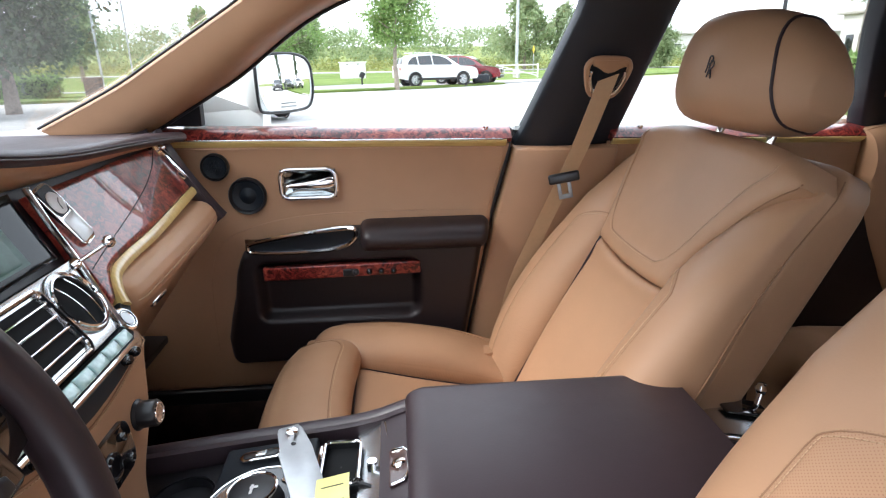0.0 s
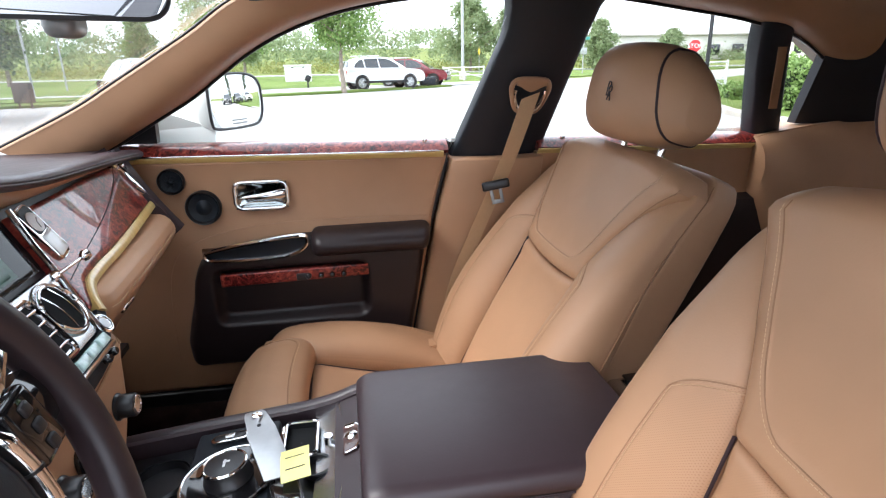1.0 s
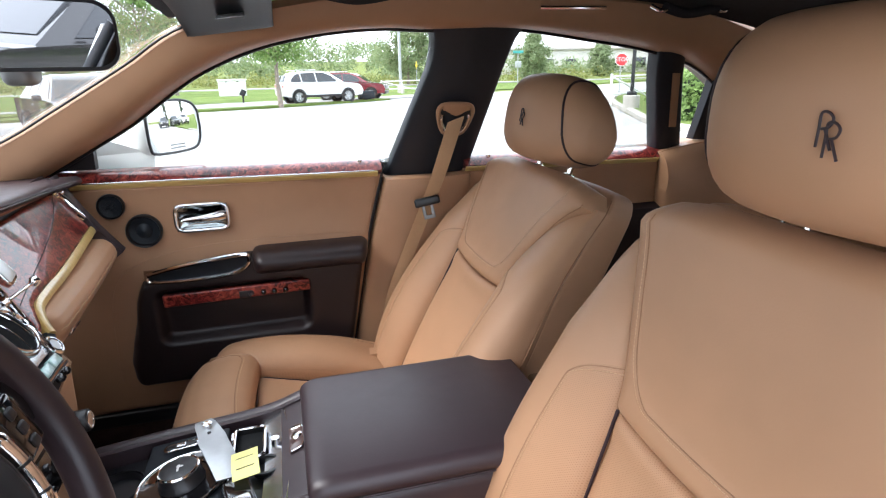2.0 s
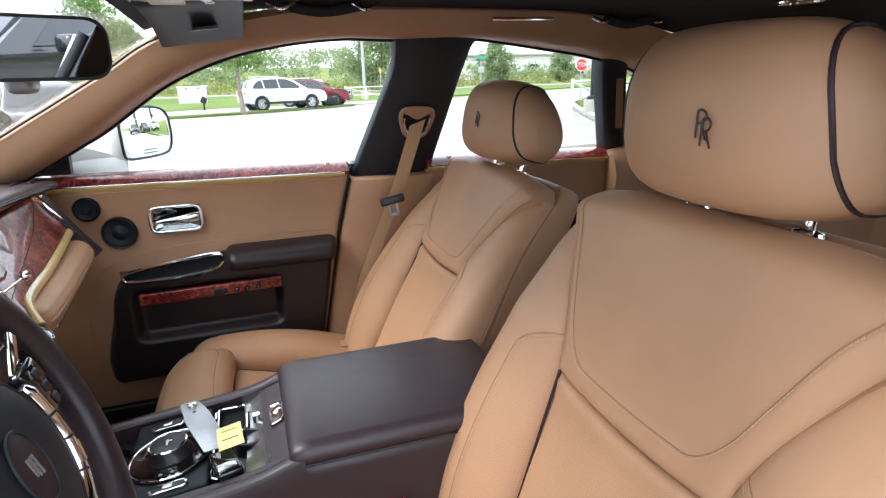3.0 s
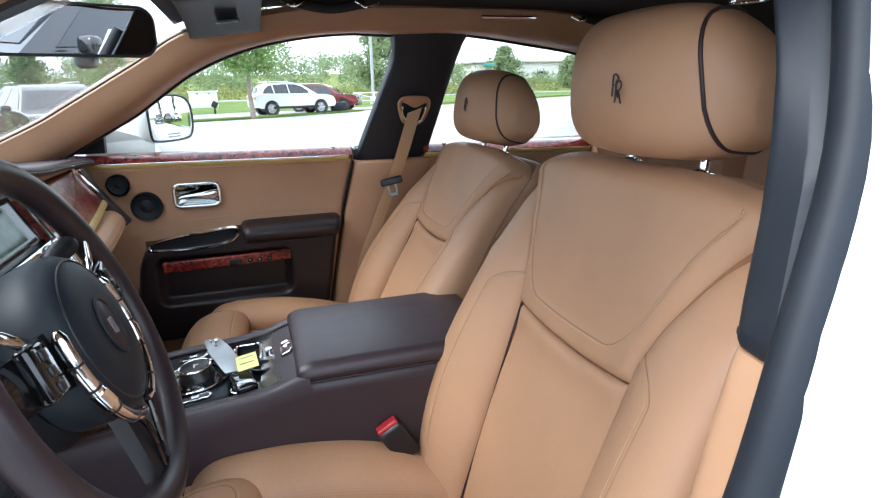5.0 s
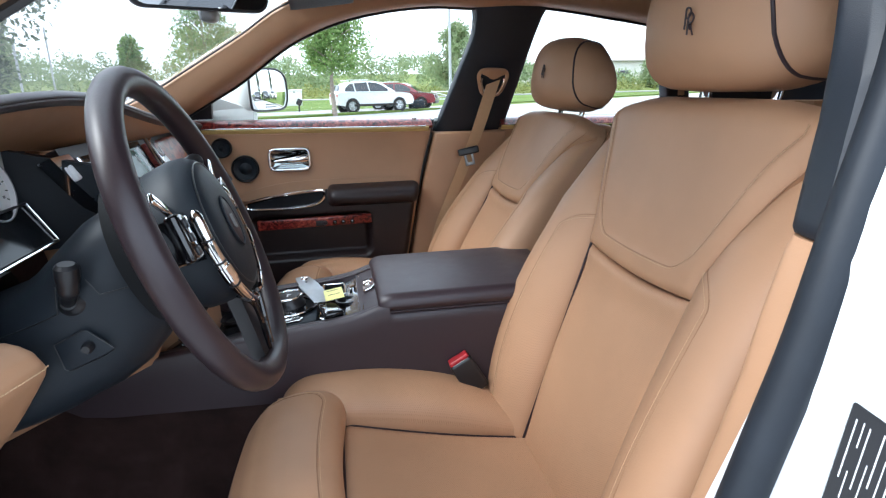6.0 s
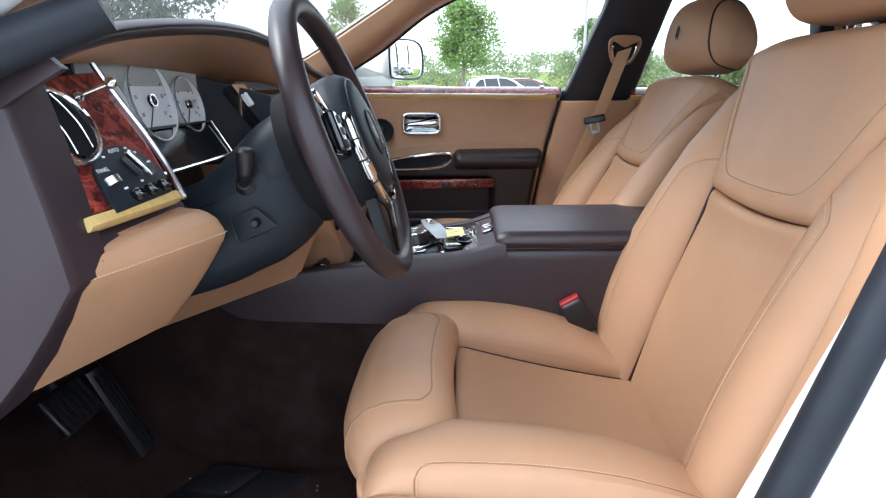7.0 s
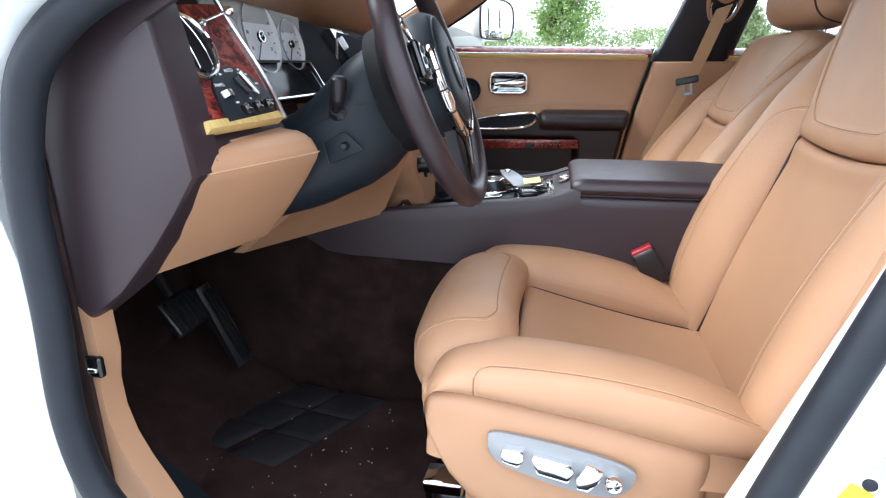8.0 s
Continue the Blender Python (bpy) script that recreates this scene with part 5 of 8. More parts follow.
# centre stack
plate = part("centre_plate", inlaid(lambda v: -(0.124 + 0.030 * v), lambda v: 0.124 + 0.030 * v, 0.884, 0.966, 0.010, 0.016, 24, 10), SATIN, dash, "brushed metal centre plate")
vent(0.098, 0.928, 0.037)
vent(-0.098, 0.928, 0.037)
part("grille_well", inlaid(-0.058, 0.058, 0.892, 0.955, 0.0112, 0.004, 8, 8), RIB, plate)
fm = []
for y, z in rrect(0.124, 0.070, 0.010, 4, 0, 0.9235):
    fm.append(face(y, z, 0.012)[0])
part("grille_frame", tube(fm, 0.0036, 8, True), CHROME, plate)
for k in range(4):
    z = 0.902 + 0.0140 * k
    part("slat", tube([face(-0.056 + 0.112 * j / 8, z, 0.013)[0] for j in range(9)], 0.0017, 8), CHROME, plate)
scr2 = part("display", inlaid(lambda v: -(0.146 + 0.004 * v), lambda v: 0.146 + 0.004 * v, 0.972, 1.050, 0.003, 0.010, 16, 8), SCREEN, dash, "dark glossy display")
part("display_picture", inlaid(lambda v: -0.11, lambda v: 0.10, 0.980, 1.040, 0.0038, 0.0006, 6, 6, 0.01), plain("dim_picture", (0.06, 0.12, 0.10), 0.2, vary=0.3, scale=25, spec=0.2), scr2)
for sg in (1, -1):
    part("chrome_edge", tube(smooth_line([face(sg * y, z, 0.011)[0] for y, z in ((.168, 1.048), (.161, 1.0), (.156, .965), (.140, .92), (.126, .884))], 6), 0.0040, 8), CHROME, dash)


def organ_stop(y, z, lean, k=1.0):
    m = on_face(y, z, 0.006) @ Matrix.Diagonal((k, k, k, 1))
    o = part("vent_plunger", lathe([(0, 0), (.009, 0), (.009, .006), (.004, .009), (.0026, .010), (.0026, .040), (.007, .042), (.0085, .047), (.006, .053), (0, .055)], 16, m @ Matrix.Rotation(lean, 4, "Y")), CHROME, dash, "chrome vent plunger")


organ_stop(0.150, 0.958, 0.5)
organ_stop(-0.606, 1.044, 0.5, .78)
part("vent_plunger", lathe([(0, 0), (.004, 0), (.003, .008), (.005, .010), (.0055, .0135), (.004, .017), (0, .018)], 14, on_face(0.605, 1.029, 0.008)), CHROME, dash, "small chrome vent plunger")
# passenger's slim vent
sv = part("slim_vent", slab(lambda u, v, w: face(lerp_table([(0, .592), (.3, .612), (.6, .622), (1, .634)], u) + v * .018 * math.sin(math.pi * (.06 + .88 * u)), lerp_table([(0, 1.040), (.3, 1.018), (.6, .994), (1, .966)], u) + .004 * v, .012 + .005 * math.sin(math.pi * v) - .012 * w)[0], even(16), even(6)), CHROME, dash, "slim chrome side vent")
part("slim_vent_slot", slab(lambda u, v, w: face(lerp_table([(0, .600), (.4, .619), (.7, .628), (1, .636)], u) + .003 + v * .010 * math.sin(math.pi * (.04 + .92 * u)), lerp_table([(0, 1.032), (.4, 1.010), (.7, .990), (1, .972)], u) + .003 * v, .0185 - .004 * w)[0], even(14), even(4)), BLACK, sv)
# key row and knobs
KEY_LOW = [(-.1, .844), (0, .844), (.063, .847), (.12, .857), (.138, .865), (.160, .877), (.192, .901), (.25, .95)]
row = part("key_panel", inlaid(lambda v: -0.192, lambda v: 0.192, lambda y: soft_table(KEY_LOW, abs(y)), lambda y: max(soft_table(KEY_LOW, abs(y)) + .004, 0.884 + 0.40 * max(0, abs(y) - .118)), 0.007, 0.02, 40, 6), SOFT, dash, "dark panel with pearl keys")
for k in range(8):
    y = -0.108 + 0.0305 * k
    part("key", rbox((0.0285, 0.015, 0.010), on_face(y, 0.876, 0.010), 0.0025), PEARL, row, "pearl-faced key")
part("key_rail", tube([face(-0.122 + 0.245 * j / 8, 0.866, 0.010)[0] for j in range(9)], 0.0035, 8), CHROME, row)
for y in (0.104, 0.083, -0.094):
    part("small_knob", lathe([(0, 0), (.006, 0), (.006, .007), (.004, .010), (0, .010)], 14, on_face(y, 0.862, 0.006)), GLOSS, row)
sb = part("start_button", lathe([(0, .004), (.0085, .0042), (.0095, .006), (.0135, .0062), (.016, .004), (.0165, 0)], 30, on_face(0.141, 0.886, 0.007)), CHROME, row, "round chrome start button")
part("button_face", lathe([(0, .0052), (.0082, .0052), (.0088, .0046)], 24, on_face(0.141, 0.886, 0.0075)), STEEL, sb)
part("button_groove", tube([on_face(0.141, 0.886, 0.007) @ Vector((.0112 * math.cos(a), .0112 * math.sin(a), .0062)) for a in [2 * math.pi * k / 24 for k in range(24)]], .0009, 6, True), BLACK, sb)


inset = part("stack_inset", prism(rrect(.098, .058, .014, 5), .005, on_face(0, .786, .0035), .001), GLOSS, dash, "gloss black inset panel with knobs")
for y, z, r in ((0, .783, .016), (.030, .800, .005), (-.030, .800, .005), (.034, .770, .005), (-.034, .770, .005)):
    part("knob", lathe([(0, 0), (r, 0), (r, .003), (r * .8, .005), (r * .6, .004), (0, .0045)], 22, on_face(y, z, 0.0085)), GLOSS, inset)
for sg in (1, -1):
    m = on_face(sg * 0.083, 0.793, -0.004) @ Matrix.Diagonal((.72, .72, .72, 1))
    kb = part("rotary_knob", lathe([(0, 0), (.026, 0), (.026, .012), (.0225, .016), (.0225, .040), (.020, .044), (.015, .045), (.014, .0435), (0, .0435)], 34, m), BLACK, dash, "large black rotary knob with metal cap")
    part("knob_cap", lathe([(0, .0436), (.0145, .0436), (.0135, .0452), (0, .0455)], 30, m), SATIN, kb)
    part("knob_ring", tube([m @ Vector((.0155 * math.cos(a), .0155 * math.sin(a), .0448)) for a in [2 * math.pi * k / 30 for k in range(30)]], .0012, 6, True), CHROME, kb)


def pedestal(u, v, w):
    """Rounded leather frame of the stack, flaring from the console up to the key panel."""
    z = 0.915 - 0.235 * v
    half = eased([(.66, .060), (.70, .062), (.735, .074), (.758, .106), (.784, .128), (.816, .143), (.852, .156), (.878, .180), (.905, .205), (.93, .215)], z, .015)
    t = 2 * u - 1
    x = fx(0, z) + 0.003 - 0.06 * max(0, (abs(t) - 0.86) / 0.14) ** 2 - 0.03 * (half * t / .2) ** 2 * max(0, z - .86) / .05
    return Vector((x if w == 0 else -0.56, half * t, z))


ts = part("stack_pedestal", slab(pedestal, sorted(set(dense(36) + [.02, .04, .06, .94, .96, .98])), even(28)), TAN, dash, "tan leather frame of the centre stack with a stitched edge")


def on_pedestal(y, z):
    v = (0.915 - z) / 0.235
    half = pedestal(1, v, 0).y
    return pedestal(.5 + y / half / 2, v, 0) + Vector((.0006, 0, .0006))


for sg in (1, -1):
    line = smooth_line([(y, z, 0) for y, z in ((.190, .8925), (.172, .879), (.153, .866), (.132, .8565), (.109, .850), (.075, .8435), (.043, .838), (.0, .8345))], 4)
    stitches([on_pedestal(sg * p.x, p.y) for p in line], THREAD, ts, r=0.0008)
    part("seam", tube([on_pedestal(sg * p.x, p.y + .0035) for p in line], .0008, 6), SEAM, ts)


# driver's side: veneer, light switch, instruments
rightd = lambda v: -0.556 + 0.016 * math.sin(math.pi * min(1, v * .9))
dv = part("veneer", inlaid(lambda v: -0.700, rightd, 0.938, lambda y: soft_table(LOW, y) - 0.012, 0.008, 0.014), WOOD, dash, "red burr wood panel round a vent and light switch")
part("inlay", inlaid(lambda v: -0.705, lambda v: -0.555, 0.9265, 0.938, 0.010, 0.014, 16, 4), YELLOW, dv)
part("chrome_edge", tube(smooth_line([face(y, z, 0.010)[0] for y, z in ((-.556, 1.078), (-.550, 1.045), (-.541, 1.0), (-.543, .965), (-.552, .938), (-.556, .926))], 6), 0.0038, 8), SATIN, dash)
vent(-0.656, 1.016, 0.039)
lm = on_face(-0.612, 0.958, 0.008)
if (lm.to_3x3() @ Vector((0, 1, 0))).z < 0:
    lm = lm @ Matrix.Rotation(math.pi, 4, "Z")
sgx = 1 if (lm.to_3x3() @ Vector((1, 0, 0))).y > 0 else -1
lp = part("light_switch", prism([(sgx * x, y) for x, y in [(-.056, -.028), (-.050, .004), (-.045, .017), (-.034, .029), (-.018, .037), (.004, .040), (.024, .036), (.040, .025), (.049, .010), (.053, -.008), (.041, -.028)]][::-sgx], 0.004, lm, 0.0015), SOFT, dash, "dark light switch plate with chrome paddles")
part("paddle", rbox((.007, .036, .012), lm @ Matrix.Translation((sgx * .018, .012, .006)) @ Matrix.Rotation(sgx * .35, 4, "Z"), .003), CHROME, lp)
part("paddle", rbox((.007, .026, .008), lm @ Matrix.Translation((sgx * .006, .012, .005)) @ Matrix.Rotation(sgx * .35, 4, "Z"), .003), BLACK, lp)
part("thumb_wheel", lathe([(0, -.004), (.010, -.004), (.010, .004), (0, .004)], 18, lm @ Matrix.Translation((sgx * -.032, .003, .002)) @ Matrix.Rotation(radians(90), 4, "X")), SATIN, lp)
for k in range(3):
    part("push_switch", lathe([(0, 0), (.007, 0), (.007, .007), (.004, .010), (0, .009)], 16, lm @ Matrix.Translation((sgx * (-.016 + .0245 * k), -.018, .003))), GLOSS, lp)
for x, y, wd in ((-.020, .029, .004), (.020, .033, .004), (.040, .012, .006), (-.022, -.008, .006), (.008, -.006, .004), (.030, .026, .003)):
    part("print", rbox((wd, .0022, .0005), lm @ Matrix.Translation((sgx * x, y, .0045)), 0), LABEL_W, lp)

for body, x, y in (("AUTO", .000, .033), ("PANEL", -.034, .016)):
    fc = bpy.data.curves.new("lettering", "FONT")
    fc.body, fc.size, fc.align_x, fc.align_y, fc.extrude = body, .0062, "CENTER", "CENTER", .0002
    word = new("lettering", fc)
    word.data.materials.append(LABEL_W)
    word.parent = lp
    word.matrix_parent_inverse = AT[dash].inverted() @ AT[dash]
    word.matrix_basis = lm @ Matrix.Translation((sgx * x, y, .0044)) @ (Matrix.Identity(4) if sgx > 0 else Matrix.Rotation(math.pi, 4, "Y") @ Matrix.Diagonal((1, 1, -1, 1)))

cl = thing("instrument_cluster", (-0.58, -0.35, 1.0), "three round pale dials over a dark display", "instruments")
part("cluster_back", slab(lambda u, v, w: Vector((-.585 - .02 * w, -.54 + .37 * u, .93 + .165 * v)), even(4), even(4)), BLACK, cl)
part("cluster_plate", slab(lambda u, v, w: Vector((-.572 - .004 * w, -.560 + .30 * u, 1.004 + .085 * v)), even(4), even(4)), plain("cluster_grey", (.40, .40, .385), .45), cl)
for y, z, r in ((-.418, 1.038, .055), (-.312, 1.030, .042), (-.522, 1.030, .042)):
    m = axes((-.570, y, z), (0, 1, 0), (.98, 0, .2))
    d = part("dial", lathe([(0, .002), (r * .94, .002), (r * .96, .008), (r, .009), (r, 0)], 40, m), DIAL, cl, "pale round dial with chrome boss")
    part("bezel", tube([m @ Vector((r * math.cos(a), r * math.sin(a), .008)) for a in [2 * math.pi * k / 40 for k in range(40)]], .0012, 6, True), SILVER, d)
    part("boss", lathe([(0, .003), (r * .15, .003), (r * .13, .007), (r * .09, .009), (0, .008)], 24, m), GLOSS, d)
    part("boss_ring", tube([m @ Vector((r * .14 * math.cos(a), r * .14 * math.sin(a), .007)) for a in [2 * math.pi * k / 24 for k in range(24)]], .0009, 6, True), CHROME, d)
    part("needle", rbox((r * .62, .0016, .001), m @ Matrix.Rotation(radians(-130), 4, "Z") @ Matrix.Translation((r * .5, 0, .007)), 0), BLACK, d)
    marks = [rbox((r * .10, .0014, .0006), m @ Matrix.Rotation(radians(-30 + 240 * k / 12), 4, "Z") @ Matrix.Translation((r * .82, 0, .0028)), 0) for k in range(13)]
    part("tick_marks", join(*marks), BLACK, d)
    figures = [rbox((r * .11, r * .09, .0005), m @ Matrix.Translation((r * .62 * math.cos(radians(-30 + 40 * k)), r * .62 * math.sin(radians(-30 + 40 * k)), .0028)), 0) for k in range(7)]
    part("dial_print", join(*figures), SILVER, d)
ds = part("cluster_display", slab(lambda u, v, w: Vector((-.530 - .030 * v - .008 * w, -.505 + .245 * u, .952 + .050 * v)), even(4), even(4)), SCREEN, cl, "dark glossy display below the dials")
part("display_edge", tube([(-.527, -.505, .950), (-.527, -.258, .950), (-.557, -.258, 1.003)], .0025, 8), CHROME, ds)
part("display_edge", tube([(-.557, -.258, 1.003), (-.557, -.505, 1.004)], .002, 8), BLACK, ds)
part("cluster_cheek", slab(lambda u, v, w: Vector((-.60 + .125 * u, -.255 + .06 * u + .015 * w, .93 + .15 * v - .04 * u * v)), even(6), even(6)), SOFT, cl)
part("key_bank", slab(lambda u, v, w: face(-.195 - .045 * v + .055 * u, .955 + .10 * v, .012 - .02 * w)[0], even(4), even(4)), CHROME, cl)
for k in range(3):
    part("bank_key", rbox((.030, .024, .008), on_face(-.173 - .013 * k, .970 + .030 * k, .014), .003), GLOSS if k < 2 else DIAL, cl)

# driver's knee roll, lower covers and end cheeks
def knee(u, v, w):
    y = -.728 + (.194 + .050 * max(0, v - .3)) * u
    e = min(1, (1 - u) / .06)
    e = math.sqrt(1 - (1 - e) ** 2)
    if v < .42:
        z = lerp_table([(0, .915), (.06, .914), (.12, .910), (.2, .903), (.3, .892), (.36, .885), (.42, .876)], v)
        dx = lerp_table([(0, 0.0), (.06, .014), (.12, .024), (.2, .034), (.3, .040), (.36, .041), (.42, .037)], v)
    else:
        k = (v - .42) / .58
        dx, z = .037 - .102 * k + .005 * math.sin(math.pi * k), .876 - .122 * k
    x = fx(y, .915) - .004 + dx - .012 * (1 - e) - (1 - u) * (.042 * min(1, .4 + v / .12) + .014 * max(0, v - .42))
    return Vector((x, y, z)) if w == 0 else Vector((fx(y, .915) - .05 - .07 * v, y, z + .012))


b, f = slab(knee, dense(24), even(50)), knee
kn = part("knee_roll", b, TAN, dash, "padded tan knee roll")
stitches([f(0.02 + 0.96 * k / 20, 0.36, 0) + Vector((.001, 0, .001)) for k in range(21)], THREAD, kn, r=0.0009)
part("knee_cover", slab(lambda u, v, w: Vector((-.50 - .17 * v - .02 * w + (.10 + .10 * v) * u, -.36 + .225 * u, .80 - .13 * v + (.045 - .02 * v) * u)), dense(14), even(8)), TAN, dash, "tan cover below the steering column")


def knee_edge(u, v, w):
    y = -.715 + .515 * u
    top = Vector((lerp_table([(-.715, -.598), (-.46, -.554), (-.35, -.533), (-.20, -.508)], y), y, lerp_table([(-.715, .753), (-.46, .768), (-.35, .780), (-.20, .792)], y)))
    low = Vector((-.640 + .367 * (y + .16), y, .670))
    p = top.lerp(low, v)
    return p + Vector((.008 * math.sin(math.pi * v) - .016 * w, 0, .004 * w))


part("knee_edge", slab(knee_edge, dense(16), even(8)), TAN, dash, "tan lower edge of the knee roll")
part("knee_back", slab(lambda u, v, w: Vector((-.60 - .05 * v - .01 * w, -.52 + .37 * u, .77 + .11 * v)), even(4), even(4)), BLACK, dash)
part("knee_dark", slab(lambda u, v, w: Vector((-.835 + .20 * u - .40 * v, -.70 + .56 * u, .672 - .02 * v + .015 * w)), even(6), even(4)), BLACK, dash)
part("under_dark", slab(lambda u, v, w: Vector((-.62 - .40 * v, .14 + .56 * u, .60 + .02 * v - .015 * w)), even(4), even(4)), BLACK, dash)
CHEEK = [(-.60, 1.105), (-.548, 1.092), (-.519, 1.063), (-.512, 1.033), (-.506, 1.002), (-.499, .965), (-.493, .926), (-.488, .887), (-.517, .845), (-.547, .806), (-.600, .748), (-.672, .694), (-.715, .730), (-.735, .85), (-.735, 1.0), (-.70, 1.08)]


def cheek():
    """The padded end of the dashboard: a flat outer face with a softly creased edge."""
    cx, cz = -.600, .890
    rings = []
    for y, k in ((.690, 1.0), (.734, .998), (.741, .992), (.745, .975), (.7465, .94), (.749, .5), (.750, .1)):
        rings.append([Vector((cx + (x - cx) * k, -y, cz + (z - cz) * k)) for x, z in CHEEK])
    return loft(rings)


part("end_cheek", cheek(), BROWN, dash, "dark brown leather end cheek")


def pcheek():
    rings = []
    for k, pr in ((0, .016), (.5, .020), (1.0, .006)):
        rings.append([face(.636 + .055 * k, z, pr)[0] for z in (1.06, 1.02, .98, .94, .905, .88)] + [face(.636 + .055 * k, z, -.06)[0] for z in (.88, .94, 1.0, 1.06)])
    return loft(rings)


part("end_cheek", pcheek(), BROWN, dash, "dark brown leather end cheek")

# linings that close the foot wells in front of the doors
for sg in (1, -1):
    part("foot_well_lining", slab(lambda u, v, w: Vector((-1.10 + .56 * u if sg > 0 else -1.10 + .44 * u, sg * (.742 + .012 * w), .25 + .80 * v)), even(8), even(8)), TAN if sg > 0 else CARPET, car)
part("bulkhead", slab(lambda u, v, w: Vector((-1.04 - .03 * w, -.75 + 1.5 * u, .30 + .75 * v)), even(8), even(8)), CARPET, car)
# ---------------------------------------------------------------- driver's doorway
kick = part("kick_panel", prism([(-.86, .742), (-.667, .738), (-.646, .716), (-.645, .66), (-.652, .62), (-.651, .58), (-.642, .54), (-.627, .505), (-.608, .47), (-.588, .43), (-.61, .385), (-.86, .385), (-.86, .60)], .035, Matrix(((1, 0, 0, 0), (0, 0, 1, -.748), (0, 1, 0, 0), (0, 0, 0, 1))), .0), TAN, car, "tan kick panel with a small release catch")
part("release_catch", rbox((.022, .010, .028), Matrix.Translation((-.651, -.750, .654)), .004), GLOSS, kick)
part("release_tab", rbox((.013, .006, .006), Matrix.Translation((-.650, -.756, .652)), .002), CHROME, kick)
seal = smooth_line([(-.42, -.735, 1.115), (-.525, -.778, 1.065), (-.597, -.785, 1.013), (-.630, -.785, .955), (-.648, -.785, .87), (-.652, -.785, .74), (-.660, -.785, .60), (-.640, -.785, .50), (-.58, -.785, .43), (-.50, -.785, .405), (-.20, -.785, .40), (-.02, -.782, .405), (.045, -.776, .44), (.085, -.768, .53), (.108, -.764, .60), (.157, -.760, .753), (.195, -.756, .87), (.218, -.753, .94), (.247, -.744, 1.03), (.308, -.713, 1.17), (.362, -.655, 1.30)], 6)
part("door_seal", tube([p + Vector((-.007 if i < 50 else 0, 0, 0)) for i, p in enumerate(seal)], .0185, 12), RUBBER, car, "dark blue-grey rubber door seal")
part("hinge_pillar", slab(lambda u, v, w: Vector((lerp_table([(.30, -.685), (.86, -.685), (.95, -.660), (1.01, -.622), (1.06, -.550), (1.12, -.44)], .30 + .82 * v) - .025 * min(1, max(0, v - .6) * 8) - (.30 + .2 * max(0, v - .7)) * u, -.785 - .03 * math.sin(math.pi * min(1, u * 3)) - .012 * u + .022 * w, .30 + .82 * v)), dense(10), even(10)), PAINT, car, "white painted hinge pillar")
part("pillar_trim", slab(lambda u, v, w: Vector((lerp_table([(.74, -.665), (.86, -.655), (.95, -.637), (1.01, -.604), (1.06, -.535), (1.12, -.43)], .74 + .36 * v) - .03 + .035 * u, -.748 + .008 * w, .74 + .36 * v - .03 * u * v)), even(4), even(20)), BROWN, car, "dark brown trim beside the door seal")
part("sill_outer", slab(lambda u, v, w: Vector((-.70 + .80 * u, -.80 - .04 * math.sin(math.pi * v) - .012 * v, .38 - .14 * v - .02 * w)), even(8), even(8)), PAINT, car)


def post_y(x, z):
    """The painted face of the centre post, sloping out towards the rear."""
    return -.775 - .2126 * (x - .2) + .45 * max(0, z - 1.0) ** 1.25


def bpost(u, v, w):
    z = .30 + 1.0 * v
    x = lerp_table([(.30, .03), (.45, .06), (.60, .108), (.753, .157), (.87, .195), (.94, .218), (1.03, .247), (1.17, .308), (1.30, .362)], z) - .012 + .26 * u
    return Vector((x, post_y(x, z) + .022 * max(0, 1 - u / .09) + .008 * w, z))


part("centre_post", slab(bpost, dense(12), even(24)), PAINT, car, "white painted centre door post")
def post_m(x, z, spin=0.0):
    """A frame on the centre post: local x to the rear, local y up, local z out."""
    ex, ez = Vector((1, -.2126, 0)).normalized(), Vector((-.2126, -1, 0)).normalized()
    o = Vector((x, post_y(x, z), z)) + ez * .0008
    return Matrix(((ex.x, 0, ez.x, o.x), (ex.y, 0, ez.y, o.y), (0, 1, 0, o.z), (0, 0, 0, 1))) @ Matrix.Rotation(radians(spin), 4, "Z")


# printed sticker, striker and plug on the post
pm = post_m(.234, .858, -7)
slant = Matrix(((1, 0, 0, 0), (-.55, 1, 0, 0), (0, 0, 1, 0), (0, 0, 0, 1)))
pl_ = part("data_plate", prism(rrect(.066, .092, .003, 3, .033, -.002), .0008, pm @ slant), BLACK, car, "black sticker printed with white bars")
for k, (x, y, w2, h2) in enumerate([(.006, .006, .0035, .062), (.012, -.024, .003, .030), (.013, .022, .003, .026), (.019, .004, .0035, .066), (.026, -.014, .003, .040), (.032, .010, .004, .058), (.040, -.006, .003, .052), (.048, .004, .004, .060), (.057, -.004, .003, .050)]):
    part("print_bar", rbox((w2 * .32, h2 * .85, .0006), pm @ slant @ Matrix.Translation((x, y, .0010)), 0), LABEL_W, pl_)
sm = post_m(.240, .772, -10)
st = part("door_striker", prism(rrect(.048, .056, .006, 4), .003, sm), BLACK, car, "black striker plate with a chrome catch")
part("catch", tube(smooth_line([sm @ Vector(p) for p in ((.012, .022, .002), (-.010, .016, .022), (-.030, .002, .030), (-.012, -.006, .024), (.010, -.016, .002))], 5), .0042, 10), CHROME, st)
for x, y in ((.012, .004), (-.012, -.016)):
    part("screw", lathe([(0, .0045), (.006, .0045), (.0085, .003), (.0085, .001), (0, .001)], 18, sm @ Matrix.Translation((x, y, .002))), CHROME, st)
part("plug", lathe([(0, .003), (.004, .003), (.006, .002), (.0064, 0)], 20, post_m(.183, .624)), RUBBER, car, "dark round rubber plug")
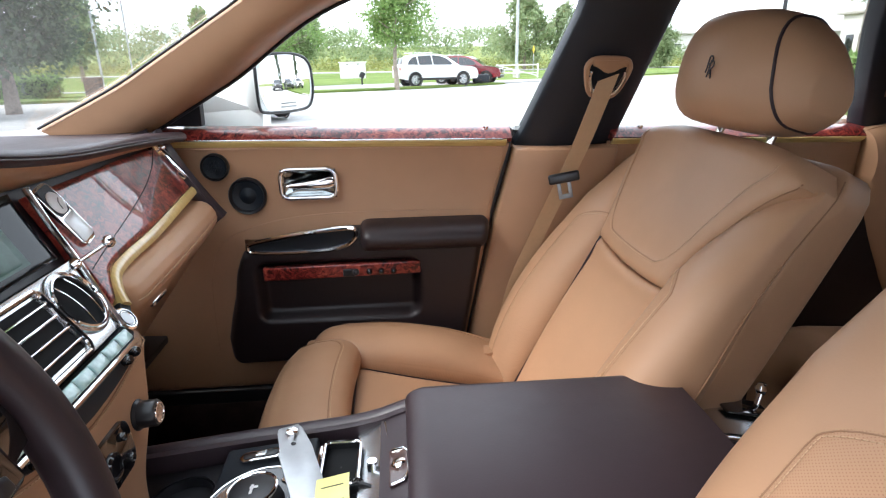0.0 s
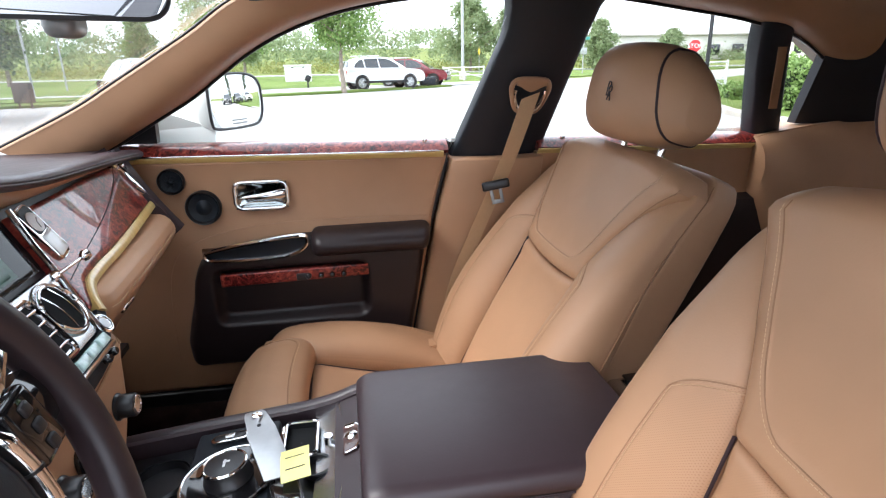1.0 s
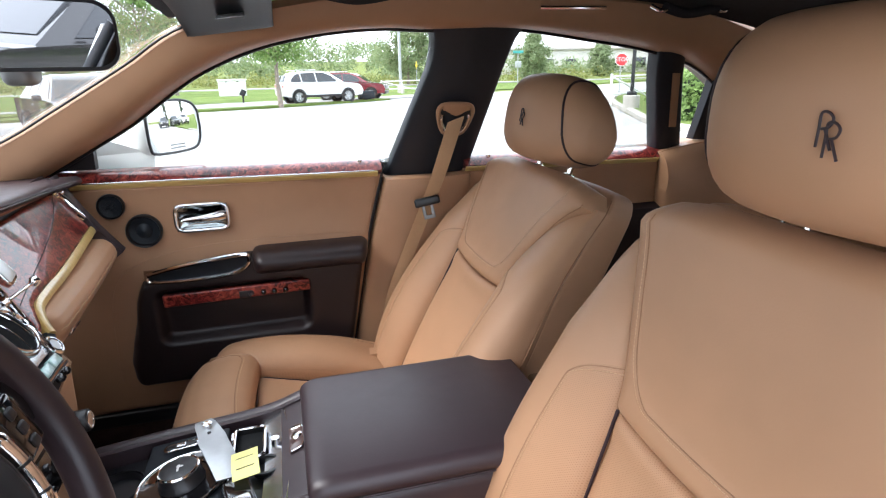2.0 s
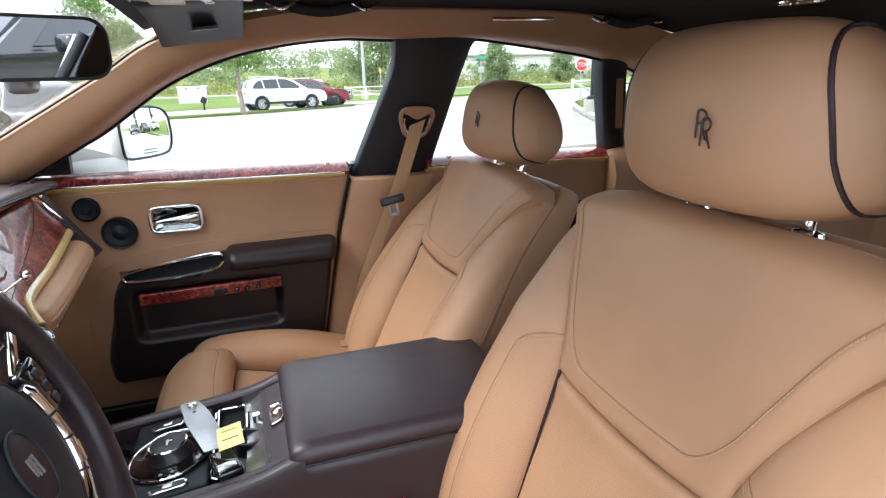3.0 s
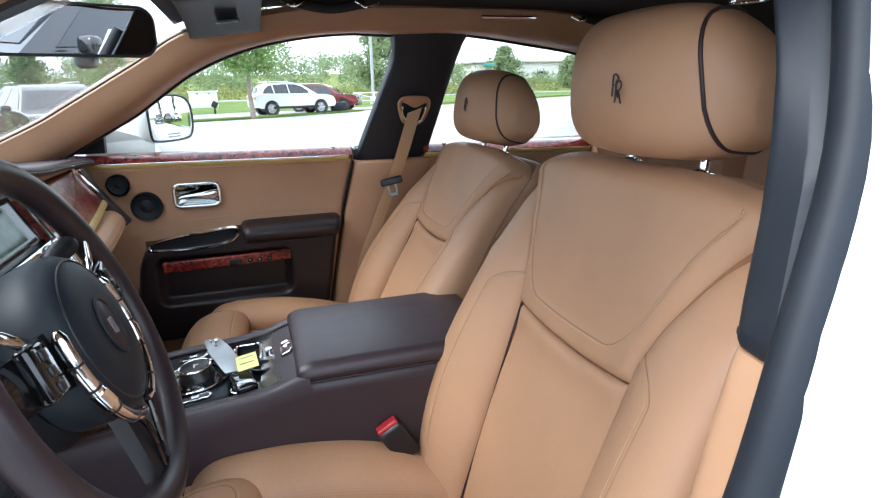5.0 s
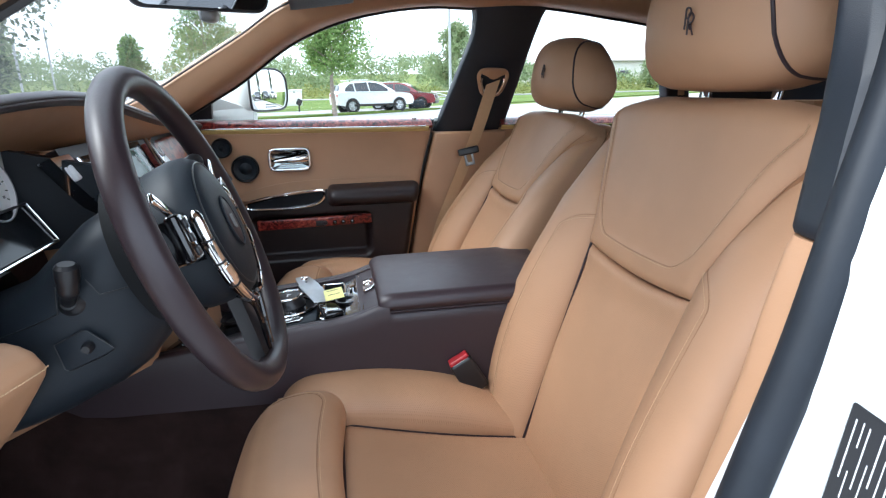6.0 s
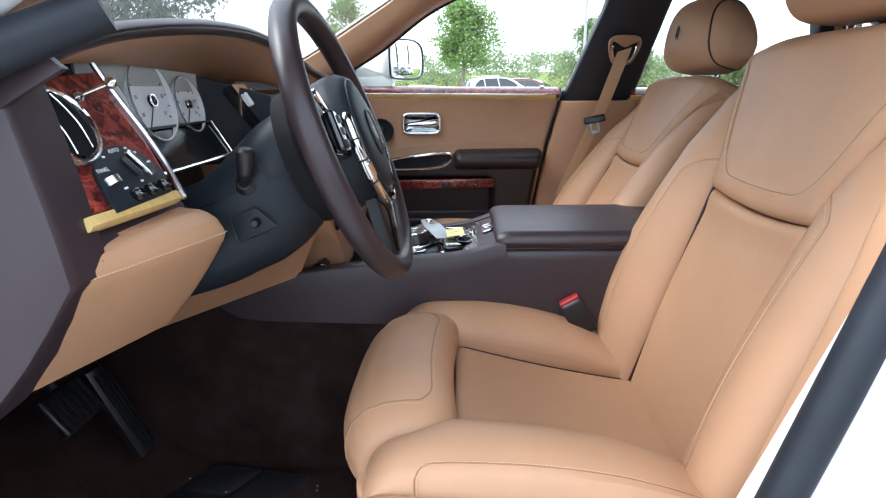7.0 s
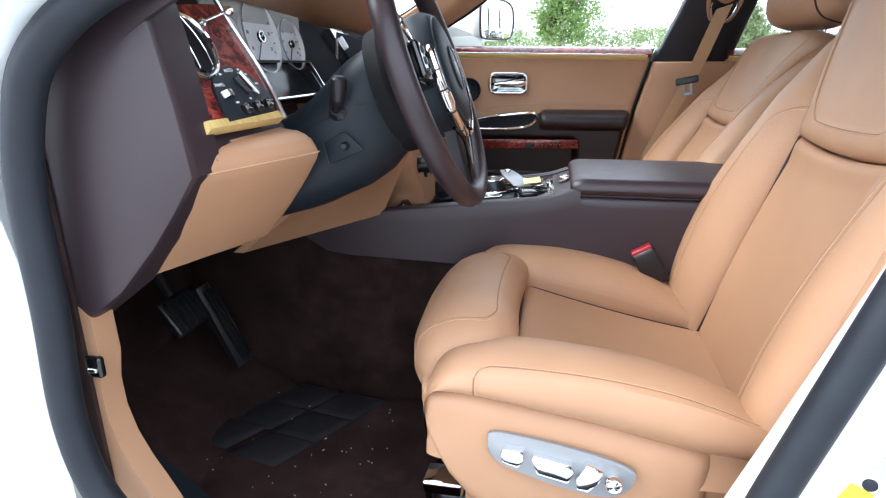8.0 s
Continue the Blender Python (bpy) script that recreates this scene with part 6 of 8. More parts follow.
part("plug", lathe([(0, .003), (.004, .003), (.006, .002), (.0064, 0)], 20, post_m(.163, .592)), RUBBER, car, "dark round rubber plug")
part("yellow_sticker", prism(rrect(.022, .026, .002, 2), .0006, post_m(.174, .606, -22)), plain("yellow_label", (.78, .66, .03), .5), car)
part("grey_sticker", prism(rrect(.010, .032, .001, 2), .0006, post_m(.192, .652, -25)), SATIN, car)
bpillar(-1)
db = thing("seat_belt", (.33, -.72, .6), "tan driver's seat belt hanging down the pillar", "seat belt", "seat belts")
part("webbing", webbing([(.345, -.655, 1.12), (.332, -.645, 1.05), (.317, -.648, .95), (.300, -.665, .80), (.285, -.70, .50)], .046, (1, -.05, .1)), WEB, db)
part("tongue", rbox((.046, .014, .020), Matrix.Translation((.324, -.641, .990)), .005), BLACK, db, "black belt tongue")

# ---------------------------------------------------------------- pedals, mat
pd = thing("brake_pedal", (-.80, -.375, .45), "black ribbed rubber brake pedal", "pedal", "pedals")
pmx = axes((-.80, -.375, .55), (0, 1, 0), (.8, 0, .55))
part("pad", rbox((.10, .075, .016), pmx, .006), BLACK, pd)
for k in range(6):
    part("rib", rbox((.006, .066, .006), pmx @ Matrix.Translation((-.038 + .015 * k, 0, .008)), .002, 1), RIB, pd)
part("arm", tube([(-.81, -.375, .55), (-.90, -.375, .72)], .010, 8), BLACK, pd)
ap = thing("accelerator_pedal", (-.80, -.25, .35), "long black ribbed accelerator pedal", "pedal", "pedals")
am = axes((-.80, -.250, .465), (0, 1, 0), (.88, 0, .42))
part("pad", slab(lambda u, v, w: am @ Vector(((u - .5) * (.055 - .012 * v), (v - .5) * .19, .010 * math.sin(math.pi * u) - .012 * w)), dense(8), even(8)), BLACK, ap)
for k in range(4):
    part("rib", rbox((.005, .17, .005), am @ Matrix.Translation((-.015 + .010 * k, 0, .010)), .002, 1), RIB, ap)
fr = thing("foot_rest", (-.80, -.60, .3), "dark slanted foot rest", "foot rest")
part("pad", slab(lambda u, v, w: Vector((-.66 - .22 * v, -.685 + .12 * u, .30 + .20 * v - .03 * w)), dense(6), dense(6)), SOFT, fr)
mt = thing("floor_mat", (-.55, -.40, .26), "dark brown carpet mat with a quilted heel pad and lint", "floor mat")
part("mat", slab(lambda u, v, w: Vector((-.86 + .55 * u, -.675 + .50 * v, .268 + .05 * max(0, .22 - u) * 4 - .012 * w + .004 * noise.noise(Vector((8 * u, 8 * v, 3))))), dense(24), dense(24)), CARPET, mt)
for i in range(2):
    for j in range(3):
        x0, y0 = -.80 + .110 * i + .05 * j, -.40 + .085 * j - .02 * i
        part("heel_pad_square", slab(lambda u, v, w: Vector((x0 + .108 * u + .05 * v - .03, y0 + .084 * v - .02 * u, .271 + .006 * pillow(u, v, .2, .2) * (1 - w) + .05 * max(0, .22 - (x0 + .86) / .55) * 2)), dense(8), dense(8)), MAT_PAD, mt)
lint = bmesh.new()
rnd = random.Random(4)
for k in range(70):
    x, y = rnd.uniform(-.82, -.40), rnd.uniform(-.66, -.20)
    bmesh.ops.create_cube(lint, size=.002, matrix=Matrix.Translation((x, y, .275 + .05 * max(0, .22 - (x + .86) / .55) * 4)) @ Matrix.Rotation(rnd.uniform(0, 3), 4, "Z") @ Matrix.Diagonal((rnd.uniform(.6, 2.4), .5, .5, 1)))
tagged(part("lint", lint, LABEL_W, mt), kind="stuff")

# ---------------------------------------------------------------- centre console
con = thing("centre_console", (-.25, 0, .3), "dark brown leather console with rotary controller and cup holders", "centre console")
CT = [(-.68, .655), (-.60, .680), (-.452, .706), (-.30, .724), (-.16, .738), (-.116, .746), (-.085, .760), (-.06, .764), (.40, .764)]


def ct(x):
    return sum(lerp_table(CT, x + d) for d in (-.02, -.012, -.006, 0, .006, .012, .02)) / 7


def con_side(sg):
    def f(u, v, w):
        x = -.66 + 1.0 * u
        zb = lerp_table([(-.66, .645), (-.60, .607), (-.55, .600), (-.2, .590), (.4, .50)], x)
        a = min(1, (1 - v) / .10)
        y = .137 - .016 * (1 - math.sqrt(max(0, 1 - (1 - a) ** 2)))
        zt = ct(x) if x < -.07 else .750
        return Vector((x, sg * (y if w == 0 else .110), zb + (zt - zb) * v))
    return slab(f, even(100), sorted(set(even(8) + [.92, .95, .97, .985])))


for sg in (1, -1):
    part("side_panel", con_side(sg), BROWN, con, "dark brown leather console side")
    part("tunnel_side", slab(lambda u, v, w: Vector((-.95 + 1.4 * u, sg * (.125 - .03 * w), .24 + .40 * v)), even(6), even(6)), CARPET, con)

    def rail(u, v, w):
        x = -.64 + .576 * u
        a = math.pi * v
        return Vector((x, sg * (.129 - .0115 * math.cos(a)), ct(x) - .004 + .007 * math.sin(a) - (.03 if w else 0)))
    part("top_rail", slab(rail, even(60), even(8)), BROWN, con)
well = part("tray", slab(lambda u, v, w: Vector((-.64 + .52 * u, -.118 + .236 * v, ct(-.64 + .52 * u) - .026 - .02 * w)), even(20), even(6)), BLACK, con)
# sweeping ramp to the armrest with its button plate
part("ramp", slab(lambda u, v, w: Vector((-.116 + .056 * u, -.124 + .248 * v, ct(-.116 + .056 * u) - .003 - .03 * w)), even(16), even(6)), BROWN, con)
rz = math.atan2(ct(-.082) - ct(-.102), .02)
rmx = axes((-.0915, .010, ct(-.0915) - .0015), (math.cos(rz), 0, math.sin(rz)), (-math.sin(rz), 0, math.cos(rz)))
bpz = part("button_plate", prism([(p.x, p.y) for p in smooth_line([(-.013, -.030, 0), (.003, -.027, 0), (.012, -.012, 0), (.0145, 0, 0), (.012, .012, 0), (.003, .027, 0), (-.013, .030, 0), (-.013, .015, 0), (-.013, 0, 0), (-.013, -.015, 0)], 3, True)], .002, rmx, .0006), DARK_WOOD, con, "small veneered plate with a chrome-ringed button")
part("button", lathe([(0, 0), (.0085, 0), (.0085, .003), (.006, .0045), (0, .004)], 20, rmx @ Matrix.Translation((-.001, 0, .002))), CHROME, bpz)
part("plate_edge", tube([rmx @ Vector(p) for p in ((-.010, -.029, .002), (.004, -.027, .002), (.0125, -.013, .002), (.0148, 0, .002), (.0125, .013, .002), (.004, .027, .002), (-.010, .029, .002))], .0014, 6), CHROME, bpz)


def arm_top(u, v, w):
    """The lid: v runs from its lower edge over the top to the other side."""
    hw, zt, zb, r = .142, .782, .748, .020
    line = [(-hw + .006, zb), (-hw, zb + .012), (-hw, zt - r)] + [(-hw + r - r * math.cos(a), zt - r + r * math.sin(a)) for a in [math.pi / 2 * k / 6 for k in range(1, 7)]]
    line = line + [(-.06, zt + .002), (0, zt + .003)] + [(-y, z) for y, z in (line + [(-.06, zt + .002)])[::-1]]
    i = min(int(round(v * (len(line) - 1))), len(line) - 1)
    y, z = line[i]
    x = -.084 + .357 * u
    k = 1 - math.sqrt(max(0, 1 - max(0, 1 - u / .09) ** 2))
    y, z = y * (1 - .08 * k), z - (z - .752) * .45 * k + .006 * k * (z < .752)
    return Vector((x, y, z)) if w == 0 else Vector((x + .004, y * .9, .747))


part("armrest_lid", slab(arm_top, [0, .005, .012, .02, .03, .042, .056, .072, .09, .2, .4, .6, .8, 1], [k / 20 for k in range(21)]), BROWN, con, "broad padded dark brown armrest lid", smooth=60)
part("armrest_box", slab(lambda u, v, w: Vector((-.062 + .33 * u, -.128 + .256 * v, .748 if w == 0 else .50)), even(3), even(3)), BROWN, con)
part("lid_gap", tube([(-.066, -.137, .7495), (.26, -.137, .7495)], .0018, 6), PIPING, con)
# controller
cp = part("controller_plate", rbox((.115, .205, .012), Matrix.Translation((-.252, 0, .722)) @ Matrix.Rotation(radians(-6), 4, "Y"), .004), SOFT, con, "grey plate round the controller")
km = axes((-.249, -.012, .729), (.99, 0, .12), (-.12, 0, .99))
part("controller_dish", lathe([(0, 0), (.060, 0), (.060, .003), (.057, .005), (.050, .004), (0, .004)], 44, km), GLOSS, cp)
for a in (40, 150, 270):
    part("dish_segment", slab(lambda u, v, w: km @ Vector(((.039 + .014 * v) * math.cos(radians(a - 16 + 32 * u)), (.039 + .014 * v) * math.sin(radians(a - 16 + 32 * u)), .0062 - .002 * w)), even(8), even(2)), CHROME, cp)
part("dish_ring", tube([km @ Vector((.0595 * math.cos(a), .0595 * math.sin(a), .004)) for a in [2 * math.pi * k / 44 for k in range(44)]], .0022, 8, True), CHROME, cp)
kn2 = part("controller_knob", lathe([(0, .004), (.031, .004), (.030, .009), (.0275, .012), (.0275, .021), (.026, .0245), (.023, .0255), (0, .025)], 44, km), BLACK, con, "black rotary controller with chrome ring")
part("knob_ring", tube([km @ Vector((.0262 * math.cos(a), .0262 * math.sin(a), .0242)) for a in [2 * math.pi * k / 44 for k in range(44)]], .0022, 8, True), CHROME, kn2)
part("knob_mark", join(rbox((.003, .014, .0006), km @ Matrix.Translation((0, 0, .0256)), 0), rbox((.009, .003, .0006), km @ Matrix.Translation((.002, .003, .0256)), 0)), LABEL_W, kn2)
for x, y in ((-.262, .075), (-.247, -.088)):
    m = axes((x, y, .7295), (.99, 0, .12), (-.12, 0, .99))
    sp = part("rocker", prism(rrect(.052, .018, .0085, 5), .003, m, .001), CHROME, cp, "chrome-framed rocker switch")
    part("rocker_cap", prism(rrect(.044, .011, .005, 4), .0025, m @ Matrix.Translation((0, 0, .002)), .001), BLACK, sp)
    part("rocker_cap", prism(rrect(.014, .010, .002, 3), .003, m @ Matrix.Translation((0, 0, .003)), .001), SATIN, sp)
for k in range(2):
    part("small_button", lathe([(0, 0), (.005, 0), (.005, .004), (0, .005)], 12, km @ Matrix.Translation((-.010 + .016 * k, -.047, .003))), GLOSS, cp)
# cup holders and chrome bay
for x, y, r in ((-.350, .035, .040), (-.350, -.06, .034)):
    c = part("cup_holder", lathe([(r, .004), (r * 1.06, 0), (r, -.004), (r * .97, -.07), (0, -.07), (0, -.066), (r * .93, -.066), (r * .95, .002)], 36, Matrix.Translation((x, y, .702)) @ Matrix.Rotation(radians(-7), 4, "Y")), BLACK, con, "round black cup holder")
part("chrome_strip", rbox((.018, .11, .006), Matrix.Translation((-.41, .0, .700)) @ Matrix.Rotation(radians(-30), 4, "Y"), .002), CHROME, con)
for y in (-.06, -.02, .02, .06):
    part("toggle", rbox((.014, .024, .016), Matrix.Translation((-.44, y, .705)) @ Matrix.Rotation(radians(-35), 4, "Y"), .004), CHROME if abs(y) > .03 else GLOSS, con)
part("toggle_bank", rbox((.05, .20, .02), Matrix.Translation((-.448, 0, .692)) @ Matrix.Rotation(radians(-35), 4, "Y"), .005), GLOSS, con)
bay = part("phone_bay", loft([[(x, y, .724) for x, y in rrect(.082, .19, .012, 5, -.152, 0)], [(x, y, .728) for x, y in rrect(.078, .186, .011, 5, -.152, 0)], [(x, y, .72) for x, y in rrect(.070, .176, .009, 5, -.152, 0)], [(x, y, .68) for x, y in rrect(.068, .172, .009, 5, -.152, 0)]]), BLACK, con, "black-lined bay with chrome rim")
part("bay_rim", tube([(x, y, .7285) for x, y in rrect(.078, .186, .011, 5, -.152, 0)], .0028, 8, True), CHROME, bay)
part("bay_wall", slab(lambda u, v, w: Vector((-.146 + .036 * v + .005 * math.sin(math.pi * u), -.112 + .224 * u, .7305 + .017 * v ** 1.4 - .004 * w)), even(16), even(6)), SATIN, bay, "broad polished rim of the bay")
bx = part("bay_box", loft([[(x, y, z) for x, y in rrect(.046 * k, .080 * k, .008 * k, 4, -.163, .045)] for k, z in ((.98, .726), (.98, .738), (.90, .738), (.86, .7295), (.03, .7295))], False), RIB, bay, "black open box with chrome frame")
part("box_frame", tube([(x, y, .738) for x, y in rrect(.043, .075, .007, 4, -.163, .045)], .0026, 8, True), CHROME, bx)
part("socket", lathe([(.020, 0), (.022, .004), (.018, .004), (.017, -.03), (0, -.03), (0, -.028)], 28, Matrix.Translation((-.140, -.012, .732))), BLACK, bay)
part("bay_post", tube([(-.125, .030, .726), (-.125, .030, .748)], .006, 10), CHROME, bay)
rc = part("rear_lever", rbox((.10, .09, .016), Matrix.Translation((.36, .09, .722)) @ Matrix.Rotation(radians(12), 4, "Y"), .006), SATIN, con, "chrome plate with a small lever behind the armrest")
part("lever_slot", rbox((.07, .04, .004), Matrix.Translation((.375, .11, .732)) @ Matrix.Rotation(radians(12), 4, "Y"), .002), GLOSS, rc)
part("lever", tube([(.40, .12, .722), (.412, .13, .742)], .004, 10), CHROME, rc)
part("lever_ball", lathe([(0, -.009), (.006, -.007), (.009, 0), (.006, .007), (0, .009)], 14, Matrix.Translation((.413, .131, .746))), CHROME, rc)
part("console_rear", slab(lambda u, v, w: Vector((.27 + .30 * u, -.10 + .22 * v, .715 - .12 * u - .05 * w)), even(4), even(4)), BROWN, con)

# loose key plate, tag and fob on the console
kp = thing("key_plate", (-.2, .05, .735), "flat brushed metal key plate lying across the controller", "key")
kpm = Matrix.Translation((-.2045, .025, .750)) @ Matrix.Rotation(radians(-71), 4, "Z") @ Matrix.Rotation(radians(3), 4, "Y")
part("plate", prism([(-.075, -.014), (-.066, -.017), (-.03, -.019), (-.03, -.022), (.07, -.020), (.075, .018), (-.03, .018), (-.066, .014), (-.076, .010)], .0022, kpm, .0006), STEEL, kp)
part("rivet", lathe([(0, 0), (.008, 0), (.007, .004), (0, .005)], 20, kpm @ Matrix.Translation((-.060, 0, .002))), CHROME, kp)
part("hole", lathe([(0, 0), (.003, 0), (.003, .0006), (0, .0006)], 14, kpm @ Matrix.Translation((-.040, -.002, .002))), BLACK, kp)
tg = thing("paper_tag", (-.16, .0, .745), "yellow paper key tag with grey print lines", "tag")
tgm = Matrix.Translation((-.163, -.034, .757)) @ Matrix.Rotation(radians(5), 4, "Z") @ Matrix.Rotation(radians(-8), 4, "Y")
part("card", slab(lambda u, v, w: tgm @ Vector((-.018 + .036 * u, -.03 + .06 * v, .004 * math.sin(math.pi * v) + .0008 * w)), even(4), even(8)), TAG, tg)
part("print_lines", join(*[rbox((.024, .0016, .0004), tgm @ Matrix.Translation((0, y, .0042)), 0) for y in (-.012, -.005, .002, .010)]), SOFT, tg)
fob = thing("key_fob", (-.17, -.07, .73), "black key fob with a silver band", "key fob")
part("shell", rbox((.036, .060, .014), Matrix.Translation((-.170, -.078, .741)) @ Matrix.Rotation(.25, 4, "Z"), .005), GLOSS, fob)
part("band", rbox((.030, .020, .0155), Matrix.Translation((-.168, -.092, .741)) @ Matrix.Rotation(.25, 4, "Z"), .004), SATIN, fob)
bu = thing("belt_buckle", (.09, -.14, .55), "red-topped black seat belt buckle", "buckle")
bum = axes((.057, -.150, .628), (.95, 0, .3), (-.5, 0, .86))
part("body", rbox((.045, .028, .075), bum @ Matrix.Translation((.012, 0, -.022)), .006), BLACK, bu)
part("button", rbox((.040, .020, .012), bum @ Matrix.Translation((.012, 0, .016)), .003), RED, bu, "bright red release button")
part("stem", tube([(.082, -.150, .60), (.122, -.150, .50)], .012, 8), BLACK, bu)

# ---------------------------------------------------------------- overhead
rv = thing("rear_view_mirror", (-.27, 0, 1.31), "black-framed rear-view mirror on the windscreen", "mirror")
rm = axes((-.336, -.044, 1.308), (.887, .459, .0), (.459, -.887, -.05))
ro = rrect(.225, .074, .024, 6)
part("housing", loft([[rm @ Vector((x * k, y * k, d)) for x, y in ro] for d, k in ((.004, .985), (0, 1.0), (-.012, 1.0), (-.026, .86), (-.034, .5))]), BLACK, rv)
part("mirror_glass", prism([(x * .955, y * .88) for x, y in ro], .002, rm @ Matrix.Translation((0, 0, .0035))), MIRROR, rv)
part("stem", tube([(-.340, -.015, 1.315), (-.352, .0, 1.345)], .012, 10), BLACK, rv)
part("sensor_pod", rbox((.030, .045, .026), Matrix.Translation((-.336, .0, 1.270)), .010), SILVER, rv)
oc = thing("overhead_console", (-.12, .1, 1.38), "pale grey overhead lamp console", "overhead console")
part("body", slab(lambda u, v, w: Vector((-.235 + .22 * u, -.16 + .40 * v, 1.379 + .012 * u + .035 * (w) + .010 * (1 - pillow(u, v, .2, .2)))), dense(12), dense(12)), plain("pale_grey_plastic", (0.42, 0.42, 0.41), 0.45, vary=0.05), oc)
part("lamp_lens", rbox((.05, .07, .006), Matrix.Translation((-.175, .13, 1.380)), .003), plain("lamp_cover", (0.75, 0.70, 0.55), 0.3), oc)
for k in range(3):
    part("switch", rbox((.016, .022, .008), Matrix.Translation((-.125 + .004 * k, .10 + .028 * k, 1.383)), .003), CHROME if k == 1 else SATIN, oc)
part("slot", rbox((.075, .075, .006), Matrix.Translation((-.07, .10, 1.386)), .003), BLACK, oc)
for sg in (1, -1):
    vz = thing("sun_visor", (-.14, sg * .34, 1.39), "grey cloth sun visor folded up with a paper label", "sun visor", "sun visors")
    part("panel", slab(lambda u, v, w: Vector((-.225 + .160 * u, sg * (.165 + .335 * v), 1.372 + .018 * u - .042 * v ** 2.2 + .016 * w + .006 * (1 - pillow(u, v, .1, .1)))), dense(12), dense(14)), SOFT, vz)
    if sg > 0:
        part("label", rbox((.045, .085, .001), Matrix.Translation((-.135, .37, 1.3635)) @ Matrix.Rotation(radians(11), 4, "X") @ Matrix.Rotation(radians(-6), 4, "Y"), 0), LABEL_W, vz)
    part("clip", rbox((.02, .03, .014), Matrix.Translation((-.06, sg * .19, 1.395)), .004), CHROME, vz)
for x, y in ((.010, .46), (.185, .46), (.78, .47), (.94, .47)):
    rz_ = 1.412 if x < .5 else 1.388
    gh = thing("roof_grip_mount", (x, y, 1.41), "small chrome roof handle mount", "grab handle", "roof fittings")
    part("bracket", tube(smooth_line([(x - .025, y, rz_ + .006), (x, y - .012, rz_ - .006), (x + .03, y, rz_ + .006)], 5), .0045, 8), CHROME, gh)
for x0, x1, rz_ in ((.015, .18, 1.412), (.79, .93, 1.388)):
    g2 = thing("roof_grip", (x0, .50, 1.39), "folded dark grab handle along the roof rail", "grab handle", "grab handles")
    part("grip", tube(smooth_line([(x0, .465, rz_ + .002), ((x0 + x1) / 2, .475, rz_ - .010), (x1, .465, rz_ + .002)], 6), .011, 10), LINING, g2)
rr = thing("coat_rail", (.58, .50, 1.39), "slim chrome roof rail fitting", "roof fitting", "roof fittings")
part("rail", tube([(.50, .50, 1.392), (.66, .50, 1.392)], .004, 8), CHROME, rr)
rl = thing("reading_lamp", (.98, .085, 1.40), "chrome-ringed reading lamp in the roof", "lamp", "roof fittings")
part("ring", tube([(.98 + .030 * math.cos(a), .085 + .045 * math.sin(a), 1.3885) for a in [2 * math.pi * k / 24 for k in range(24)]], .005, 8, True), CHROME, rl)

# ---------------------------------------------------------------- rear of the cabin
rd = thing("passenger_door", (.72, .76, .3), "closed rear door with tan card and burr wood sill", "car door", "doors")
part("door_card", door_skin(.40, 1.01, .30, True), TAN, rd, "tan leather rear door card")
part("sill_veneer", sill_strip(.40, 1.02, -.016, .006, .733, .80, .010), WOOD, rd, "glossy red burr wood sill")
part("inlay", sill_strip(.40, 1.0, -.0225, -.018, .730, .731, .002), YELLOW, rd)
part("lower_panel", slab(lambda u, v, w: Vector((.41 + .74 * u, .742 - .03 * pillow(u, v, .05, .05) * (1 - w), .34 + .53 * v)), dense(10), dense(10)), SHADED_BROWN, rd, "dark brown lower door panel")
part("lock_pin", lathe([(0, 0), (.007, 0), (.007, .006), (.004, .009), (0, .009)], 14, Matrix.Translation((.475, .765, belt(.475) + .001))), CHROME, rd)
part("outer_skin", slab(lambda u, v, w: Vector((.20 + .95 * u, .83 + .05 * math.sin(math.pi * v) ** .6 + .006 * w, .28 + .755 * v)), even(4), even(10)), PAINT, rd)
part("door_top", slab(lambda u, v, w: Vector((.19 + .95 * u, .795 + .05 * v, belt(.19 + .95 * u) + .004 - .012 * v - .01 * w)), even(6), even(3)), PAINT, rd)
pane = part("door_glass", side_pane(.40, 1.03, .08, -.12), GLASS, rd)
pane.visible_shadow = False
post = part("window_post", slab(lambda u, v, w: Vector((lerp_table([(0, 1.012), (.75, .905), (1, .88)], v) + .085 * u, side(1.02 + .30 * v) - .004 - .02 * math.sin(math.pi * u) ** .5 + .04 * w, 1.02 + .30 * v)), dense(8), even(10)), PILLAR, rd, "black post with a tan inset strip")
part("post_inset", slab(lambda u, v, w: Vector((lerp_table([(.1, 1.028), (.75, .945)], .25 + .5 * v) + .022 * u, side(1.095 + .15 * v) - .027 + .006 * w, 1.095 + .15 * v)), even(3), even(5)), TAN, post)
part("tail_cover", slab(lambda u, v, w: Vector((1.13 + .02 * v + .22 * u - .06 * v, side(1.05 + .26 * v) - .004 + .03 * w - .10 * u, 1.05 + .26 * v * (1 - .35 * u))), even(6), even(8)), PILLAR, car)
for sg in (-1,):
    part("rear_side", slab(lambda u, v, w: Vector((.42 + 1.0 * u, sg * (.745 + .04 * w), .30 + .74 * v)), even(4), even(4)), TAN, car)
    part("rear_post", slab(lambda u, v, w: Vector((1.0 + .35 * u - .1 * v, sg * (side(1.03 + .30 * v) + .02 * w), 1.03 + .30 * v)), even(4), even(4)), PILLAR, car)
pane = part("rear_side_glass", flip(side_pane(.42, 1.03, .08, -.12)), GLASS, car)
pane.visible_shadow = False

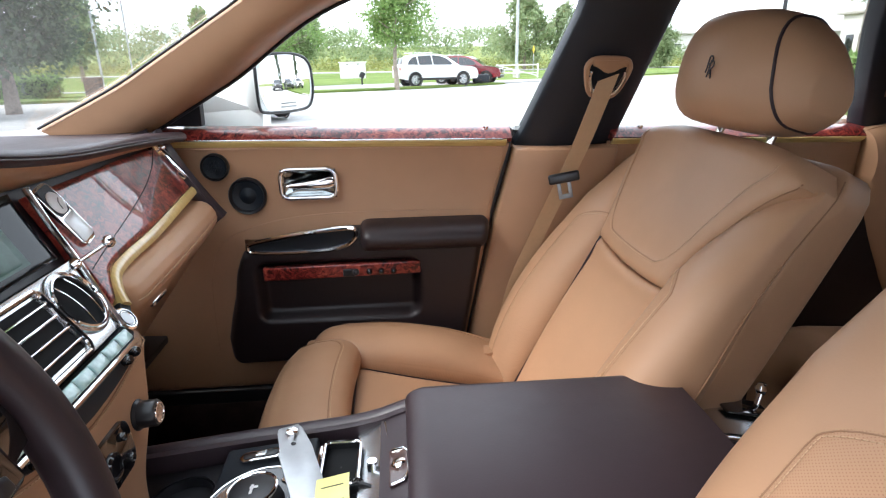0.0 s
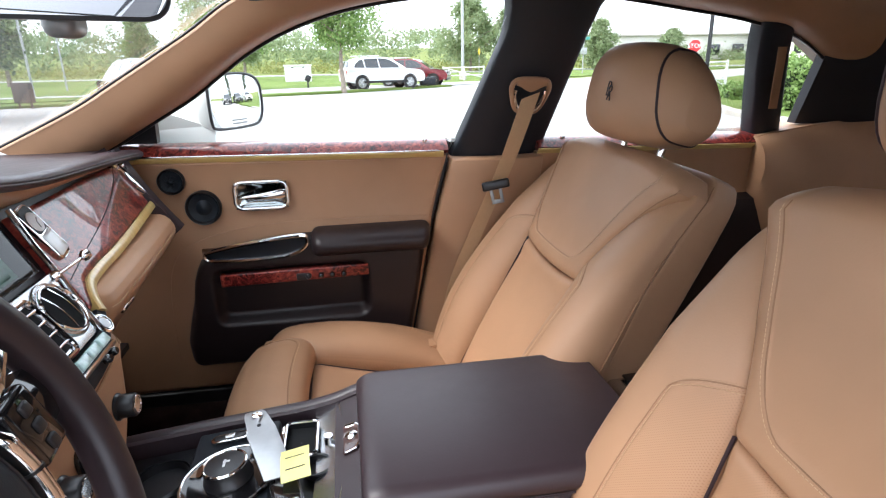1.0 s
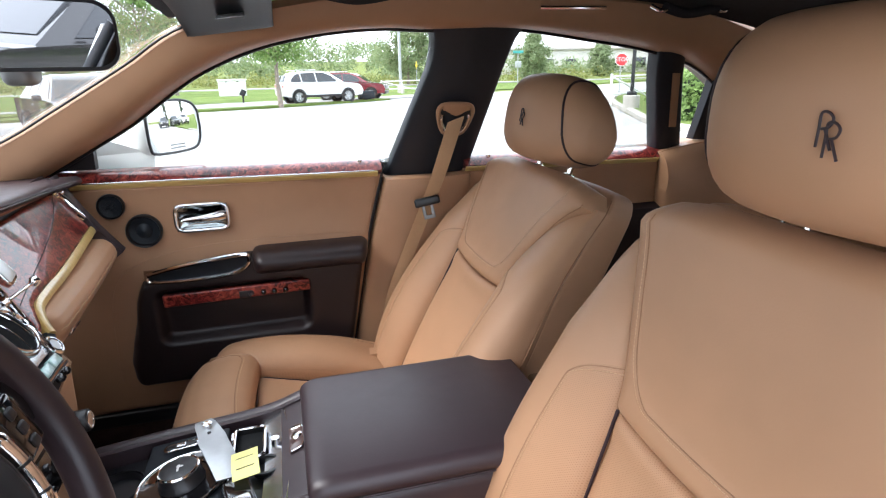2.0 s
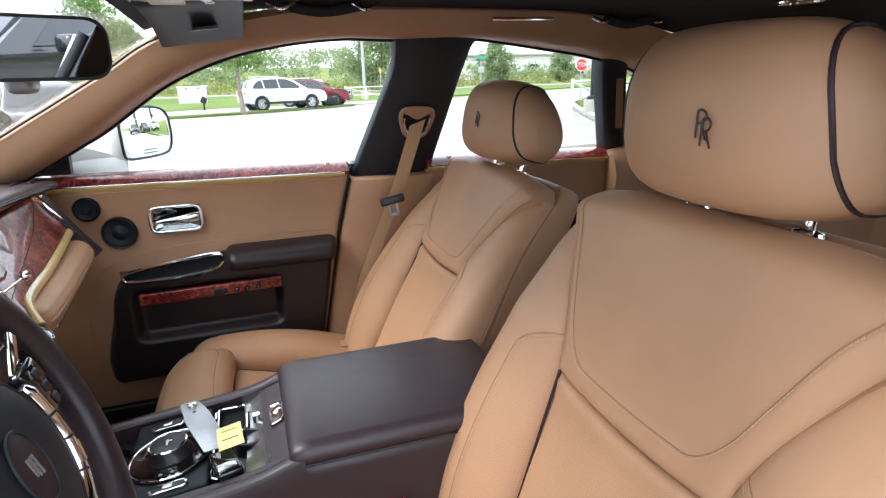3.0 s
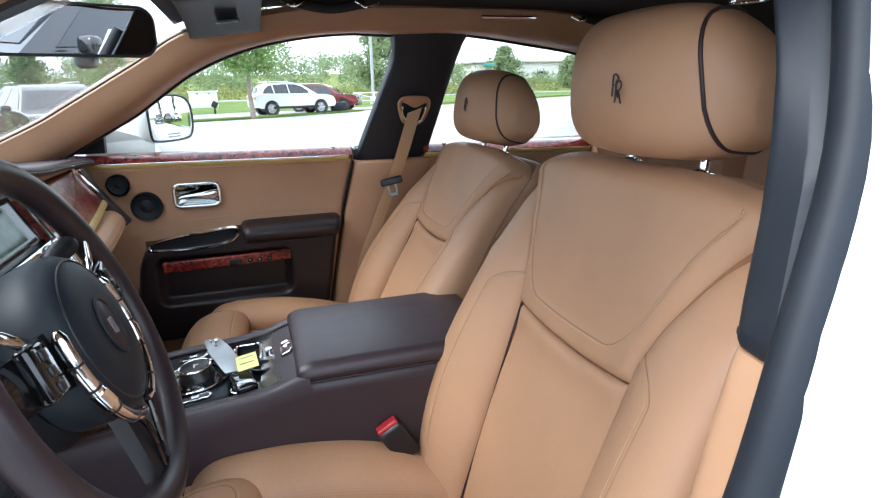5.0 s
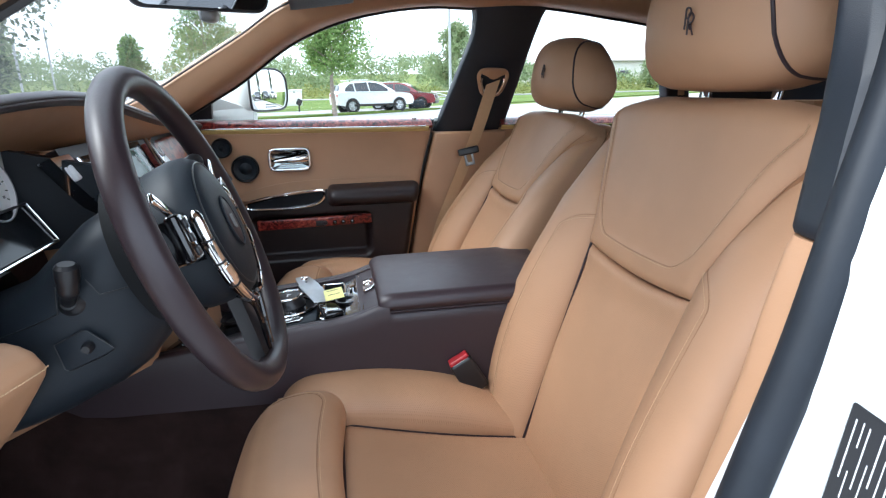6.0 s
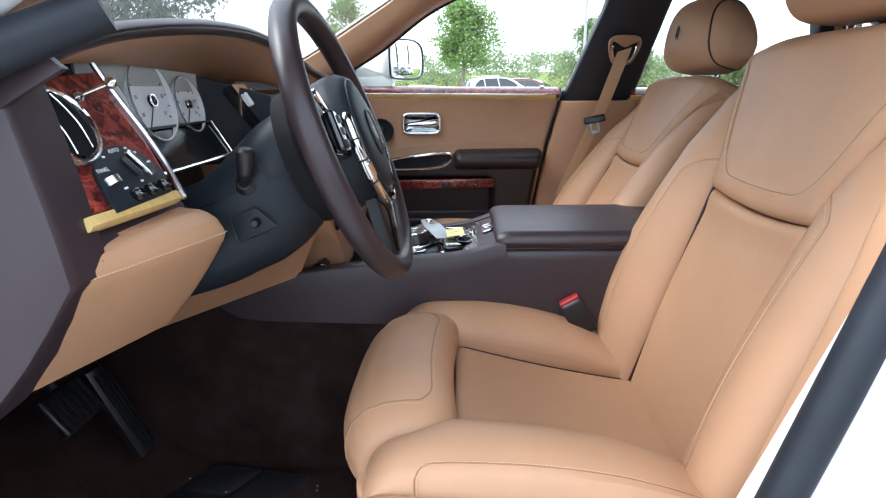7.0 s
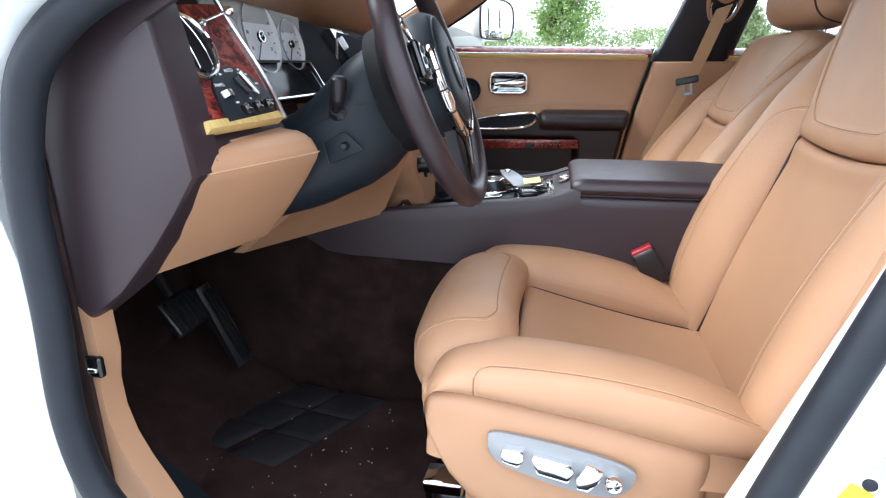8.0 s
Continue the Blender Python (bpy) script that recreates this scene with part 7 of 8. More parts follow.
rs = thing("rear_bench", (1.25, 0, .3), "tan leather rear bench wrapping round to the doors", "car seat")
plan = smooth_line([(1.005, .735, 0), (1.10, .722, 0), (1.25, .700, 0), (1.36, .62, 0), (1.41, .45, 0), (1.43, .2, 0), (1.43, 0, 0), (1.43, -.2, 0), (1.41, -.45, 0), (1.36, -.62, 0), (1.25, -.700, 0), (1.10, -.722, 0), (1.005, -.735, 0)], 6)
np_ = len(plan) - 1


def wrap(u, v, w):
    p = plan[min(np_, int(round(u * np_)))]
    low = .50 + .37 * max(0, 1 - 7 * u, 1 - 7 * (1 - u))
    z = low + (1.02 - low + .05 * min(1, u * 5, (1 - u) * 5)) * v
    inward = Vector((1.0, 0, 0)) - Vector((p.x, p.y, 0))
    inward = inward.normalized() if inward.length > .05 else Vector((0, -1, 0))
    a = .05 * math.sin(math.pi * min(1, v * 1.02)) ** .5
    return Vector((p.x, p.y, z)) + inward * (a if w == 0 else -.12) + Vector((.20 * v * (1 if .3 < u < .7 else 0) * .4, 0, 0))


part("wraparound_back", slab(wrap, even(np_), dense(16)), TAN, rs, "curved tan leather rear backrest")
for sg in (1, -1):
    part("cushion", slab(lambda u, v, w: Vector((.78 + .55 * u, sg * (.06 + .63 * v), .46 + .13 * pillow(u, v, .16, .12) * (1 - w) - .04 * u)), dense(18), dense(18)), TAN, rs, "tan leather rear cushion")
    part("cushion_front", slab(lambda u, v, w: Vector((.79 + .02 * w, sg * (.06 + .63 * u), .30 + .18 * v)), even(4), even(4)), TAN, rs)
    part("headrest", slab(lambda u, v, w: Vector((1.43 + .10 * w - .03 * pillow(u, v, .3, .3) * (1 - 2 * w), sg * (.27 + .27 * u), 1.06 + .15 * v)), dense(10), dense(10)), TAN, rs)
part("folding_armrest", slab(lambda u, v, w: Vector((1.36 + .02 * w, -.12 + .24 * u, .60 + .42 * v)), dense(6), dense(6)), TAN, rs)
part("parcel_shelf", slab(lambda u, v, w: Vector((1.46 + .5 * u, -.70 + 1.40 * v, 1.05 - .03 * w)), even(3), even(3)), LINING, car)
part("rear_wall", slab(lambda u, v, w: Vector((1.60 + .04 * w, -.74 + 1.48 * u, .25 + .78 * v)), even(2), even(2)), LINING, car)
bl = part("rear_screen", slab(lambda u, v, w: Vector((1.95 - .60 * v + .004 * w, -.62 + 1.24 * u, 1.06 + .29 * v + .004 * w)), even(6), even(6)), GLASS, car)
bl.visible_shadow = False
part("rear_corner", slab(lambda u, v, w: Vector((1.30 + .5 * u, .72 - .12 * v + .03 * w, 1.03 + (.28 - .2 * u) * v)), even(4), even(4)), PILLAR, car)
part("rear_corner", slab(lambda u, v, w: Vector((1.30 + .5 * u, -.72 + .12 * v - .03 * w, 1.03 + (.28 - .2 * u) * v)), even(4), even(4)), PILLAR, car)
part("bonnet", slab(lambda u, v, w: Vector((-2.3 + 1.35 * u, -.75 + 1.5 * v, .92 + .10 * u + .03 * math.sin(math.pi * v) - .02 * w)), even(8), even(12)), PAINT, car, "white bonnet")

# ---------------------------------------------------------------- outside
CONCRETE = plain("pale_concrete", (0.35, 0.345, 0.335), 0.85, vary=0.14, scale=0.7, bump_scale=40, bump_strength=0.3, bump_dist=0.004)
KERB = plain("kerb_concrete", (0.40, 0.38, 0.34), 0.85, vary=0.15, scale=3, bump_scale=60, bump_strength=0.3, bump_dist=0.003)
CAR_WHITE = plain("white_car_paint", (0.78, 0.78, 0.77), 0.25, coat=1.0, vary=0.01)
CAR_RED = plain("dark_red_car_paint", (0.16, 0.012, 0.018), 0.25, coat=1.0, vary=0.03)
CAR_BLACK = plain("black_car_paint", (0.010, 0.011, 0.013), 0.2, coat=1.0, vary=0.03)
DARK_GLASS = plain("tinted_car_glass", (0.015, 0.02, 0.025), 0.05, coat=0.6)
TYRE = plain("tyre_rubber", (0.02, 0.02, 0.021), 0.8, bump_scale=200)
BARK = plain("tree_bark", (0.24, 0.20, 0.165), 0.9, vary=0.35, scale=14, bump_scale=30, bump_strength=0.8, bump_dist=0.02)
POLE = plain("galvanised_pole", (0.38, 0.39, 0.40), 0.5, 0.3)
SIGN_RED = plain("sign_red", (0.50, 0.02, 0.025), 0.4, vary=0.04)
BROWN_SIGN = plain("brown_box_paint", (0.06, 0.042, 0.035), 0.6)
WALL = plain("pale_wall", (0.62, 0.60, 0.55), 0.8, vary=0.08, scale=0.4)


def grass_mat(name, a, b):
    m, n, l, s = material(name)
    t = noise_node(n, l, 0.35, 6, 0.7)
    t2 = noise_node(n, l, 30.0, 3)
    add = n.new("ShaderNodeMath")
    add.operation, add.inputs[1].default_value = "MULTIPLY_ADD", 0.4
    l.new(t2.outputs[0], add.inputs[0])
    l.new(t.outputs[0], add.inputs[2])
    r = ramp(n, l, add.outputs[0], [(0.45, a), (0.9, b)])
    l.new(r.outputs[0], s.inputs["Base Color"])
    s.inputs["Roughness"].default_value, s.inputs["Specular IOR Level"].default_value = 0.9, 0.1
    bump(n, l, t2.outputs[0], s, 1.0, 0.05)
    return m


GRASS = grass_mat("mown_grass", (0.085, 0.135, 0.030), (0.19, 0.25, 0.075))
MEADOW = grass_mat("tall_meadow", (0.10, 0.135, 0.035), (0.22, 0.25, 0.085))


def leaf_mat(name, a, b):
    """Leaves that let some light through, each clump its own green."""
    m, n, l, s = material(name)
    g = n.new("ShaderNodeNewGeometry")
    r = ramp(n, l, g.outputs["Random Per Island"], [(0.0, a), (1.0, b)])
    l.new(r.outputs[0], s.inputs["Base Color"])
    s.inputs["Roughness"].default_value = 0.55
    tr, mix = n.new("ShaderNodeBsdfTranslucent"), n.new("ShaderNodeMixShader")
    l.new(r.outputs[0], tr.inputs[0])
    mix.inputs[0].default_value = 0.35
    l.new(s.outputs[0], mix.inputs[1])
    l.new(tr.outputs[0], mix.inputs[2])
    l.new(mix.outputs[0], n["Material Output"].inputs[0])
    return m


LEAF = leaf_mat("fresh_leaves", (0.12, 0.21, 0.05), (0.27, 0.39, 0.125))
LEAF_DARK = leaf_mat("dark_leaves", (0.05, 0.085, 0.045), (0.12, 0.165, 0.09))
# Paler, greyer green: the haze of distance is mixed into the leaf colour.
LEAF_FAR = leaf_mat("far_hazed_leaves", (0.16, 0.22, 0.10), (0.30, 0.36, 0.19))


def sheet(name, pts, z, mat, label, category, thick=0.02):
    return solo(name, prism(pts, thick, Matrix.Translation((0, 0, z - thick))), mat, label, category, "structure", smooth=0)


def rise(x, y):
    """The land lifts gently behind the far lane."""
    return max(0, (y - 62) / 60) ** 1.2 * 1.6 + (0.35 * noise.noise(Vector((x * 0.05, y * 0.05, 2))) if y > 60 else 0)


ground = solo("ground", slab(lambda u, v, w: Vector((-700 + 1400 * u, -500 + 1400 * v, -0.035 + min(6, rise(-700 + 1400 * u, -500 + 1400 * v)) - 0.5 * w)), even(70), even(140)), MEADOW, "wide green meadow reaching the horizon", "ground", "structure")
sheet("road", [(-70, -40), (70, -40), (70, 6), (14, 6.6), (8.4, 7.6), (7.7, 9.2), (8.2, 11.4), (9.6, 14.4), (11.6, 18.6), (14.2, 22.5), (22, 30), (46, 48), (46, 56), (16, 36), (8.5, 30.6), (5.6, 29.0), (5.0, 27.8), (2.2, 25.6), (0, 24.2), (-3.2, 22.9), (-7, 21.5), (-12, 19.6), (-70, 13)], 0.0, CONCRETE, "pale concrete road and parking lot", "road")
sheet("lawn", [(5.2, 27.8), (2.2, 25.62), (0, 24.22), (-3.2, 22.92), (-7, 21.52), (-12, 19.62), (-70, 13.0), (-70, 15.4), (-12, 21.2), (-7, 23.0), (-3.2, 24.1), (-0.6, 24.9), (1.4, 26.2), (4.6, 28.2)], 0.085, GRASS, "narrow strip of mown grass beside the road", "grass", 0.10)
sheet("driveway", [(-5.5, 23.45), (-3.2, 24.15), (-0.6, 24.95), (1.4, 26.25), (4.6, 28.25), (5.6, 29.05), (9, 31.2), (8.2, 33.2), (3.6, 31.0), (0, 30.2), (-2.4, 29.6), (-4.4, 28.2), (-7.5, 25.2)], 0.045, CONCRETE, "pale concrete driveway with parked cars", "driveway", 0.05)
sheet("lawn", [(-60, 17.6), (-12, 23.4), (-7.5, 25.2), (-4.4, 28.2), (-2.4, 29.6), (0, 30.2), (3.6, 31), (8.2, 33.2), (14, 37), (44, 57), (-70, 57)], 0.035, GRASS, "mown green lawn", "grass", 0.06)
sheet("lane", [(-90, 56), (60, 61), (60, 64.5), (-90, 60)], 0.06, CONCRETE, "far pale lane across the meadow", "road", 0.08)
sheet("path", [(-70, 24), (-16, 25.6), (-9, 26.6), (-9, 27.8), (-16, 26.9), (-70, 25.4)], 0.055, CONCRETE, "narrow pale path", "path", 0.05)
lawn_e = [(8.52, 7.7), (7.85, 9.2), (8.34, 11.35), (9.74, 14.3), (11.75, 18.5), (14.35, 22.4), (22.1, 29.9), (46, 47.9), (70, 47.9), (70, 6.2), (14, 6.75)]
sheet("lawn", lawn_e, 0.12, GRASS, "mown green corner lawn behind a kerb", "grass", 0.13)
kl = smooth_line([(x, y, 0) for x, y in lawn_e[7::-1] + [lawn_e[10]]], 5)
solo("kerb", loft([[(p.x + nx * a, p.y + ny * a, z) for a, z in ((-.09, -.02), (-.09, .10), (-.06, .125), (.09, .127), (.10, -.02))] for p, (nx, ny) in
     [(p, (lambda d: (-d.y, d.x))((kl[min(i + 1, len(kl) - 1)] - kl[max(i - 1, 0)]).normalized())) for i, p in enumerate(kl)]]), KERB, "pale concrete kerb round the lawn corner", "kerb", "structure")


def leaves(centres, per, spread, size, seed):
    """Many small folded leaves scattered about clump centres, as one mesh."""
    rng = np.random.default_rng(seed)
    c = np.repeat(np.array(centres, float), per, axis=0)
    k = len(c)
    p = c + rng.normal(0, 1, (k, 3)) * spread
    a = rng.normal(0, 1, (k, 3))
    a /= np.linalg.norm(a, axis=1)[:, None]
    b = np.cross(a, rng.normal(0, 1, (k, 3)))
    b /= np.linalg.norm(b, axis=1)[:, None]
    s = size * rng.uniform(0.6, 1.4, (k, 1))
    v = np.stack([p - a * s, p + b * s * 0.5, p + a * s, p - b * s * 0.5], 1).reshape(-1, 3)
    me = bpy.data.meshes.new("leaves")
    me.from_pydata(v.tolist(), [], [tuple(range(4 * i, 4 * i + 4)) for i in range(k)])
    return me


def tree(x, y, h, crown_low, r, seed, mat, clumps=90, per=60, size=0.09, label="young leafy green tree"):
    rng = random.Random(seed)
    t = thing("tree", (x, y, 0), label, "tree", "trees")
    lean = Vector((rng.uniform(-.02, .02), rng.uniform(-.02, .02), 1))
    base = Vector((x, y, -0.05))
    tr = 0.020 * h + 0.02
    bms = [tube([base + lean * (h * 0.93 * k / 8) + Vector((rng.uniform(-.03, .03), rng.uniform(-.03, .03), 0)) * (k > 0) for k in range(9)], [tr * (1.25 if k == 0 else 1 - 0.1 * k) for k in range(9)], 8)]
    centres = []
    for k in range(14):
        z = crown_low + (h - crown_low) * (k + .5) / 14
        a = rng.uniform(0, 6.28)
        w = r * math.sin(math.pi * min(1, 0.18 + 0.80 * (z - crown_low) / (h - crown_low))) ** 0.7
        end = Vector((x + math.cos(a) * w * .8, y + math.sin(a) * w * .8, z + 0.25 * w))
        bms.append(tube([base + lean * (z * .92), (base + lean * z).lerp(end, .5), end], [tr * .35, tr * .22, tr * .08], 5))
    part("trunk", join(*bms), BARK, t)
    while len(centres) < clumps:
        q = rng.random() ** 0.85
        z = crown_low + (h - crown_low) * q
        w = r * max(0.12, math.sin(math.pi * (0.14 + 0.82 * q))) * (0.75 + 0.35 * noise.noise(Vector((3 * q, seed, 1))))
        a, d = rng.uniform(0, 6.28), w * math.sqrt(rng.uniform(0.12, 1))
        d *= 0.85 + 0.3 * math.sin(3 * a + seed)
        centres.append((x + math.cos(a) * d, y + math.sin(a) * d, z))
    me = leaves(centres, per, r * 0.07 + 0.05, size, seed)
    me.materials.append(mat)
    part("crown", me, mat, t)
    return t


tree(0.03, 24.3, 4.3, 1.85, 1.95, 3, LEAF, 105, 75, 0.075, "young leafy tree on the grass strip")
tree(-9.9, 15.6, 7.2, 1.15, 3.4, 5, LEAF_DARK, 330, 90, 0.085, "large dark-leaved tree near the path")
tree(-5.6, 28.6, 5.0, 1.5, 2.6, 7, LEAF, 90, 70, 0.08, "slender tree with open crown")
tree(-9.6, 31, 3.6, 1.4, 1.0, 8, LEAF, 70, 60, 0.09, "small round-topped tree on the lawn")
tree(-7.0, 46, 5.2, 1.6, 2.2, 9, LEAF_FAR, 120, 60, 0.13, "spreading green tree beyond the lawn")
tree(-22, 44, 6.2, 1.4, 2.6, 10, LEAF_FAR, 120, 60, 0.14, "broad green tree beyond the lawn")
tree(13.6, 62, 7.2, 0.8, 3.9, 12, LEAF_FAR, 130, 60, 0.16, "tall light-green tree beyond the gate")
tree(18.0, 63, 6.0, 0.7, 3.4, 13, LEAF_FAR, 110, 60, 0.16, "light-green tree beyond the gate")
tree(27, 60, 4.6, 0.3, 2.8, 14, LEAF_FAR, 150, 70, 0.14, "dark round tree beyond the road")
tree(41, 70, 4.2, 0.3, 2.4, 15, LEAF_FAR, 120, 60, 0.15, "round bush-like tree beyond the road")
tree(15.5, 18.6, 7.0, 2.9, 2.0, 16, LEAF, 110, 60, 0.09, "leafy tree over the corner lawn")
tree(24.5, 27, 3.6, 0.7, 1.8, 17, LEAF, 110, 60, 0.09, "small leafy tree behind the hedge")

# the wood along the horizon
rng = random.Random(21)
cs = []
for k in range(1500):
    x = -150 + 300 * rng.random()
    dpt = rng.random()
    y = 78 + 30 * dpt + 0.05 * abs(x) + 0.0009 * x * x
    top = 3.1 + 1.9 * noise.noise(Vector((x * 0.06, 0, 5))) + 1.3 * noise.noise(Vector((x * 0.23, 1, 5))) + 2.4 * dpt
    if x > 24:
        top *= max(0.28, 1 - (x - 24) / 40)
    z = rise(x, y) + max(0.3, top) * rng.random() ** 0.6
    cs.append((x, y, z))
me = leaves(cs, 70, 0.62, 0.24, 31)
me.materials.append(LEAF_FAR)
tagged(new("far_wood", me), "green belt of trees along the horizon, haze in its leaf colour", "woods", "", "stuff")
cs = [(rng.uniform(-80, 40), rng.uniform(63, 76), 0) for _ in range(900)]
me = leaves([(x, y, rise(x, y) + 0.35) for x, y, z in cs], 16, 0.4, 0.16, 32)
me.materials.append(leaf_mat("tall_weeds", (0.13, 0.16, 0.04), (0.30, 0.30, 0.09)))
tagged(new("meadow_weeds", me), "tall yellowish weeds in the meadow", "weeds", "", "stuff")


def hedge(x0, y0, x1, y1, w, h, seed, mat, name="hedge", label="clipped green box hedge", dens=240, size=0.05):
    rng = random.Random(seed)
    L = math.hypot(x1 - x0, y1 - y0)
    cs = []
    for k in range(int(dens * L * (w + h))):
        s, a = rng.random(), rng.uniform(0, math.pi)
        px_, pz = math.cos(a), math.sin(a)
        m = max(abs(px_), abs(pz)) ** 0.9
        off, z = w / 2 * px_ / m * rng.uniform(.8, 1), h * pz / m * rng.uniform(.75, 1)
        cs.append((x0 + (x1 - x0) * s - (y1 - y0) / L * off, y0 + (y1 - y0) * s + (x1 - x0) / L * off, 0.1 + z))
    g = thing(name, (x0, y0, 0), label, "hedge", "hedges")
    me = leaves(cs, 9, 0.06, size, seed)
    me.materials.append(mat)
    part("foliage", me, mat, g)
    ux, uy = (x1 - x0) / L, (y1 - y0) / L
    core = rbox((L * .97, w * .8, h * .88), Matrix.Translation(((x0 + x1) / 2, (y0 + y1) / 2, .1 + h * .44)) @ Matrix.Rotation(math.atan2(uy, ux), 4, "Z"), .15, 3)
    part("inner_twigs", core, plain("hedge_inside", (0.02, 0.035, 0.012), 0.9), g)
    return g


hedge(8.7, 10.9, 12.6, 8.1, 1.3, 1.02, 41, LEAF)
hedge(9.9, 13.6, 12.4, 12.6, 0.9, .35, 42, LEAF, "low_shrub", "low green shrubs beside the kerb")
hedge(-14.6, 21.5, -12.2, 22.3, 1.0, .7, 43, LEAF, "low_shrub", "low green shrubs beside the path")
hedge(-9.0, 23.7, -6.8, 24.6, .8, .55, 44, LEAF, "low_shrub", "low green shrubs beside the path")
hedge(-10.4, 13.3, -9.4, 13.9, 1.2, 1.1, 45, LEAF, "round_shrub", "rounded green shrub under the tree")


# ---------------------------------------------------------------- vehicles
def vehicle(x, y, yaw, paint, label, tall=1.0, size=1.0):
    """A five-door sport utility car: body, glass, wheels, lamps, bumpers."""
    g = thing("parked_car", (x, y, 0), label, "car", "parked cars")
    M = Matrix.Translation((x, y, 0.045)) @ Matrix.Rotation(yaw, 4, "Z") @ Matrix.Diagonal((size, size, size * tall, 1))
    low = [(2.34, .58), (2.28, .40), (1.85, .35), (-1.85, .35), (-2.20, .42), (-2.24, .64), (-2.22, .95)]
    rings = []
    prof = [(p[0], p[1]) for p in smooth_line([(a, 0, b) for a, b in ((-2.22, .95), (-2.18, 1.02), (-1.6, 1.06), (1.0, 1.04), (1.9, .98), (2.22, .86), (2.34, .62))], 4) for p in [(p.x, p.z)]]
    for yy, k in ((-.90, .94), (-.935, .985), (-.945, 1), (-.90, 1.0), (0, 1.015), (.90, 1.0), (.945, 1), (.935, .985), (.90, .94)):
        outline = prof + low[:-1]
        rings.append([M @ Vector((a * (1 - .012 * (abs(yy) < .9)), yy, .62 + (b - .62) * k)) for a, b in outline])
    body = part("body", loft(rings), paint, g)
    cab = []
    for yy, k in ((-.84, 0), (-.66, .97), (-.60, 1), (0, 1.03), (.60, 1), (.66, .97), (.84, 0)):
        cab.append((yy, k))
    top = [(-2.18, 1.02), (-1.93, 1.34), (-1.62, 1.53), (-1.2, 1.62), (-.6, 1.65), (.0, 1.63), (.35, 1.56), (.62, 1.43), (1.25, 1.03)]
    rr_ = [[M @ Vector((a, s * (.86 - .30 * (b - 1.02) / .63), b)) for a, b in top] for s in (-1, 1)]
    bm = bmesh.new()
    L_, R_ = [[bm.verts.new(p) for p in r] for r in rr_]
    for i in range(len(top) - 1):
        bm.faces.new((L_[i], L_[i + 1], R_[i + 1], R_[i]))
    bm.faces.new(L_)
    bm.faces.new(R_[::-1])
    bm.faces.new((L_[0], R_[0], R_[-1], L_[-1]))
    part("cabin", bm, paint, g, smooth=25)

    def glasspane(pts, s, off=.012):
        q = [M @ Vector((a, s * (.86 - .30 * (b - 1.02) / .63 + off), b)) for a, b in pts]
        r2 = [M @ Vector((a, s * (.86 - .30 * (b - 1.02) / .63 - .02), b)) for a, b in pts]
        return loft([q, r2])
    for s in (-1, 1):
        for pts in ([(-1.80, 1.12), (-1.70, 1.30), (-1.48, 1.47), (-1.26, 1.52), (-1.20, 1.10)], [(-1.14, 1.10), (-1.18, 1.53), (-.42, 1.56), (-.36, 1.09)], [(-.30, 1.09), (-.35, 1.56), (.10, 1.54), (.48, 1.40), (.92, 1.08)]):
            part("side_window", glasspane(pts, s), DARK_GLASS, g, smooth=0)
        part("door_mirror", rbox((.12, .16, .14), M @ Matrix.Translation((.78, s * 1.0, 1.10)), .04), paint, g)
        part("door_handle", rbox((.18, .03, .03), M @ Matrix.Translation((-.05, s * .955, .93)), .01), CHROME, g)
        part("headlamp", rbox((.30, .30, .13), M @ Matrix.Translation((2.12, s * .68, .80)), .04), GLASS_LAMP, g)
        part("tail_lamp", rbox((.16, .30, .16), M @ Matrix.Translation((-2.15, s * .72, .90)), .04), RED, g)
        part("sill_trim", rbox((2.6, .05, .12), M @ Matrix.Translation((0, s * .93, .39)), .02), BLACK, g)
        for wx in (-1.40, 1.42):
            wm = M @ Matrix.Translation((wx, s * .86, .355)) @ Matrix.Rotation(radians(-90 * s), 4, "X")
            w = part("wheel", lathe([(.20, -.10), (.34, -.10), (.36, -.07), (.36, .07), (.34, .10), (.25, .10), (.235, .07)], 30, wm), TYRE, g)
            rim = part("rim", lathe([(0, .05), (.05, .075), (.06, .06), (.22, .05), (.245, .095), (.25, .05), (.24, .0), (0, .0)], 24, wm), SILVER, w)
            for k in range(5):
                part("spoke", rbox((.19, .060, .02), wm @ Matrix.Rotation(2 * math.pi * k / 5, 4, "Z") @ Matrix.Translation((.13, 0, .072)), .008, 1), SATIN, rim)
            part("wheel_arch", lathe([(.36, .085), (.40, .10), (.41, .085)], 30, wm), BLACK, g)
    part("windscreen", loft([[M @ Vector((a, b, c)) for a, b, c in ((.57, -.62, 1.475), (.57, .62, 1.475), (1.13, .76, 1.09), (1.13, -.76, 1.09))], [M @ Vector((a + .02, b, c + .012)) for a, b, c in ((.57, -.62, 1.475), (.57, .62, 1.475), (1.13, .76, 1.09), (1.13, -.76, 1.09))]]), DARK_GLASS, g, smooth=0)
    part("rear_window", rbox((.03, 1.15, .32), M @ Matrix.Translation((-2.055, 0, 1.28)) @ Matrix.Rotation(radians(17), 4, "Y"), .01), DARK_GLASS, g)
    gr = part("grille", rbox((.06, .95, .28), M @ Matrix.Translation((2.30, 0, .70)), .03), BLACK, g)
    for k in range(3):
        part("grille_bar", rbox((.03, .90, .02), M @ Matrix.Translation((2.335, 0, .63 + .07 * k)), .008, 1), CHROME, gr)
    part("bumper", rbox((.22, 1.7, .22), M @ Matrix.Translation((2.22, 0, .42)), .06), BLACK, g)
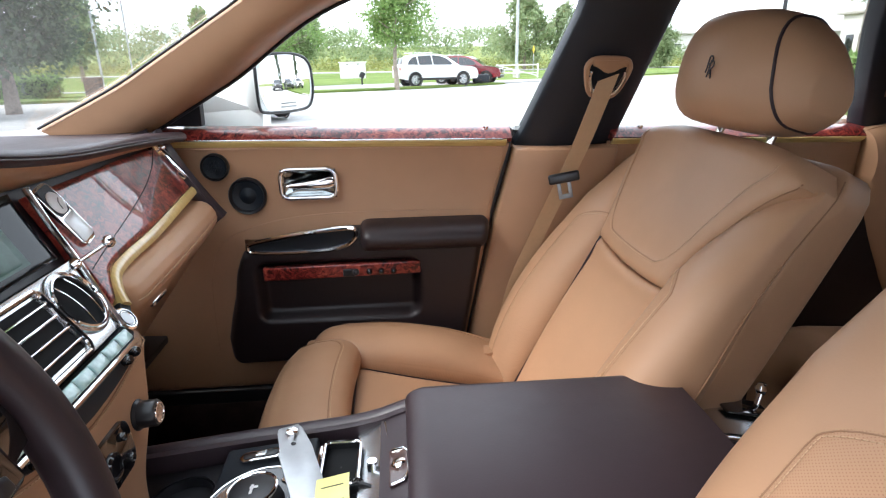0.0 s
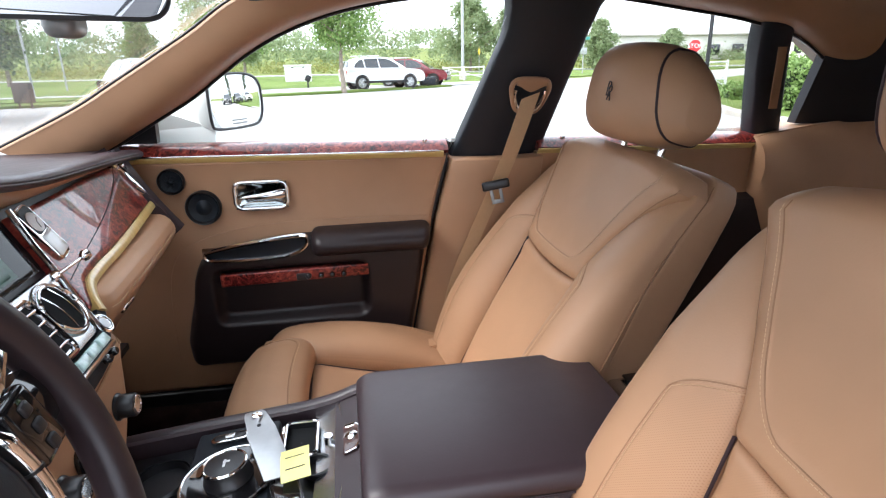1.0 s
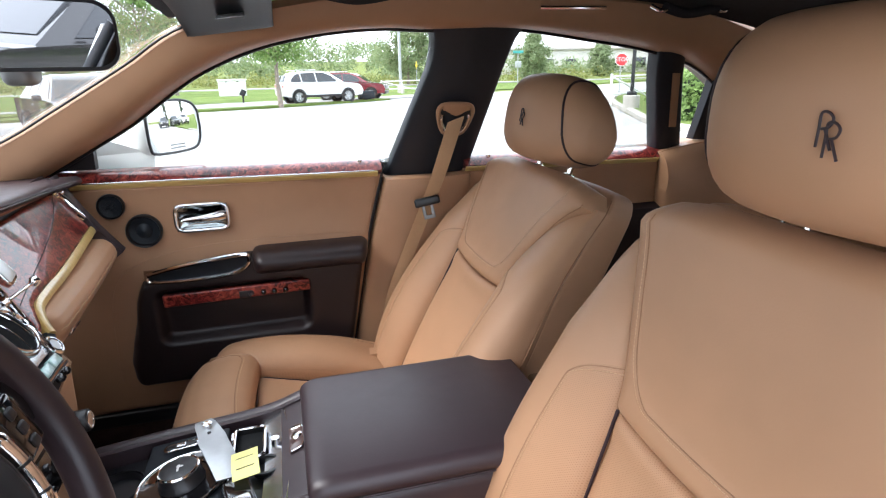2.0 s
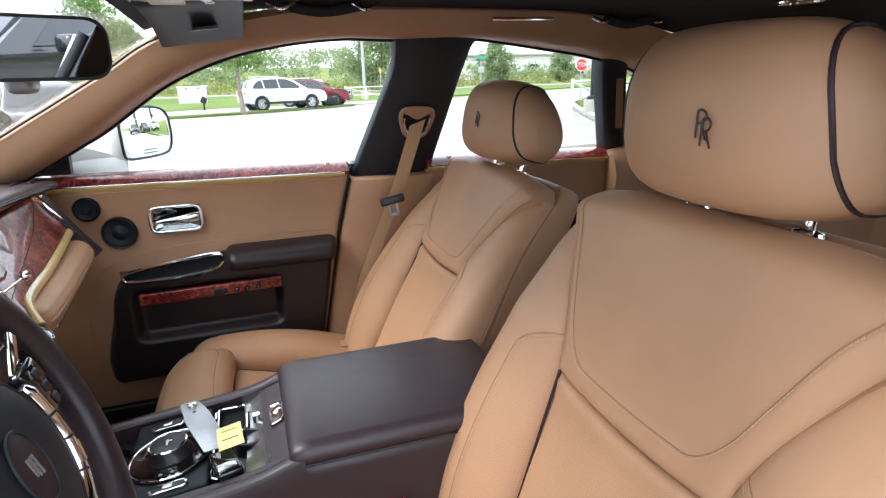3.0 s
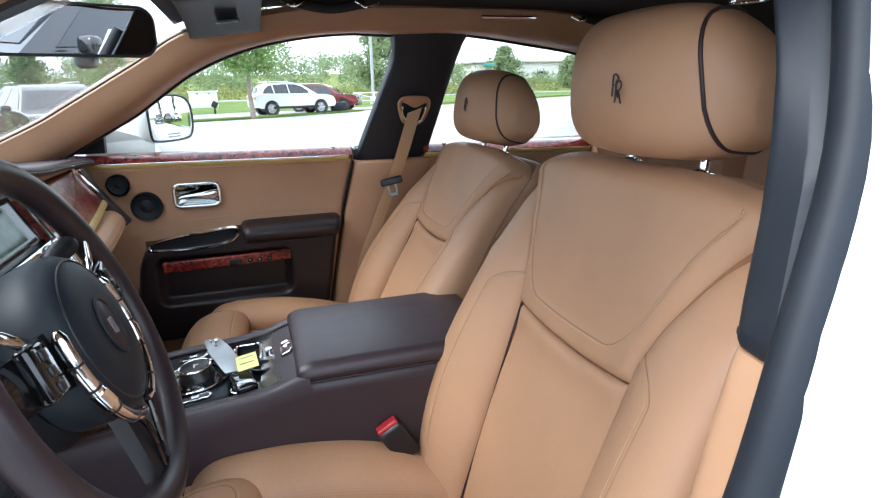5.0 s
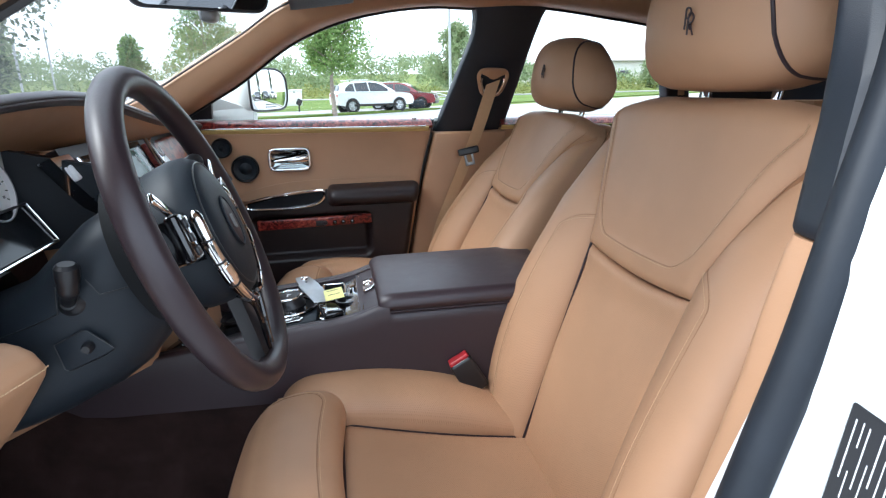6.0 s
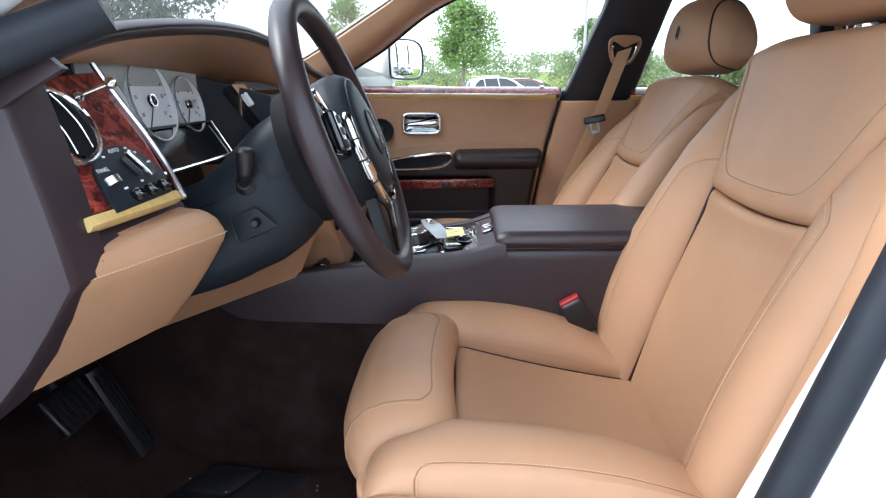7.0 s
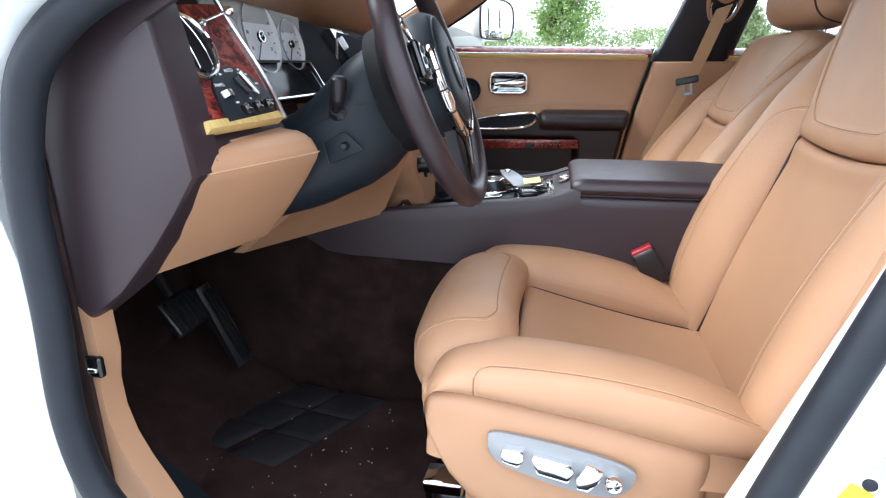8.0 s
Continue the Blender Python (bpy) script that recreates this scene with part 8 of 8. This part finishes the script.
    part("number_plate", rbox((.02, .32, .16), M @ Matrix.Translation((-2.25, 0, .72)), .004), LABEL_W, g)
    part("roof_rail", tube([M @ Vector((-1.6, .58, 1.68)), M @ Vector((-.3, .60, 1.69))], .018, 6), CHROME, g)
    part("roof_rail", tube([M @ Vector((-1.6, -.58, 1.68)), M @ Vector((-.3, -.60, 1.69))], .018, 6), CHROME, g)
    return g


GLASS_LAMP = plain("lamp_lens", (0.55, 0.57, 0.6), 0.1, 0.2, coat=1.0)
vehicle(1.75, 26.7, math.atan2(1.2, 2.4) * 0.55, CAR_WHITE, "white sport utility car parked on the driveway", 1.06, .79)
vehicle(3.5, 29.2, radians(-18), CAR_RED, "dark red sport utility car parked beyond the white one", 1.0, .78)
vehicle(-4.0, 13.5, radians(-62), CAR_BLACK, "black car with an upright chrome grille on the road", 0.82)
vehicle(3.4, -4.2, radians(180), CAR_BLACK, "black sport utility car parked beside the saloon")
vehicle(26.0, 4.4, radians(180), CAR_BLACK, "dark car in the parking row behind")
vehicle(26.0, 7.4, radians(180), CAR_BLACK, "dark car in the parking row behind")
vehicle(26.0, 10.2, radians(180), CAR_WHITE, "white car in the parking row behind")
tree(29.5, 6.0, 6.5, .4, .8, 51, LEAF_DARK, 90, 60, .09, "tall narrow clipped tree by the parking row")
tree(29.5, 11.5, 6.5, .4, .8, 52, LEAF_DARK, 90, 60, .09, "tall narrow clipped tree by the parking row")

# ---------------------------------------------------------------- street furniture
ub = thing("utility_box", (-2.8, 40.5, 0), "white metal utility cabinet on the lawn", "utility box")
part("cabinet", box(-3.65, -1.95, 40.1, 41.1, .03, 1.02, .03), CAR_WHITE, ub)
part("lid", box(-3.70, -1.90, 40.05, 41.15, 1.0, 1.10, .03), CAR_WHITE, ub)
for x in (-3.2, -2.5):
    part("label", box(x, x + .12, 40.09, 40.10, .90, .96, 0), SOFT, ub)
mb = thing("bollard_light", (-1.65, 29.3, 0), "small dark post with a tilted head", "post")
part("post", tube([(-1.65, 29.3, 0), (-1.65, 29.3, .42)], .04, 8), BLACK, mb)
part("head", rbox((.26, .2, .30), Matrix.Translation((-1.63, 29.3, .50)) @ Matrix.Rotation(.5, 4, "Y"), .05), BLACK, mb)
mb2 = thing("hose_box", (3.9, 27.4, 0), "small dark box near the red car", "box")
part("box", rbox((.75, .4, .38), Matrix.Translation((3.95, 27.2, .30)), .06), SOFT, mb2)
part("foot", box(3.9, 4.0, 27.15, 27.25, 0, .2, .01), SOFT, mb2)
lp_ = thing("street_lamp", (7.5, 36.4, 0), "tall grey street lamp pole", "street lamp")
part("pole", tube([(7.5, 36.4, -.05), (7.5, 36.4, 9.0)], [.10, .07], 10), POLE, lp_)
part("base", lathe([(0, 0), (.22, 0), (.22, .5), (.18, .55), (0, .55)], 16, Matrix.Translation((7.5, 36.4, 0))), KERB, lp_)
ys = thing("warning_sign", (10.2, 43.5, 0), "yellow diamond warning sign on a thin post", "road sign")
part("post", tube([(10.2, 43.5, 0), (10.2, 43.5, 1.7)], .03, 6), POLE, ys)
part("panel", rbox((.42, .02, .42), Matrix.Translation((10.2, 43.48, 1.75)) @ Matrix.Rotation(radians(62), 4, "Z") @ Matrix.Rotation(radians(45), 4, "Y"), .01), plain("sign_yellow", (.8, .55, .03), .5), ys)


def rail_gate(x0, y0, x1, y1, h, label):
    g = thing("barrier_gate", (x0, y0, 0), label, "gate", "gates")
    a, b = Vector((x0, y0, .05)), Vector((x1, y1, .05))
    for k in (0, .5, 1):
        p = a.lerp(b, k)
        part("post", tube([p, p + Vector((0, 0, h))], .045, 8), LABEL_W, g)
    for z in (.35 * h, .92 * h):
        part("rail", tube([a + Vector((0, 0, z)), b + Vector((0, 0, z))], .035, 6), LABEL_W, g)
    part("brace", tube([a + Vector((0, 0, .92 * h)), b + Vector((0, 0, .1))], .03, 6), LABEL_W, g)


rail_gate(6.0, 34.8, 8.6, 35.4, .80, "white tubular barrier beside the road")
rail_gate(10.75, 17.1, 13.6, 19.0, 1.02, "white tubular gate across the verge")
sp_ = thing("stop_sign", (14.7, 22.9, 0), "red octagonal stop sign on a thin post", "road sign")
part("post", tube([(14.7, 22.95, .05), (14.7, 22.95, 1.92)], .03, 6), POLE, sp_)
face_dir = Vector((-.10, -.50, 0)) - Vector((14.7, 22.9, 0))
om = axes((14.70, 22.90, 1.60), (-face_dir.y, face_dir.x, 0), face_dir)
if (om.to_3x3() @ Vector((0, 1, 0))).z < 0:
    om = om @ Matrix.Rotation(math.pi, 4, "Z")
octo = lambda r: [(r * math.cos(radians(22.5 + 45 * k)), r * math.sin(radians(22.5 + 45 * k))) for k in range(8)]
part("border", prism(octo(.285), .01, om), LABEL_W, sp_, smooth=0)
part("panel", prism(octo(.262), .01, om @ Matrix.Translation((0, 0, .004))), SIGN_RED, sp_, smooth=0)
fc = bpy.data.curves.new("lettering", "FONT")
fc.body, fc.size, fc.align_x, fc.align_y, fc.extrude = "STOP", .24, "CENTER", "CENTER", .002
ft = new("lettering", fc)
ft.data.materials.append(LABEL_W)
ft.parent = sp_
ft.matrix_parent_inverse = AT[sp_].inverted()
ft.matrix_basis = om @ Matrix.Translation((0, 0, .018))
bp_ = thing("lamp_post", (10.02, 14.75, 0), "black steel post on a round concrete footing", "lamp post")
part("post", tube([(10.02, 14.75, .4), (10.02, 14.75, 6.0)], .055, 10), BLACK, bp_)
part("collar", lathe([(.055, 0), (.15, 0), (.15, .10), (.09, .14), (.055, .14)], 16, Matrix.Translation((10.02, 14.75, .46))), BLACK, bp_)
part("footing", lathe([(0, 0), (.24, 0), (.24, .46), (.22, .48), (0, .48)], 24, Matrix.Translation((10.02, 14.75, 0))), KERB, bp_)
sn = thing("street_name_sign", (19.0, 45, 0), "small teal street sign on a grey post", "road sign")
part("post", tube([(19.0, 45, 0), (19.0, 45, 2.6)], .04, 6), POLE, sn)
part("panel", rbox((.9, .03, .22), Matrix.Translation((19.0, 44.95, 2.65)), .01), plain("sign_teal", (.05, .30, .28), .5), sn)
part("disc", rbox((.55, .03, .5), Matrix.Translation((19.0, 44.95, 1.7)), .08), POLE, sn)
es = thing("notice_box", (-10.0, 20.2, 0), "dark brown box on two short legs beside the path", "sign")
part("panel", rbox((.72, .16, .62), Matrix.Translation((-10.0, 20.2, .48)) @ Matrix.Rotation(radians(-25), 4, "Z"), .02), BROWN_SIGN, es)
for dx in (-.25, .25):
    part("leg", tube([(-10.0 + dx * .9, 20.2 - dx * .42, 0), (-10.0 + dx * .9, 20.2 - dx * .42, .3)], .035, 6), BROWN_SIGN, es)
for x, y, h in ((-12.6, 26.5, 3.3), (-14.4, 34, 4.5)):
    wp = thing("utility_pole", (x, y, 0), "thin grey pole on the meadow", "pole")
    part("pole", tube([(x, y, -.05), (x, y, h)], .05, 8), POLE, wp)

ob_ = thing("far_building", (50, 92, 0), "long pale low building beyond the road", "building", "buildings")
part("wall", box(36, 78, 92, 110, 0, 4.3, .05), WALL, ob_)
part("roof", box(35.5, 78.5, 91.5, 110.5, 4.3, 4.6, .05), KERB, ob_)
for k in range(9):
    w = part("window", box(38.5 + 4.4 * k, 40.6 + 4.4 * k, 91.95, 92.02, 1.2, 2.9, .02), DARK_GLASS, ob_)
    part("frame", box(38.4 + 4.4 * k, 40.7 + 4.4 * k, 91.90, 91.96, 1.05, 1.2, .01), KERB, w)
b2_ = thing("far_building", (60, 60, 0), "pale flat-roofed building behind the hedge", "building", "buildings")
part("wall", box(48, 80, 48, 62, 0, 5.0, .05), WALL, b2_)
part("roof", box(47.5, 80.5, 47.5, 62.5, 5.0, 5.3, .05), KERB, b2_)
for k in range(7):
    w = part("window", box(47.96, 48.03, 49.2 + 1.8 * k, 50.3 + 1.8 * k, 1.2, 3.0, .02), DARK_GLASS, b2_)
